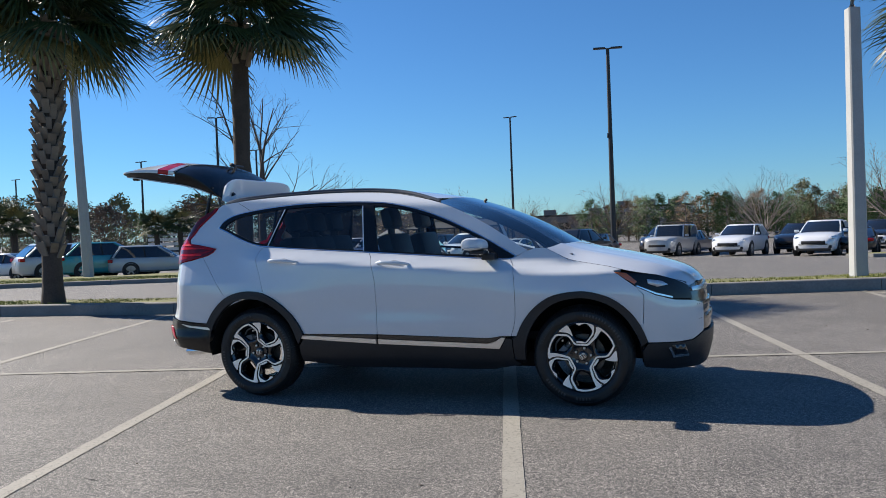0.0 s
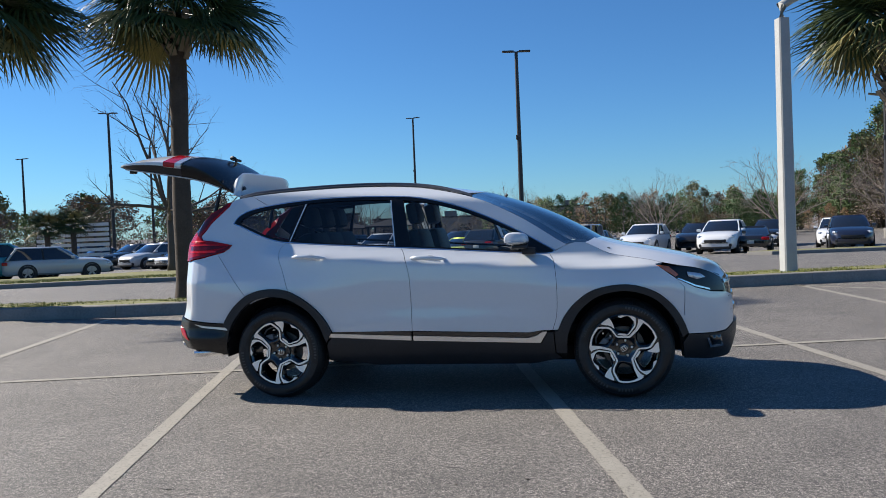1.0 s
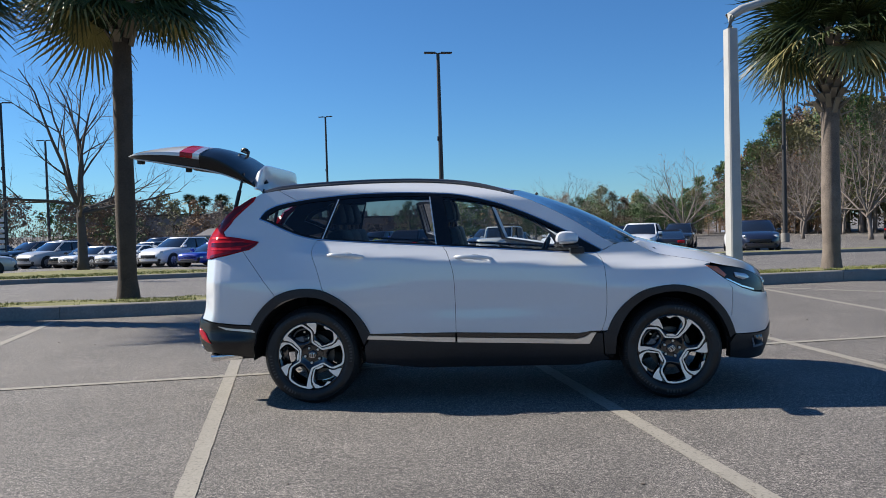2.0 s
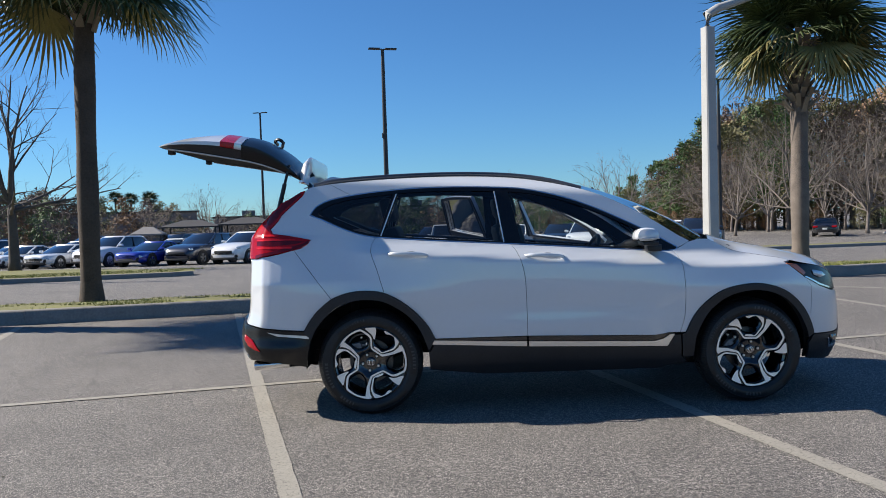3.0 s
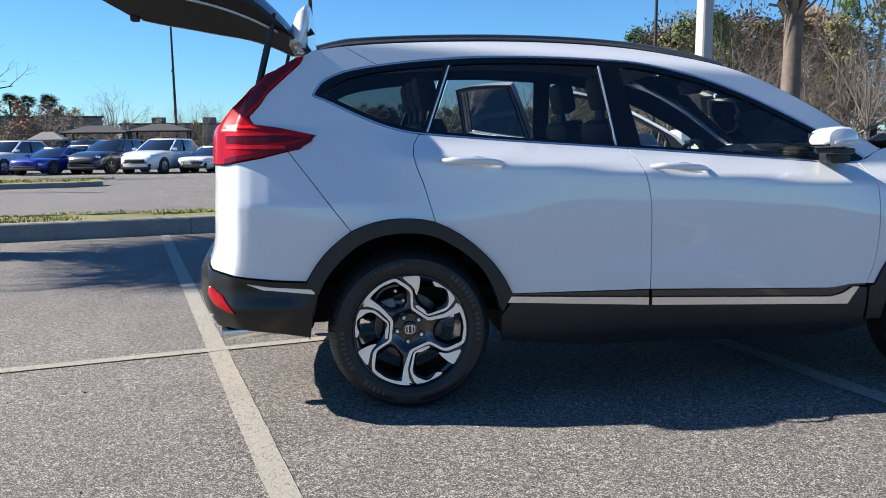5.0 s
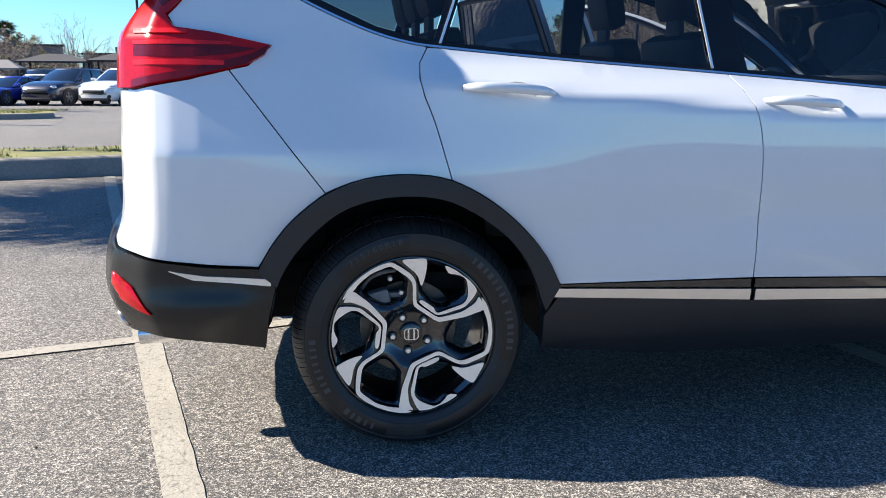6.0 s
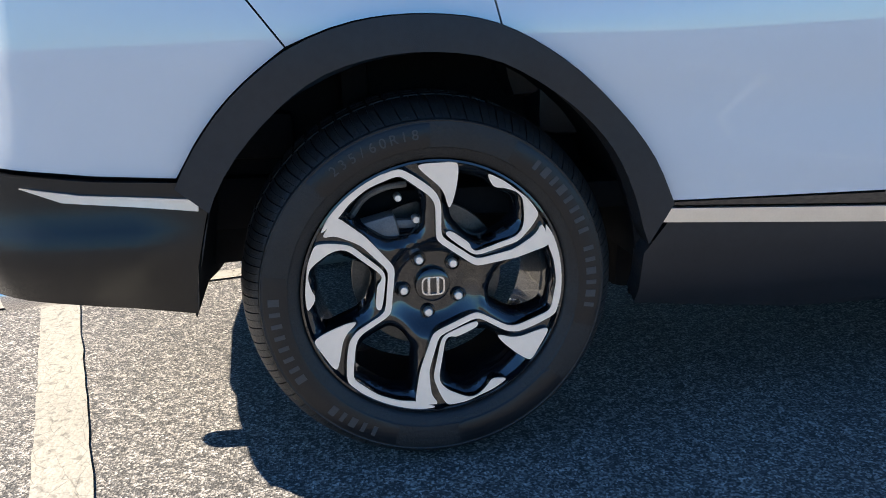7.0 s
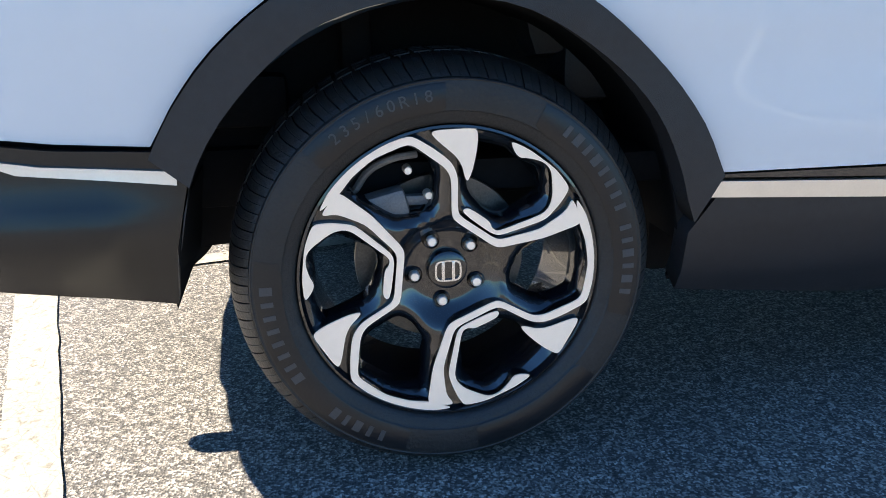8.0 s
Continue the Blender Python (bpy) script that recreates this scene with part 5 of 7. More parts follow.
bm = bmesh.new()
tube(bm, spline([(-0.72, YC, 1.93), (-0.70, YC, 1.985), (-0.735, YC, 2.012), (-0.775, YC + 0.06, 2.004), (-0.80, YC + 0.30, 2.005)], 0.02), 0.013, 8)
part("rear_wiper", bm, M_TRIM, gate)
for s in (-1, 1):
    bm = bmesh.new()
    y = YC + s * 0.60
    tube(bm, [(-0.668, y, 1.36), (-0.598, y - s * 0.01, 1.63)], 0.0155, 10)
    tube(bm, [(-0.60, y - s * 0.01, 1.62), (-0.563, y - s * 0.02, 1.765)], 0.0105, 8)
    part("gas_strut", bm, M_TRIM, car, "black tailgate strut")
    bm = bmesh.new()
    tube(bm, [(-0.42, YC + s * 0.5, 1.60), (-0.46, YC + s * 0.5, 1.66), (-0.40, YC + s * 0.5, 1.70)], 0.018, 8)
    part("gate_hinge", bm, M_TRIM, car)

# ---- interior ----
def seat(x, y, name="seat", scale=1.0):
    root = new(name)
    root.parent = car
    root.location = (x, y, 0.62)
    bm = bm_box(0.0, 0, 0.06, 0.50, 0.50, 0.16, 0.05)
    part("cushion", bm, M_SEAT, root)
    bm = bm_box(0, 0, 0.30, 0.14, 0.48, 0.62, 0.055, Matrix.Translation((-0.24, 0, 0.08)) @ Matrix.Rotation(radians(-14), 4, "Y"))
    part("backrest", bm, M_SEAT, root)
    bm = bm_box(0, 0, 0.74, 0.10, 0.26, 0.18, 0.045, Matrix.Translation((-0.24, 0, 0.08)) @ Matrix.Rotation(radians(-12), 4, "Y"))
    box(bm, -0.40, 0, 0.70, 0.02, 0.12, 0.14, 0.006)
    part("headrest", bm, M_SEAT, root)
    return root


for y in (YC - 0.37, YC + 0.37):
    seat(1.42, y, "front_seat")
    seat(0.52, y, "rear_seat")
seat(0.52, YC, "rear_seat")
bm = bm_box(1.2, YC, 0.50, 2.9, 1.5, 0.06, 0.01)
part("cabin_floor", bm, M_DARK, car)
bm = bm_box(2.14, YC, 0.93, 0.50, 1.42, 0.22, 0.08)
box(bm, 1.95, YC, 0.86, 0.20, 1.36, 0.20, 0.06)
part("dashboard", bm, M_SEAT, car)
bm = bmesh.new()
ring = [(0.185 * math.cos(a), 0.185 * math.sin(a)) for a in np.linspace(0, 2 * math.pi, 33)]
tube(bm, [(1.80 + 0.42 * v * 0.9, YC + 0.37 + u, 1.0 + v * 0.9) for u, v in ring], 0.016, 8, cap=False)
box(bm, 1.81, YC + 0.37, 1.0, 0.05, 0.16, 0.12, 0.02)
box(bm, 1.81, YC + 0.37, 1.0, 0.02, 0.34, 0.03, 0.008)
part("steering_wheel", bm, M_SEAT, car, "dark steering wheel")
bm = bm_box(1.66, YC, 1.47, 0.04, 0.24, 0.08, 0.02)
tube(bm, [(1.68, YC, 1.48), (1.76, YC, 1.56)], 0.012, 6)
part("interior_mirror", bm, M_SEAT, car)
bm = bmesh.new()
rows = []
for x in np.linspace(-0.40, 1.45, 14):
    z = float(np.interp(x, re_x, re_z)) - 0.05
    rows.append([(x, YC + 0.52 * s, z + 0.03 * (1 - s * s)) for s in np.linspace(-1, 1, 9)])
loft(bm, rows)
part("headlining", bm, M_LINING, car)
bm = bm_box(-0.55, YC, 0.62, 0.60, 1.15, 0.10, 0.02)
box(bm, -0.12, YC, 0.85, 0.06, 1.20, 0.50, 0.02)
part("boot_trim", bm, M_DARK, car)


# ---- palms ----
M_TRUNK = mat("palm_trunk", (0.070, 0.052, 0.040), 0.9, 0, 0.4, 3, bump=0.7, bump_scale=26)
M_BOOT = mat("palm_boot", (0.19, 0.155, 0.12), 0.85, 0, 0.35, 8, bump=0.4, bump_scale=40, island=0.6)
M_FROND = mat("palm_leaf", (0.045, 0.064, 0.019), 0.45, 0, 0.4, 6, spec=0.4, rand=0.8)
M_FROND_DRY = mat("palm_leaf_dry", (0.24, 0.21, 0.075), 0.6, 0, 0.35, 6, rand=0.6)


def fan_mesh(seed, size, droop):
    """A fan leaf: stalk along +x, then blades spread round its end, each folded and drooping at the tip."""
    rnd = random.Random(seed)
    bm = bmesh.new()
    L = size * 0.55
    tube(bm, [(0, 0, 0), (L * 0.5, 0, 0.05), (L, 0, 0.02)], [0.022, 0.015, 0.010], 4)
    n = 36
    for k in range(n):
        a = radians(-112 + 224 * k / (n - 1))
        ln = size * (0.55 + 0.45 * math.cos(a * 0.62)) * rnd.uniform(0.9, 1.06)
        d = Vector((math.cos(a), math.sin(a), 0))
        s = Vector((-d.y, d.x, 0))
        wv = 0.021 * size / 1.1
        fold = 0.35 * math.cos(a)
        pts = []
        for f, ww in ((0.0, 0.15), (0.35, 1.0), (0.65, 0.8), (0.85, 0.4), (1.0, 0.05)):
            c = Vector((L, 0, 0.02)) + d * ln * f * (1 - 0.12 * f)
            c.z += -droop * f * f * ln * rnd.uniform(0.8, 1.2) - 0.10 * abs(math.sin(a)) * ln * f + fold * 0.05
            pts.append((c, wv * ww))
        rows = [[c + s * w, c + Vector((0, 0, w * 0.7)), c - s * w] for c, w in pts]
        loft(bm, [[tuple(p) for p in r] for r in rows])
    me = bpy.data.meshes.new("fan_leaf")
    bm.to_mesh(me)
    bm.free()
    return me


FANS = [fan_mesh(i, 1.36 + 0.12 * (i % 3), 0.22 + 0.12 * (i % 4)) for i in range(6)]
for me in FANS[:5]:
    me.materials.append(M_FROND)
FANS[5].materials.append(M_FROND_DRY)


def palm(x, y, z0, height, radius, boots, seed, label, n_leaf=46, lean=(0, 0), boot_top=0.0, bark=None, boot_out=(0.05, 0.14), boot_long=(0.20, 0.30)):
    rnd = random.Random(seed)
    root = thing("palm_tree", Matrix.Translation((x, y, z0)), label, "palm tree", "palms on the verge")
    bm = bmesh.new()
    sides, rings = 20, int(height / 0.06)
    rows = []
    for i in range(rings + 1):
        f = i / rings
        h = f * height
        r = radius * (1.22 - 0.25 * min(1, h / 0.5) + 0.04 * math.sin(h * 3 + seed) + 0.035 * ((i * 0.5) % 1 - 0.5)) * (1 - 0.06 * f)
        rows.append([(lean[0] * f * f + r * (1 + 0.05 * noise.noise(Vector((k * 0.9, h * 2, seed)))) * math.cos(2 * math.pi * k / sides), lean[1] * f * f + r * math.sin(2 * math.pi * k / sides), h - 0.1) for k in range(sides)])
    loft(bm, rows, close=True)
    trunk = part("trunk", bm, bark or M_TRUNK, root, "ringed grey-brown palm trunk")
    bm = bmesh.new()
    for i in range(boots):
        h = height - boot_top * (1 - (i / max(1, boots)) ** 1.0) if boot_top else height
        a = i * 2.39996
        m = Matrix.Translation((lean[0] * (h / height) ** 2, lean[1] * (h / height) ** 2, h)) @ Matrix.Rotation(a, 4, "Z")
        w = rnd.uniform(0.05, 0.075)
        ln = rnd.uniform(*boot_long)
        out = rnd.uniform(*boot_out) * (4.0 if boot_out[1] > 0.2 and i % 9 == 0 else 1.0)
        r = radius * 0.93
        box(bm, 0, 0, ln / 2, 0.035, w * 2, ln, 0.0, m @ Matrix.Translation((r, 0, -0.1)) @ Matrix.Rotation(math.atan2(out, ln) + 0.1, 4, "Y"))
    if boots:
        part("boot_layer", bm, M_BOOT, root, "crossed old leaf bases", smooth=False)
    top = Vector((lean[0], lean[1], height - 0.1))
    for i in range(n_leaf):
        f = i / n_leaf
        a = i * 2.39996 + rnd.uniform(-0.2, 0.2)
        elev = radians(80 - 104 * f + rnd.uniform(-10, 10))
        dry = f > 0.86 and rnd.random() < 0.6
        ob = new("fan_leaf", FANS[5] if dry else FANS[rnd.randrange(5)])
        ob.parent = root
        s = rnd.uniform(0.85, 1.1)
        ob.matrix_basis = Matrix.Translation(top + Vector((0, 0, 0.12 * (1 - f) + 0.05))) @ Matrix.Rotation(a, 4, "Z") @ Matrix.Rotation(-elev, 4, "Y") @ Matrix.Rotation(rnd.uniform(-0.7, 0.7), 4, "X") @ Matrix.Scale(s, 4)
    return root


palm(-8.27, 6.30, 0.16, 5.30, 0.19, 190, 1, "cabbage palm with crossed leaf bases all up its trunk", 46, (0.25, 0.0), 4.3)
palm(-5.5, 8.6, 0.06, 5.65, 0.185, 30, 2, "cabbage palm with a smooth dark trunk on the verge", 46, (0.05, 0.1), 0.8)
palm(8.6, 11.7, 0.10, 4.95, 0.195, 64, 3, "cabbage palm with a grey ringed trunk on the verge", 50, (0.02, 0.0), 1.55, mat("pale_palm_trunk", (0.145, 0.118, 0.098), 0.9, 0, 0.5, 4, bump=1.0, bump_scale=26), (0.10, 0.26), (0.20, 0.36))

# ---- lamp posts ----
M_POST = mat("pale_concrete_post", (0.37, 0.37, 0.36), 0.7, 0, 0.12, 3, bump=0.15, bump_scale=50)
M_STEEL = mat("dark_bronze_steel", (0.045, 0.043, 0.042), 0.5, 0.5, 0.2, 5)


def square_post(x, y, z0, h, w0, w1, label, lean=0.0):
    root = thing("light_post", Matrix.Translation((x, y, z0)) @ Matrix.Rotation(radians(lean), 4, "Y") @ Matrix.Rotation(radians(16), 4, "Z"), label, "lamp post")
    bm = bmesh.new()
    v = loft(bm, [[(sx * w, sy * w, z) for sx, sy in ((-1, -0.8), (-0.8, -1), (0.8, -1), (1, -0.8), (1, 0.8), (0.8, 1), (-0.8, 1), (-1, 0.8))] for z, w in ((-0.1, w0 / 2), (h, w1 / 2))], close=True)
    bm.faces.new(v[1])
    part("post", bm, M_POST, root)
    return root


post = square_post(6.2, 10.5, 0.2, 4.85, 0.255, 0.21, "pale square concrete post with a steel arm on top")
bm = bmesh.new()
tube(bm, [(0, 0, 4.80), (0, 0, 5.1), (0.25, 0, 5.25), (1.6, 0.1, 5.7)], [0.10, 0.10, 0.09, 0.06], 10)
part("arm", bm, M_POST, post)
bm = bm_box(1.75, 0.1, 5.72, 0.6, 0.3, 0.10, 0.03)
part("lamp_head", bm, M_STEEL, post)
square_post(-20.0, 20.1, gz(20.1), 11.5, 0.34, 0.20, "tall grey concrete post on the grass island", -2.2)


def lamp_pole(x, y, h, seed):
    rnd = random.Random(seed)
    z0 = gz(y)
    root = thing("lamp_pole", Matrix.Translation((x, y, z0)) @ Matrix.Rotation(rnd.uniform(-0.3, 0.3), 4, "Z"), "dark bronze parking lot lamp pole with twin flat heads", "lamp pole", "parking lot lamps")
    bm = bmesh.new()
    tube(bm, [(0, 0, 0), (0, 0, h)], [0.185, 0.11], 10)
    pole = part("pole", bm, M_STEEL, root)
    bm = bmesh.new()
    tube(bm, [(0, 0, 0), (0, 0, 0.7)], 0.3, 14)
    part("footing", bm, M_CONCRETE, root)
    for s in (-1, 1):
        bm = bm_box(s * 0.55, 0, h + 0.03, 0.75, 0.36, 0.09, 0.02)
        box(bm, s * 0.14, 0, h, 0.2, 0.08, 0.08, 0.01)
        part("lamp_head", bm, M_STEEL, root)
    bm = bm_box(-0.12, 0, h * 0.58, 0.16, 0.16, 0.3, 0.02)
    part("control_box", bm, M_STEEL, root)


for i, (x, y, h) in enumerate(((-2.04, 46.8, 13.36), (-20.2, 96.6, 16.45), (-45, 66.8, 14.75), (-70.2, 86, 13.0), (-104.7, 97.6, 13.0), (-50, 82.7, 13.0), (23.0, 54.8, 12.2))):
    lamp_pole(x, y, h, i)

# ---- parked cars ----
M_CARGLASS = mat("parked_car_glass", (0.010, 0.012, 0.015), 0.05, 0, 0.1, 4, coat=1.0)
M_CARTYRE = mat("parked_tyre", (0.015, 0.015, 0.016), 0.7, 0, 0.2, 8)
M_CARRIM = mat("parked_rim", (0.35, 0.35, 0.36), 0.35, 0.8, 0.2, 10)
M_PLATE = mat("plate_bar", (0.5, 0.5, 0.48), 0.6, 0, 0.1, 10)
PAINTS = {}
CARS = {}
#        length width height belt hood  ws_base ws_top rear_top rear_base
SHAPES = {
    "suv": (4.85, 1.94, 1.68, 1.09, 1.08, 1.02, 0.12, -1.65, -2.25),
    "boxy": (4.66, 1.90, 1.84, 1.12, 1.14, 0.72, 0.42, -1.95, -2.22),
    "sedan": (4.70, 1.83, 1.44, 0.92, 0.90, 0.95, 0.20, -1.00, -1.75),
    "sports": (4.50, 1.86, 1.30, 0.84, 0.78, 0.95, 0.10, -0.75, -1.95),
    "wagon": (4.45, 1.72, 1.47, 0.92, 0.90, 0.90, 0.15, -1.75, -2.12),
}


def parked(kind, colour, m, label, group="cars in the far lot"):
    key = (kind, colour)
    if key in CARS:
        return tagged(copy_thing(CARS[key], m), label)
    if colour not in PAINTS:
        PAINTS[colour] = mat("car_paint", colour, 0.3, 0.1, 0.03, 3, coat=1.0)
    paint = PAINTS[colour]
    L, W, H, belt, hood, wsb, wst, rt, rb = SHAPES[kind]
    root = thing("parked_car", m, label, "car", group)
    hl, hw = L / 2, W / 2
    tail = rb - 0.02
    bm = bmesh.new()
    rows = []
    for x in np.concatenate([[-hl, -hl + 0.04, -hl + 0.12, -hl + 0.3], np.linspace(-hl + 0.6, hl - 0.7, 12), [hl - 0.42, hl - 0.22, hl - 0.10, hl - 0.03, hl]]):
        e = abs(x) / hl
        w = hw * (1 - max(0, (e - 0.70) / 0.30) ** 2.1 * 0.30)
        end = max(0, (abs(x) - hl + 0.12) / 0.12)
        if x > wsb:
            f = (x - wsb) / (hl - wsb)
            top = hood - (0.30 if kind == "suv" else hood - 0.72) * f ** 2.6 if kind != "boxy" else hood - 0.12 * f ** 4
        elif x < rb + 0.05:
            f = (rb + 0.05 - x) / max(0.05, hl + rb + 0.05)
            top = belt - 0.10 * f
        else:
            top = belt + (hood - belt) * max(0, x / wsb if x > 0 else 0) * 0.6
        top -= 0.10 * end
        low = 0.22 + 0.10 * end
        sec = [(0.80, low), (0.95, low + 0.08), (1.0, low + 0.25), (1.0, top - 0.18), (0.965, top - 0.06), (0.88, top - 0.012), (0.55, top + 0.022), (0.0, top + 0.035)]
        half = [(w * s * (1 - 0.10 * end), z) for s, z in sec]
        rows.append([(x, y, z) for y, z in half] + [(x, -y, z) for y, z in half[-2::-1]])
    v = loft(bm, rows)
    bm.faces.new(v[0])
    bm.faces.new(v[-1][::-1])
    body = part("body", bm, paint, root)
    # cabin
    tw = hw * (0.72 if kind != "boxy" else 0.84)
    bw = hw * 0.90
    bm = bmesh.new()
    hz = H - 0.05
    def ring(z, f):
        x0, x1, w = rb + (rt - rb) * f, wsb + (wst - wsb) * f, bw + (tw - bw) * f
        pts = []
        for sx, sy in ((x0, -0.93), (x0 + 0.1, -1), (x1 - 0.22, -1), (x1 - 0.05, -0.8), (x1, 0), (x1 - 0.05, 0.8), (x1 - 0.22, 1), (x0 + 0.1, 1), (x0, 0.93)):
            pts.append((sx, sy * w, z))
        return pts
    loft(bm, [ring(belt - 0.02, 0), ring(belt + (hz - belt) * 0.55, 0.5), ring(hz - 0.03, 0.96)], close=True)
    part("glasshouse", bm, M_CARGLASS, root, smooth=True)
    bm = bmesh.new()
    r0, r1 = ring(hz - 0.05, 0.95), ring(hz, 1.0)
    r2 = [(x * 0.96 + (rt + wst) / 2 * 0.04, y * 0.90, hz + 0.035) for x, y, z in r1]
    v = loft(bm, [r0, r1, r2], close=True)
    bm.faces.new(v[2])
    part("roof", bm, paint, root)
    b0, b1 = ring(belt - 0.02, 0), ring(hz - 0.03, 0.97)
    for k in (1, 2, 6, 7):
        bm = bmesh.new()
        tube(bm, [b0[k], b1[k]], 0.045, 6)
        part("pillar", bm, paint, root)
    for sy in (-1, 1):
        bm = bmesh.new()
        xm = (wsb + rb) / 2
        tube(bm, [(xm, sy * (bw + 0.004), belt), (xm - 0.05, sy * (tw + 0.004), hz - 0.04)], 0.04, 6)
        part("pillar", bm, M_CARTYRE, root)
        bm = bm_box(wsb - 0.35, sy * (hw + 0.09), belt + 0.07, 0.14, 0.20, 0.13, 0.04)
        part("wing_mirror", bm, paint, root)
    # wheels
    wr = 0.37 if kind in ("suv", "boxy") else 0.325
    for wx in (hl - 0.92, -hl + 0.98):
        for sy in (-1, 1):
            w = new("wheel")
            w.parent = root
            w.location = (wx, sy * (hw - 0.10), wr)
            bm = bmesh.new()
            lathe(bm, [(wr * 0.66, -0.115), (wr * 0.8, -0.125), (wr * 0.97, -0.11), (wr, -0.06), (wr, 0.06), (wr * 0.97, 0.11), (wr * 0.8, 0.125), (wr * 0.66, 0.115)], 28)
            part("tyre", bm, M_CARTYRE, w)
            bm = bmesh.new()
            for k in range(5):
                box(bm, 0, sy * 0.09, wr * 0.34, 0.07, 0.03, wr * 0.64, 0.0, Matrix.Rotation(2 * math.pi * k / 5, 4, "Y"))
            lathe(bm, [(wr * 0.62, sy * 0.06), (wr * 0.68, sy * 0.105), (wr * 0.66, sy * 0.12)], 24)
            part("rim", bm, M_CARRIM, w)
            bm = bmesh.new()
            lathe(bm, [(wr + 0.06, sy * 0.02), (wr + 0.055, sy * 0.112), (wr + 0.0, sy * 0.108), (0.02, sy * 0.03)], 28)
            arch = part("arch_liner", bm, M_CARTYRE, root)
            arch.location = (wx, sy * (hw - 0.105), wr + 0.01)
    nose = hl
    for sy in (-1, 1):
        bm = bm_box(0, 0, 0, 0.20, 0.36, 0.135, 0.055, Matrix.Translation((nose - 0.27, sy * hw * 0.69, hood - 0.27 if kind != "boxy" else 0.86)) @ Matrix.Rotation(-sy * radians(34), 4, "Z") @ Matrix.Rotation(sy * radians(12), 4, "X"))
        part("headlamp", bm, M_CLEARLAMP, root)
        bm = bm_box(-nose + 0.10, sy * hw * 0.72, belt - 0.16, 0.22, 0.36, 0.15, 0.04)
        part("tail_lamp", bm, M_RED, root)
        bm = bm_box(nose - 0.13, sy * hw * 0.60, 0.42, 0.2, 0.34, 0.14, 0.03)
        part("air_intake", bm, M_CARTYRE, root)
    bm = bm_box(nose - 0.07, 0, 0.62 if kind not in ("sports",) else 0.40, 0.16, W * 0.54, 0.17 if kind != "sports" else 0.10, 0.05)
    part("grille", bm, M_CARTYRE, root)
    bm = bm_box(nose - 0.10, 0, 0.30, 0.24, W * 0.74, 0.13, 0.04)
    part("lower_grille", bm, M_CARTYRE, root)
    bm = bm_box(-nose - 0.005, 0, belt - 0.32, 0.02, 0.32, 0.15, 0.004)
    part("plate", bm, M_PLATE, root)
    if kind == "boxy":
        bm = bmesh.new()
        for sy in (-1, 1):
            tube(bm, [(rt + 0.2, sy * 0.7, H + 0.02), (rt + 0.2, sy * 0.7, H + 0.10), (wst - 0.1, sy * 0.7, H + 0.10), (wst - 0.1, sy * 0.7, H + 0.02)], 0.02, 6)
        for x in np.linspace(rt + 0.25, wst - 0.15, 6):
            tube(bm, [(x, -0.7, H + 0.10), (x, 0.7, H + 0.10)], 0.016, 6)
        part("roof_rack", bm, M_CARTYRE, root)
    CARS[key] = root
    return root


WHITE, BLACK, NAVY, SILVER, TEAL, BLUE, YELLOW, GREY = (0.72, 0.73, 0.74), (0.012, 0.012, 0.014), (0.012, 0.018, 0.04), (0.42, 0.43, 0.44), (0.02, 0.24, 0.26), (0.01, 0.03, 0.32), (0.55, 0.60, 0.02), (0.20, 0.20, 0.21)


def stand(kind, colour, x, y, heading, label):
    """Park a car with the middle of its nose (or tail) over x, y; heading in degrees from +x."""
    h = radians(heading)
    L = SHAPES[kind][0]
    cx, cy = x - math.cos(h) * L / 2, y - math.sin(h) * L / 2
    s = -0.02 if 11 < cy < 43 else 0.0
    pitch = math.atan2(math.sin(h) * s, 1)
    return parked(kind, colour, Matrix.Translation((cx, cy, gz(cy))) @ Matrix.Rotation(h, 4, "Z") @ Matrix.Rotation(-pitch, 4, "Y"), label)


FACE = -108
# front row, facing the camera
stand("boxy", SILVER, 1.0, 40.4, FACE, "silver boxy off-roader with a roof rack")
stand("suv", WHITE, 4.65, 37.4, FACE, "white sporty SUV parked nose out")
stand("suv", WHITE, 8.2, 33.6, FACE, "white sporty SUV parked nose out")
stand("suv", BLACK, 7.9, 40.6, FACE, "black SUV in the far lot")
stand("suv", BLACK, -2.0, 39.6, FACE + 180, "dark SUV parked tail out")
stand("sedan", NAVY, -3.4, 38.5, FACE, "dark blue saloon car in the lot")
stand("sports", YELLOW, -5.35, 35.6, FACE, "bright yellow-green sports car")
stand("sports", WHITE, -7.35, 35.0, FACE, "white sports car parked nose out")
stand("suv", WHITE, -9.8, 34.6, FACE, "white sporty SUV parked nose out")
stand("suv", NAVY, -12.4, 35.4, FACE, "dark navy SUV parked nose out")
stand("sports", BLUE, -14.8, 34.9, FACE, "deep blue sports car parked nose out")
stand("suv", WHITE, -17.6, 36.4, FACE, "white sporty SUV parked nose out")
stand("sports", WHITE, -20.2, 36.5, FACE, "white sports car parked nose out")
stand("sports", WHITE, -22.8, 37.4, FACE, "white sports car parked nose out")
stand("sports", BLACK, -25.2, 40.6, FACE, "black sports car parked nose out")
stand("suv", SILVER, -27.9, 41.6, FACE, "pale silver SUV parked nose out")
stand("suv", BLACK, -31.6, 45.0, FACE, "black SUV parked nose out")
stand("sedan", NAVY, -36.0, 47.5, FACE, "dark saloon car in the lot")
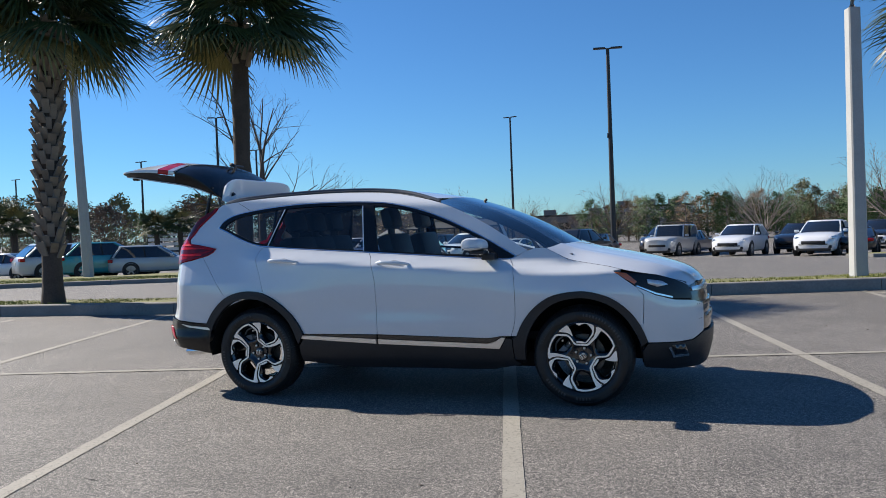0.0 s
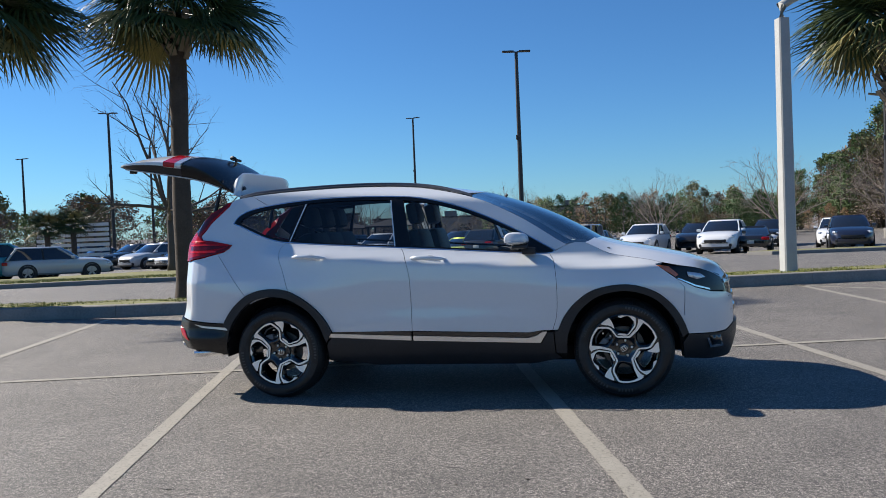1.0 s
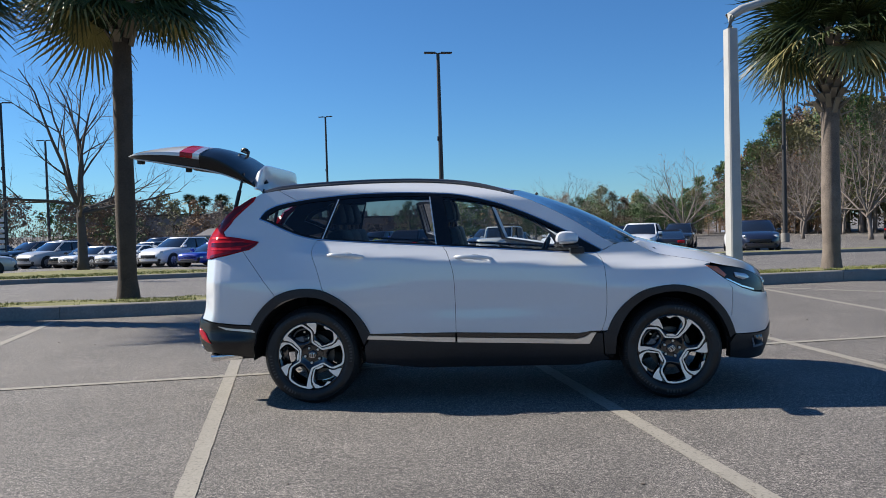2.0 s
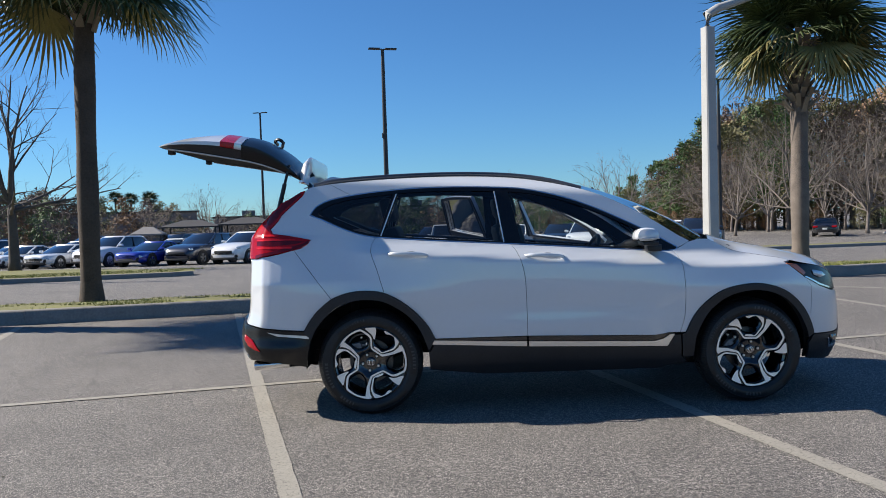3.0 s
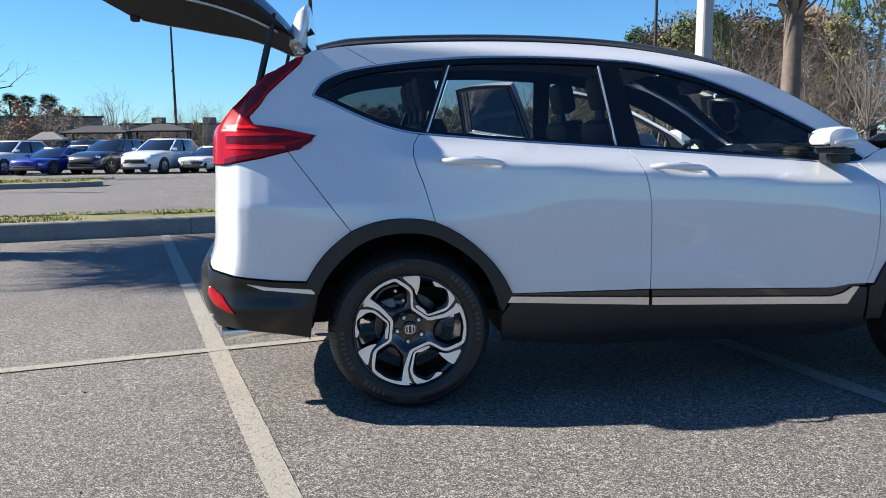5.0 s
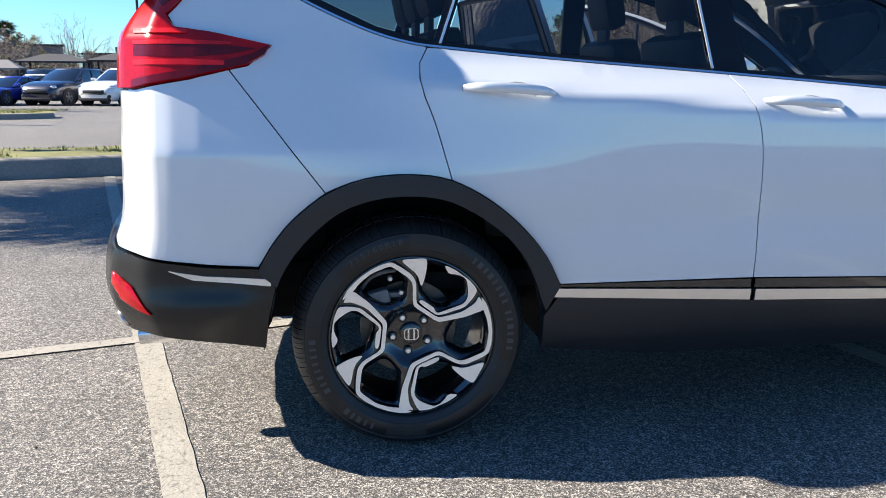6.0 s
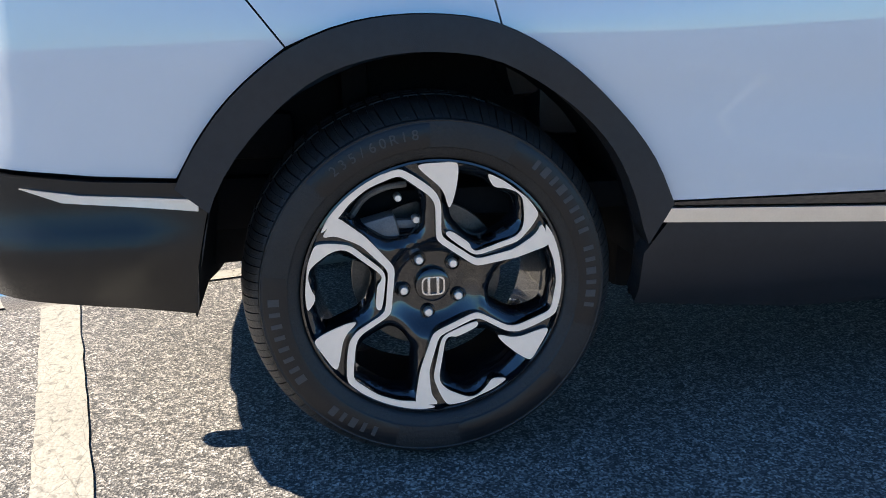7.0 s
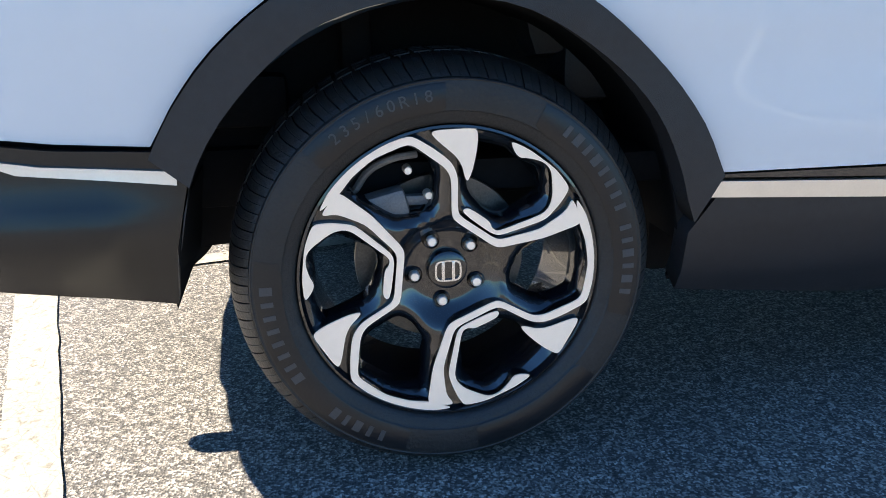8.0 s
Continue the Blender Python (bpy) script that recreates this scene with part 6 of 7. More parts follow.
# the row behind
for i, (k, c, x) in enumerate((("suv", BLACK, -42), ("sedan", NAVY, -38.5), ("suv", NAVY, -34), ("sedan", GREY, -29.5), ("suv", NAVY, -25.5), ("sedan", GREY, -22), ("suv", BLACK, -18.5), ("sedan", SILVER, -15), ("suv", NAVY, -8.0), ("sedan", BLUE, -3.8), ("suv", NAVY, 0.2), ("sedan", GREY, 3.5), ("suv", BLACK, 12.9))):
    stand(k, c, x, 47.5 - 0.15 * x + (i % 3) * 0.4, FACE + (180 if i % 2 else 0), {BLACK: "black", NAVY: "dark blue", GREY: "grey", SILVER: "silver", BLUE: "blue"}[c] + (" SUV" if k == "suv" else " saloon") + " in the second row of the lot")
# beside the left island
stand("wagon", SILVER, -19.5, 27.4, 40, "silver estate car seen from its rear quarter")
stand("suv", TEAL, -21.6, 27.0, 52, "teal small SUV beside the island")
stand("suv", SILVER, -24.0, 26.8, 60, "grey SUV with red tail lamps")
stand("sports", WHITE, -30.5, 23.4, 190, "white low sports saloon")
stand("sedan", GREY, -34.0, 22.0, 10, "grey saloon beside the island")
# right side
stand("sports", BLACK, 10.9, 38.4, FACE + 185, "black sports car seen from the rear")
stand("sedan", WHITE, 12.8, 45.5, FACE, "white car in the far lot")
stand("suv", NAVY, 14.6, 34.6, FACE + 5, "dark blue pickup-like SUV facing out")
stand("suv", WHITE, 15.6, 41.0, FACE, "white SUV half hidden in the far lot")
stand("sedan", BLACK, 33.0, 58.0, 60, "dark car far across the lot")
stand("suv", BLACK, 37.0, 52.5, 150, "dark SUV with red tail lamp across the lot")

# ---- trees, woods, buildings of the distance ----
M_BARK = mat("grey_bark", (0.16, 0.135, 0.115), 0.9, 0, 0.35, 4, bump=0.5, bump_scale=30)
M_TWIG = mat("bare_twigs", (0.18, 0.152, 0.13), 0.9, 0, 0.35, 3, rand=0.9)
M_GREEN = mat("evergreen_leaf", (0.058, 0.108, 0.028), 0.7, 0, 0.5, 0.5, island=1.0)
M_OLIVE = mat("olive_leaf", (0.15, 0.14, 0.06), 0.75, 0, 0.45, 0.5, island=1.0)
M_SCRUB = mat("winter_scrub", (0.125, 0.092, 0.072), 0.85, 0, 0.4, 0.5, island=1.0)
M_RUST = mat("rusty_leaf", (0.21, 0.125, 0.065), 0.75, 0, 0.45, 0.5, island=1.0)


def bare_mesh(seed, height, limbs, sweep, kids, width, trunk=0.22, flat=0, twig=0.0045):
    """A leafless tree, height metres tall: limbs rise from the trunk's top at up to sweep degrees from upright, and flat more reach out almost level."""
    rnd = random.Random(seed)
    bm = bmesh.new()

    def grow(p, d, ln, r, level):
        n = 6 if level == 0 else 4
        pts, rad, dirs = [Vector(p)], [r], [Vector(d)]
        dd = Vector(d)
        for k in range(n):
            dd = (dd + Vector((rnd.uniform(-1, 1), rnd.uniform(-1, 1), rnd.uniform(-0.5, 0.8))) * 0.19).normalized()
            pts.append(pts[-1] + dd * ln / n)
            rad.append(r * (1 - 0.80 * (k + 1) / n))
            dirs.append(dd)
        tube(bm, pts, rad, 6 if level == 0 else 4 if level == 1 else 3, cap=False)
        if level >= len(kids):
            return
        for k in range(kids[level]):
            f = 0.25 + 0.72 * (k + rnd.random()) / kids[level]
            q = min(n - 1, int(f * n))
            side = dirs[q].cross(Vector((rnd.uniform(-1, 1), rnd.uniform(-1, 1), rnd.uniform(-1, 1)))).normalized()
            nd = (dirs[q] + side * rnd.uniform(0.55, 1.15) + Vector((0, 0, 0.16))).normalized()
            grow(pts[q].lerp(pts[q + 1], f * n - q), nd, ln * rnd.uniform(0.36, 0.62) * (1.15 - 0.5 * f), max(twig, rad[q] * 0.55), level + 1)

    top = Vector((rnd.uniform(-0.04, 0.04) * height, 0, height * trunk))
    mid = top * 0.5 + Vector((rnd.uniform(-0.02, 0.02) * height, 0, 0))
    for k in range(limbs):
        a = k * 2.39996 + rnd.uniform(-0.3, 0.3)
        t = radians(sweep * (0.12 + 0.88 * ((k + 0.5) / limbs) ** 0.8))
        grow(top - Vector((0, 0, rnd.uniform(0, 0.05) * height)), (math.sin(t) * math.cos(a), math.sin(t) * math.sin(a), math.cos(t)), height * (1 - trunk) * rnd.uniform(0.85, 1.05), width * rnd.uniform(0.38, 0.55), 0)
    for k in range(flat):
        a = k * 2 * math.pi / flat + rnd.uniform(-0.4, 0.4)
        grow(top + Vector((0, 0, rnd.uniform(-0.04, 0.06) * height)), (math.cos(a), math.sin(a), rnd.uniform(0.0, 0.3)), height * rnd.uniform(0.42, 0.55), width * 0.42, 0)
    me = bpy.data.meshes.new("crown")
    bm.to_mesh(me)
    bm.free()
    co = np.empty(len(me.vertices) * 3)
    me.vertices.foreach_get("co", co)
    stem = bpy.data.meshes.new("trunk")
    bm = bmesh.new()
    tube(bm, [(0, 0, -0.1), (0, 0, 0.04 * height), mid, top * 0.85 + mid * 0.15, top + Vector((0, 0, 0.03 * height))], [width * 1.35, width, width * 0.86, width * 0.74, width * 0.3], 10)
    bm.to_mesh(stem)
    bm.free()
    for m in (me, stem):
        m.transform(Matrix.Scale(height / co[2::3].max(), 4))
        m.shade_smooth()
    return stem, me


def bare_tree(mesh_, x, y, z, s, turn, label, mat_=None):
    ob = thing("bare_tree", Matrix.Translation((x, y, z)) @ Matrix.Rotation(turn, 4, "Z") @ Matrix.Scale(s, 4), label, "tree", "bare winter trees")
    part("trunk", mesh_[0], mat_ or M_TWIG, ob)
    part("crown", mesh_[1], mat_ or M_TWIG, ob)
    return ob


BARE = [bare_mesh(11, 10.6, 5, 30, (5, 4, 3), 0.27, 0.30, 5), bare_mesh(12, 7.0, 12, 72, (6, 4, 2), 0.15, 0.16, twig=0.011), bare_mesh(13, 9.0, 8, 44, (5, 4, 2), 0.13, 0.20), bare_mesh(14, 12.6, 9, 50, (7, 5, 4), 0.19, 0.20, 3)]
# the island tree has a darker bark colour than the other bare trees
bare_tree(BARE[0], -17.4, 29.2, gz(29.2) + 0.12, 1.0, 1.2, "bare dark winter tree on the grass island", mat("dark_wet_bark", (0.085, 0.07, 0.06), 0.9, 0, 0.3, 3))
for x, y, s, turn in ((29.5, 55.5, 1.0, 0.4), (27.0, 62.0, 0.80, 2.0), (36.5, 58.5, 0.95, 3.9), (42.0, 56.5, 1.0, 5.0)):
    bare_tree(BARE[3], x, y, gz(y), s, turn, "tall bare grey tree at the edge of the lot")


def crown_mesh(seed, height, width, n, leaf, base=0.25, shape="round"):
    """Many small leaves in clumps, with gaps and a ragged outline."""
    rnd = random.Random(seed)
    V, F = [], []
    clumps = []
    for i in range(60):
        f = rnd.random()
        if shape == "pine":
            rr = width * (1.05 - 0.8 * f) * rnd.uniform(0.3, 1.0)
        else:
            rr = width * math.sin(math.pi * (0.18 + 0.80 * f)) * rnd.uniform(0.25, 1.0)
        a = rnd.uniform(0, 6.283)
        clumps.append((rr * math.cos(a), rr * math.sin(a), height * (base + (1 - base) * f), rnd.uniform(0.2, 0.42) * width * (1 - 0.4 * f)))
    for i in range(n):
        cx, cy, cz, cr = clumps[rnd.randrange(len(clumps))]
        d = Vector((rnd.gauss(0, 1), rnd.gauss(0, 1), rnd.gauss(0, 0.7)))
        d = d.normalized() * cr * rnd.random() ** 0.45
        c = Vector((cx, cy, cz)) + d
        a = Vector((rnd.gauss(0, 1), rnd.gauss(0, 1), rnd.gauss(0, 1))).normalized()
        b = a.orthogonal().normalized()
        s = leaf * rnd.uniform(0.5, 1.3)
        k = len(V)
        V += [tuple(c + a * s), tuple(c + b * s * 0.4), tuple(c - a * s), tuple(c - b * s * 0.4)]
        F.append((k, k + 1, k + 2, k + 3))
    me = bpy.data.meshes.new("crown")
    me.from_pydata(V, [], F)
    me.update()
    return me


def trunk_mesh(h, r):
    bm = bmesh.new()
    tube(bm, [(0, 0, -0.2), (0.05, 0, h * 0.4), (0, 0.08, h)], [r, r * 0.75, r * 0.2], 7)
    for k in range(5):
        a = k * 2.4
        z = h * (0.35 + 0.1 * k)
        tube(bm, [(0, 0, z), (math.cos(a) * h * 0.12, math.sin(a) * h * 0.12, z + h * 0.08)], [r * 0.4, r * 0.1], 5, cap=False)
    me = bpy.data.meshes.new("trunk")
    bm.to_mesh(me)
    bm.free()
    return me


CROWNS = []
for i, (m_, sh, h, w, n, lf) in enumerate(((M_GREEN, "pine", 10, 2.6, 3200, 0.15), (M_OLIVE, "round", 7, 2.6, 2800, 0.126), (M_RUST, "round", 6, 2.4, 2600, 0.108), (M_GREEN, "round", 6, 2.8, 3000, 0.126), (M_OLIVE, "pine", 9, 2.4, 2800, 0.137), (M_SCRUB, "round", 6, 2.9, 2800, 0.10))):
    me = crown_mesh(40 + i, h, w, n, lf, 0.12 if sh == "round" else 0.22, sh)
    me.materials.append(m_)
    t = trunk_mesh(h * 0.9, 0.16)
    t.materials.append(M_BARK)
    CROWNS.append((me, t, ("dark green pine", "olive-leaved oak", "rust-leaved tree", "green evergreen oak", "olive pine", "brown-grey leafless thicket tree")[i]))


def leafy(kind, x, y, s, turn, group):
    me, t, lab = CROWNS[kind]
    ob = thing("tree", Matrix.Translation((x, y, gz(y))) @ Matrix.Rotation(turn, 4, "Z") @ Matrix.Scale(s, 4), lab + " in the distance", "tree", group)
    part("trunk", t, None, ob)
    part("crown", me, None, ob)


rnd = random.Random(5)
WOOD = [(13, 128), (18, 108), (25, 92), (33, 80), (42, 72), (54, 67), (70, 64), (95, 64)]


def roof_line(x, y):
    """The height to which the woods reach at a place: low at their far end, rising towards the near one."""
    return math.hypot(x, y + 5) * float(np.interp(x / (y + 5), [0.20, 0.235, 0.27, 0.31, 0.355, 0.39, 0.5], [0.045, 0.050, 0.074, 0.100, 0.132, 0.155, 0.165]))


def along(f):
    k = int(f)
    return WOOD[k][0] + (WOOD[k + 1][0] - WOOD[k][0]) * (f - k), WOOD[k][1] + (WOOD[k + 1][1] - WOOD[k][1]) * (f - k)


for i in range(132):
    f = rnd.random() * 5.3
    x, y = along(f)
    x, y = x + rnd.uniform(-2, 2), y + rnd.uniform(0, 22)
    tall = 0.36 + 1.05 * min(1, max(0, f - 1.75) / 1.75)
    kind = rnd.choice((0, 0, 0, 3, 3, 0, 4)) if f < 2.5 else rnd.choice((5, 5, 2, 4, 0, 1, 0))
    if kind in (1, 2, 3, 5):
        tall *= 1.35
    size = tall * rnd.uniform(0.8, 1.12) * (1 + 0.32 * min(1, max(0, f - 2.7)))
    most = roof_line(x, y) / (10, 7, 6, 6, 9, 6)[kind] * rnd.uniform(0.8, 1.0)
    leafy(kind, x, y, min(size, most), rnd.uniform(0, 6.28), "woods beyond the lot")
for i in range(26):
    f = 1.3 + rnd.random() * 4.9
    x, y = along(f)
    x, y = x + rnd.uniform(-2, 2), y - rnd.uniform(-1, 7)
    bare_tree(BARE[1 + i % 2], x, y, gz(y), min(rnd.uniform(0.6, 0.85) + 0.55 * min(1, max(0, f - 1.5) / 1.5), roof_line(x, y) / (7, 9)[i % 2]), rnd.uniform(0, 6.28), "bare winter tree before the woods")
for i in range(32):
    f = 1.0 + rnd.random() * 5.5
    x, y = along(f)
    leafy(rnd.choice((1, 2, 2, 3, 5)), x + rnd.uniform(-2, 2), y - rnd.uniform(0, 5), rnd.uniform(0.28, 0.5), rnd.uniform(0, 6.28), "scrub at the wood's edge")
for x, y, s in ((-23.5, 83, 1.03), (-5.3, 80, 1.0), (8.7, 71, 0.98), (19.6, 72, 1.25), (-14, 78, 0.8)):
    bare_tree(BARE[1], x, y, gz(y), s, x, "bare fan-shaped winter tree across the lot")
for i in range(26):
    x = -8 + 31 * i / 25 + rnd.uniform(-0.5, 0.5)
    leafy(rnd.choice((3, 3, 1, 2, 3)), x, 82 + rnd.uniform(-2.5, 3), rnd.uniform(0.66, 0.86), rnd.uniform(0, 6.28), "evergreen hedge across the lot")
VF, FF, MF = [], [], []
for i in range(160):
    a = radians(rnd.uniform(-58, 12))
    d = rnd.uniform(100, 150)
    me = CROWNS[rnd.choice((5, 5, 5, 2, 1, 5, 3))][0]
    m_ = Matrix.Translation((d * math.sin(a), d * math.cos(a), gz(d))) @ Matrix.Rotation(rnd.uniform(0, 6.28), 4, "Z") @ Matrix.Scale(rnd.uniform(0.65, 1.0) * d / 125 * (1 + 0.45 * min(1, max(0, -math.degrees(a) - 16) / 12)) * (0.7 if -0.31 < a < 0.03 else 1.0), 4)
    co = np.empty(len(me.vertices) * 3)
    me.vertices.foreach_get("co", co)
    co = co.reshape(-1, 3) @ np.array(m_.to_3x3()).T + np.array(m_.translation)
    k = sum(len(v) for v in VF)
    co = co.reshape(-1, 4, 3)[::3]
    co = (co.mean(1, keepdims=True) + (co - co.mean(1, keepdims=True)) * 1.8).reshape(-1, 3)
    VF.append(co)
    FF.append(np.arange(len(co)).reshape(-1, 4) + k)
    MF.append((me.materials[0], len(co) // 4))
far = bpy.data.meshes.new("far_woods")
far.from_pydata(np.concatenate(VF).tolist(), [], np.concatenate(FF).tolist())
mats = list({id(m_): m_ for m_, n_ in MF}.values())
for m_ in mats:
    far.materials.append(m_)
far.polygons.foreach_set("material_index", np.concatenate([np.full(n_, mats.index(m_)) for m_, n_ in MF]).astype(np.int32))
far.update()
tagged(part("far_woods", far, None, None), "far line of brown and olive winter woods", "woods", kind="stuff")
for i in range(17):
    a = radians(-55 + 4.0 * i + rnd.uniform(-1.5, 1.5))
    d = rnd.uniform(72, 96)
    bare_tree(BARE[1 + i % 2], d * math.sin(a), d * math.cos(a), gz(d), rnd.uniform(0.5, 0.75), rnd.uniform(0, 6.28), "bare winter tree at the edge of the lot")


# ---- buildings and structures of the distance ----
M_WALLGREY = mat("grey_wall", (0.20, 0.19, 0.185), 0.85, 0, 0.15, 0.3)
M_WALLWHITE = mat("pale_wall", (0.50, 0.49, 0.46), 0.8, 0, 0.12, 0.3)
M_ROOFDARK = mat("dark_roof", (0.04, 0.038, 0.038), 0.8, 0, 0.2, 0.5)
M_WINDOW = mat("far_window", (0.02, 0.025, 0.03), 0.1, 0, 0.1, 1, coat=1.0)
M_SLAT = mat("white_slat", (0.82, 0.80, 0.76), 0.7, 0, 0.12, 1)


def facade(x0, y0, x1, y1, h, depth, wall, label, windows=6):
    """A low flat building whose front runs from x0, y0 to x1, y1."""
    d = Vector((x1 - x0, y1 - y0, 0))
    ang = math.atan2(d.y, d.x)
    z = gz(y0)
    root = thing("building", Matrix.Translation((x0, y0, z)) @ Matrix.Rotation(ang, 4, "Z"), label, "building")
    L = d.length
    part("wall", bm_box(L / 2, depth / 2, h / 2, L, depth, h, 0.0), wall, root)
    part("roof", bm_box(L / 2, depth / 2, h + 0.15, L + 0.6, depth + 0.6, 0.3, 0.05), M_ROOFDARK, root)
    for k in range(windows):
        cx = L * (k + 0.5) / windows
        win = part("window", bm_box(cx, -0.03, h * 0.52, L / windows * 0.55, 0.10, h * 0.36, 0.0), M_WINDOW, root)
        part("sill", bm_box(cx, -0.08, h * 0.31, L / windows * 0.6, 0.14, 0.10, 0.0), M_WALLWHITE, win)
    for k in range(3):
        part("roof_unit", bm_box(L * (0.2 + 0.3 * k), depth / 2, h + 0.8, 2.2, 1.8, 1.0, 0.05), M_WALLGREY, root)
    return root


facade(-62.0, 112.0, -36.5, 124.0, 4.6, 18, M_WALLGREY, "long low grey building beyond the lot", 5)
facade(-34.0, 125.0, -8.0, 130.0, 3.5, 14, M_WALLGREY, "dark low building beyond the lot", 6)
facade(-12.5, 132.5, 2.0, 133.0, 4.6, 12, M_WALLWHITE, "pale flat-roofed building with dark windows", 6)


def slat_fence(x0, y0, x1, y1, h):
    d = Vector((x1 - x0, y1 - y0, 0))
    root = thing("slat_fence", Matrix.Translation((x0, y0, gz(y0))) @ Matrix.Rotation(math.atan2(d.y, d.x), 4, "Z"), "white horizontal slat screen with dark posts", "fence")
    L = d.length
    for k in range(9):
        part("slat", bm_box(L / 2, 0, 0.25 + k * (h - 0.3) / 8, L, 0.04, (h - 0.3) / 8 * 0.62), M_SLAT, root)
    for k in range(6):
        part("post", bm_box(L * k / 5, 0.06, h / 2, 0.14, 0.10, h + 0.2), M_STEEL, root)
    return root


def shade_roof(x, y, w, d, h, ang, label, peak=1.0, cover=None):
    root = thing("shade_roof", Matrix.Translation((x, y, gz(y))) @ Matrix.Rotation(radians(ang), 4, "Z"), label, "shelter")
    bm = bmesh.new()
    base = [bm.verts.new(p) for p in ((-w / 2, -d / 2, h), (w / 2, -d / 2, h), (w / 2, d / 2, h), (-w / 2, d / 2, h))]
    lip = [bm.verts.new((v.co.x, v.co.y, h - 0.1)) for v in base]
    top = [bm.verts.new((-w * 0.15, 0, h + peak)), bm.verts.new((w * 0.15, 0, h + peak))]
    bm.faces.new((base[0], base[1], top[1], top[0]))
    bm.faces.new((base[1], base[2], top[1]))
    bm.faces.new((base[2], base[3], top[0], top[1]))
    bm.faces.new((base[3], base[0], top[0]))
    for k in range(4):
        bm.faces.new((base[k], lip[k], lip[(k + 1) % 4], base[(k + 1) % 4]))
    part("roof", bm, cover or M_ROOFDARK, root, smooth=False)
    for sx in (-1, 1):
        for sy in (-1, 1):
            part("post", bm_box(sx * w * 0.44, sy * d * 0.42, h / 2, 0.14, 0.14, h, 0.02), M_STEEL, root)
    return root


def small_palm(x, y, h, seed, size=1.0):
    rnd = random.Random(seed)
    root = thing("small_palm", Matrix.Translation((x, y, gz(y))), "young palm at the far edge of the lot", "palm tree", "far palms")
    bm = bmesh.new()
    tube(bm, [(0, 0, -0.1), (0.05, 0, h * 0.5), (0, 0, h)], [0.22, 0.19, 0.2], 9)
    part("trunk", bm, M_TRUNK, root)
    for i in range(20):
        ob = new("fan_leaf", FANS[i % 6])
        ob.parent = root
        ob.matrix_basis = Matrix.Translation((0, 0, h)) @ Matrix.Rotation(i * 2.39996, 4, "Z") @ Matrix.Rotation(-radians(75 - 105 * i / 20), 4, "Y") @ Matrix.Scale(0.8 * size, 4)
    return root


slat_fence(-38.2, 46.6, -33.0, 47.8, 3.3)
shade_roof(-40.5, 35.5, 7.0, 5.0, 2.6, 45, "dark pitched shelter roof on posts", 1.1)
shade_roof(-18.1, 58.0, 4.4, 5.0, 2.2, 10, "dark shade canopy over parked cars", 0.5)
shade_roof(-13.7, 58.6, 4.4, 5.0, 2.3, 8, "dark shade canopy over parked cars", 0.5)
shade_roof(-19.5, 52.0, 2.2, 2.2, 1.75, 10, "small kiosk with a grey hipped roof", 0.5, M_WALLGREY)
for i, (x, y, h, s) in enumerate(((-33.6, 29.4, 2.9, 1.0), (-35.5, 44.2, 3.0, 1.0), (-34.0, 45.0, 3.2, 1.0), (-36.0, 36.0, 3.2, 1.0), (-53.7, 134.9, 7.6, 1.0), (-51.2, 135.4, 7.3, 1.0), (-48.2, 136.2, 7.4, 1.1))):
    small_palm(x, y, h, 70 + i, s)

# low concrete wheel stops and a sign post across the lot
for i in range(7):
    ob = thing("wheel_stop", Matrix.Translation((38 + i * 2.9, 57.5 + i * 0.8, gz(57) + 0.07)) @ Matrix.Rotation(radians(15), 4, "Z"), "pale concrete wheel stop at the far edge", "wheel stop", "far wheel stops")
    part("block", bm_box(0, 0, 0, 1.8, 0.2, 0.14, 0.03), M_POST, ob)

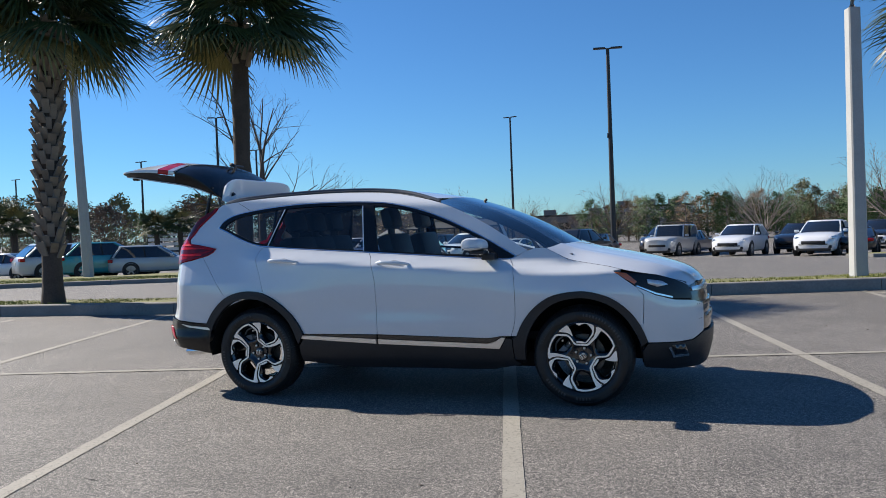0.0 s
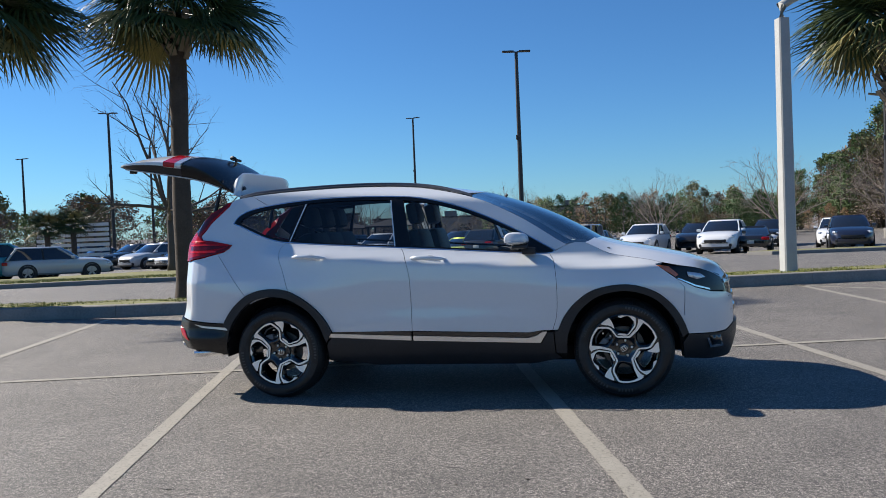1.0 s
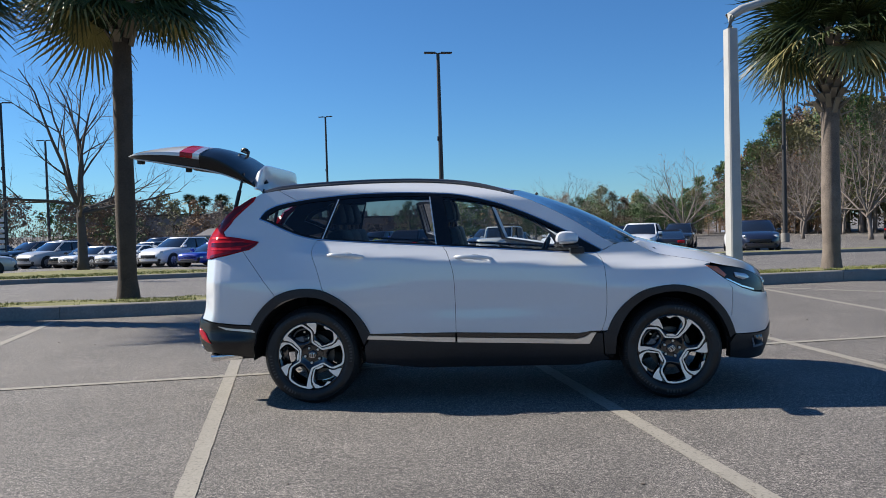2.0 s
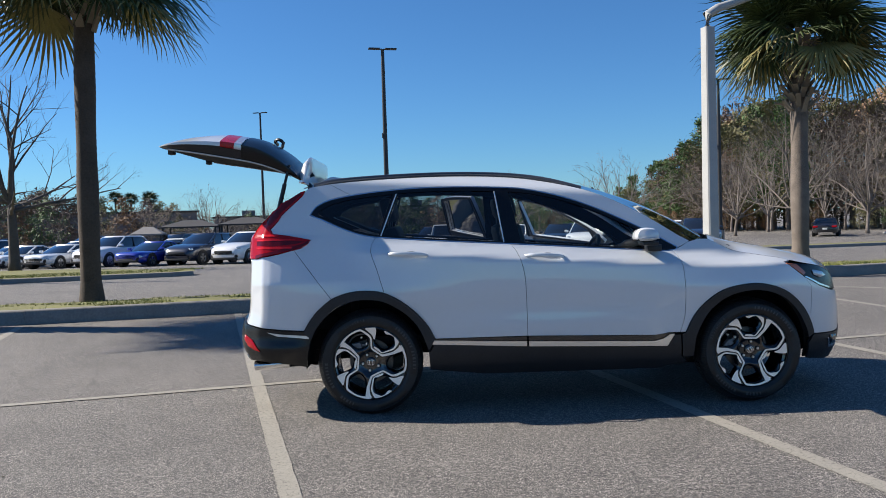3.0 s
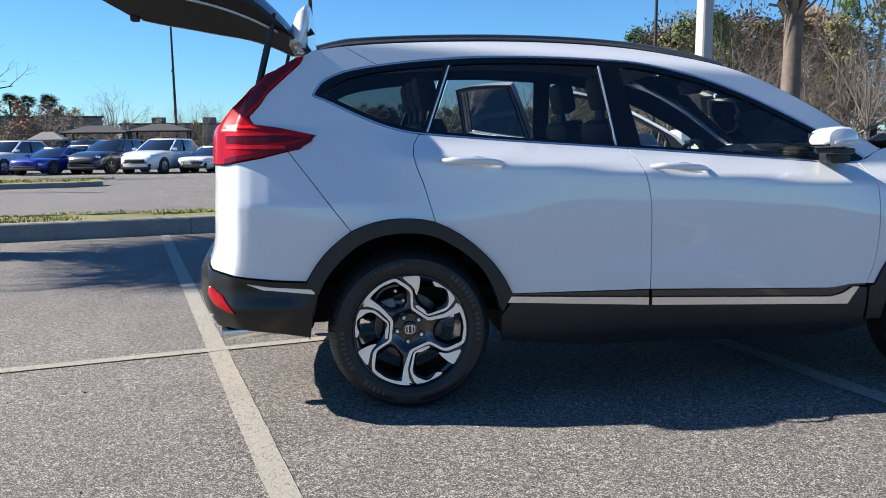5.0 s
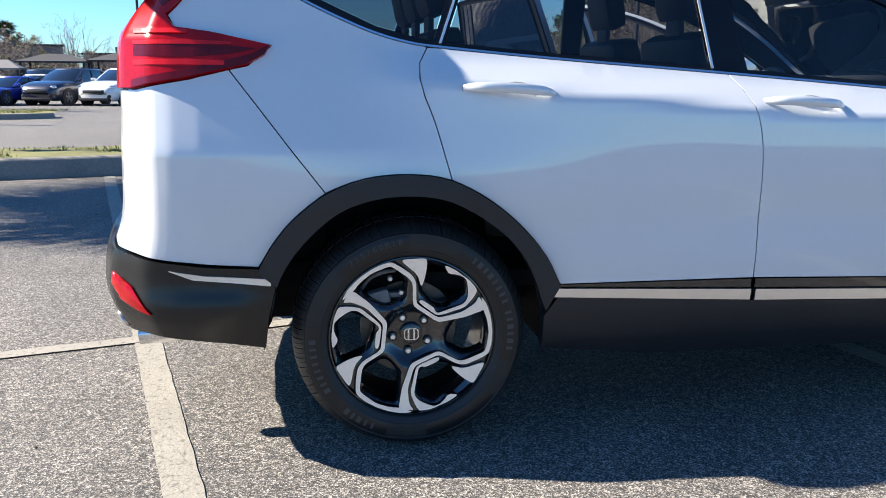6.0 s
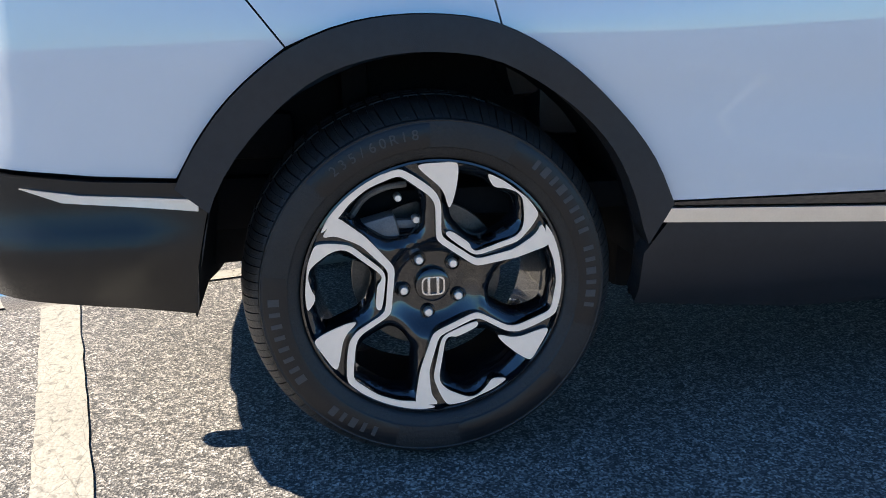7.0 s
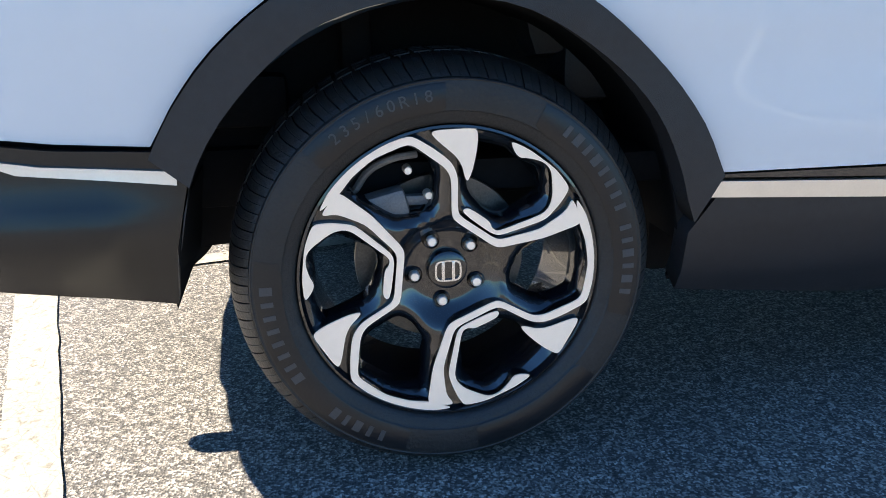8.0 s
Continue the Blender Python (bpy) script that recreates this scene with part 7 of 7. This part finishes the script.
# ---- grass tufts along the verge ----
rnd = random.Random(9)
V, F = [], []
for i in range(16000):
    if i < 9000:
        x = rnd.uniform(-12.5, 11)
        d = 0.22 + 2.5 * rnd.random() ** 1.6
        if noise.noise(Vector((x * 0.8, d * 0.9, 3))) < -0.12:
            continue
        c = Vector((x, kerb_y(x), 0)) + off * d
        z0, h = 0.205 - 0.15 * max(0, d - 0.15) / 2.8, rnd.uniform(0.02, 0.055)
    else:
        f = rnd.random()
        x = -26 + 18.4 * f
        y = float(np.interp(x, [p[0] for p in ISL], [p[1] for p in ISL]))
        c = Vector((x, y + rnd.uniform(0.3, 3.4), 0))
        z0, h = gz(c.y) + 0.16, rnd.uniform(0.03, 0.07)
    for j in range(2):
        a = rnd.uniform(0, 6.283)
        w = Vector((math.cos(a), math.sin(a), 0)) * 0.012
        tip = c + Vector((rnd.uniform(-0.04, 0.04), rnd.uniform(-0.04, 0.04), z0 + h))
        k = len(V)
        V += [tuple(c + w + Vector((0, 0, z0 - 0.02))), tuple(c - w + Vector((0, 0, z0 - 0.02))), tuple(tip)]
        F.append((k, k + 1, k + 2))
me = bpy.data.meshes.new("grass")
me.from_pydata(V, [], F)
me.update()
tagged(part("grass", me, M_BLADE, None), "short tufts of yellow-green winter grass", "grass", kind="stuff")

# ---- specks, leaf litter and short cracks on the asphalt ----
M_CRACK = mat("crack_dirt", (0.035, 0.033, 0.03), 0.95, 0, 0.3, 20)
bm = bmesh.new()
for i in range(30):
    x, y = rnd.uniform(-3.5, 5.0), rnd.uniform(-4.4, -1.5)
    a = rnd.uniform(-0.5, 0.5)
    rows = []
    n = rnd.randrange(4, 8)
    L = rnd.uniform(0.05, 0.16)
    for k in range(n):
        f = k / (n - 1)
        w = 0.004 * math.sin(math.pi * f) * rnd.uniform(0.5, 1.2) + 0.0006
        px, py = x + (f - 0.5) * L * math.cos(a) + rnd.uniform(-0.006, 0.006), y + (f - 0.5) * L * math.sin(a) + rnd.uniform(-0.006, 0.006)
        rows.append([(px, py + w, 0.003), (px, py - w, 0.003)])
    loft(bm, rows)
tagged(part("crack", bm, M_CRACK, None, smooth=False), "short dark cracks in the asphalt", "crack", kind="stuff")
bm = bmesh.new()
for i in range(160):
    x, y = rnd.uniform(-4.5, 5.5), rnd.uniform(-4.5, 5.5)
    r = rnd.uniform(0.003, 0.008)
    m = Matrix.Translation((x, y, r * 0.5)) @ Matrix.Rotation(rnd.uniform(0, 6), 4, "Z") @ Matrix.Diagonal((r * rnd.uniform(0.8, 2.2), r, r * 0.6, 1))
    bmesh.ops.create_icosphere(bm, subdivisions=1, radius=1, matrix=m)
tagged(part("litter", bm, mat("leaf_litter", (0.10, 0.085, 0.065), 0.9, 0, 0.4, 30, island=0.8), None), "scattered specks of leaf litter and grit", "litter", kind="stuff")
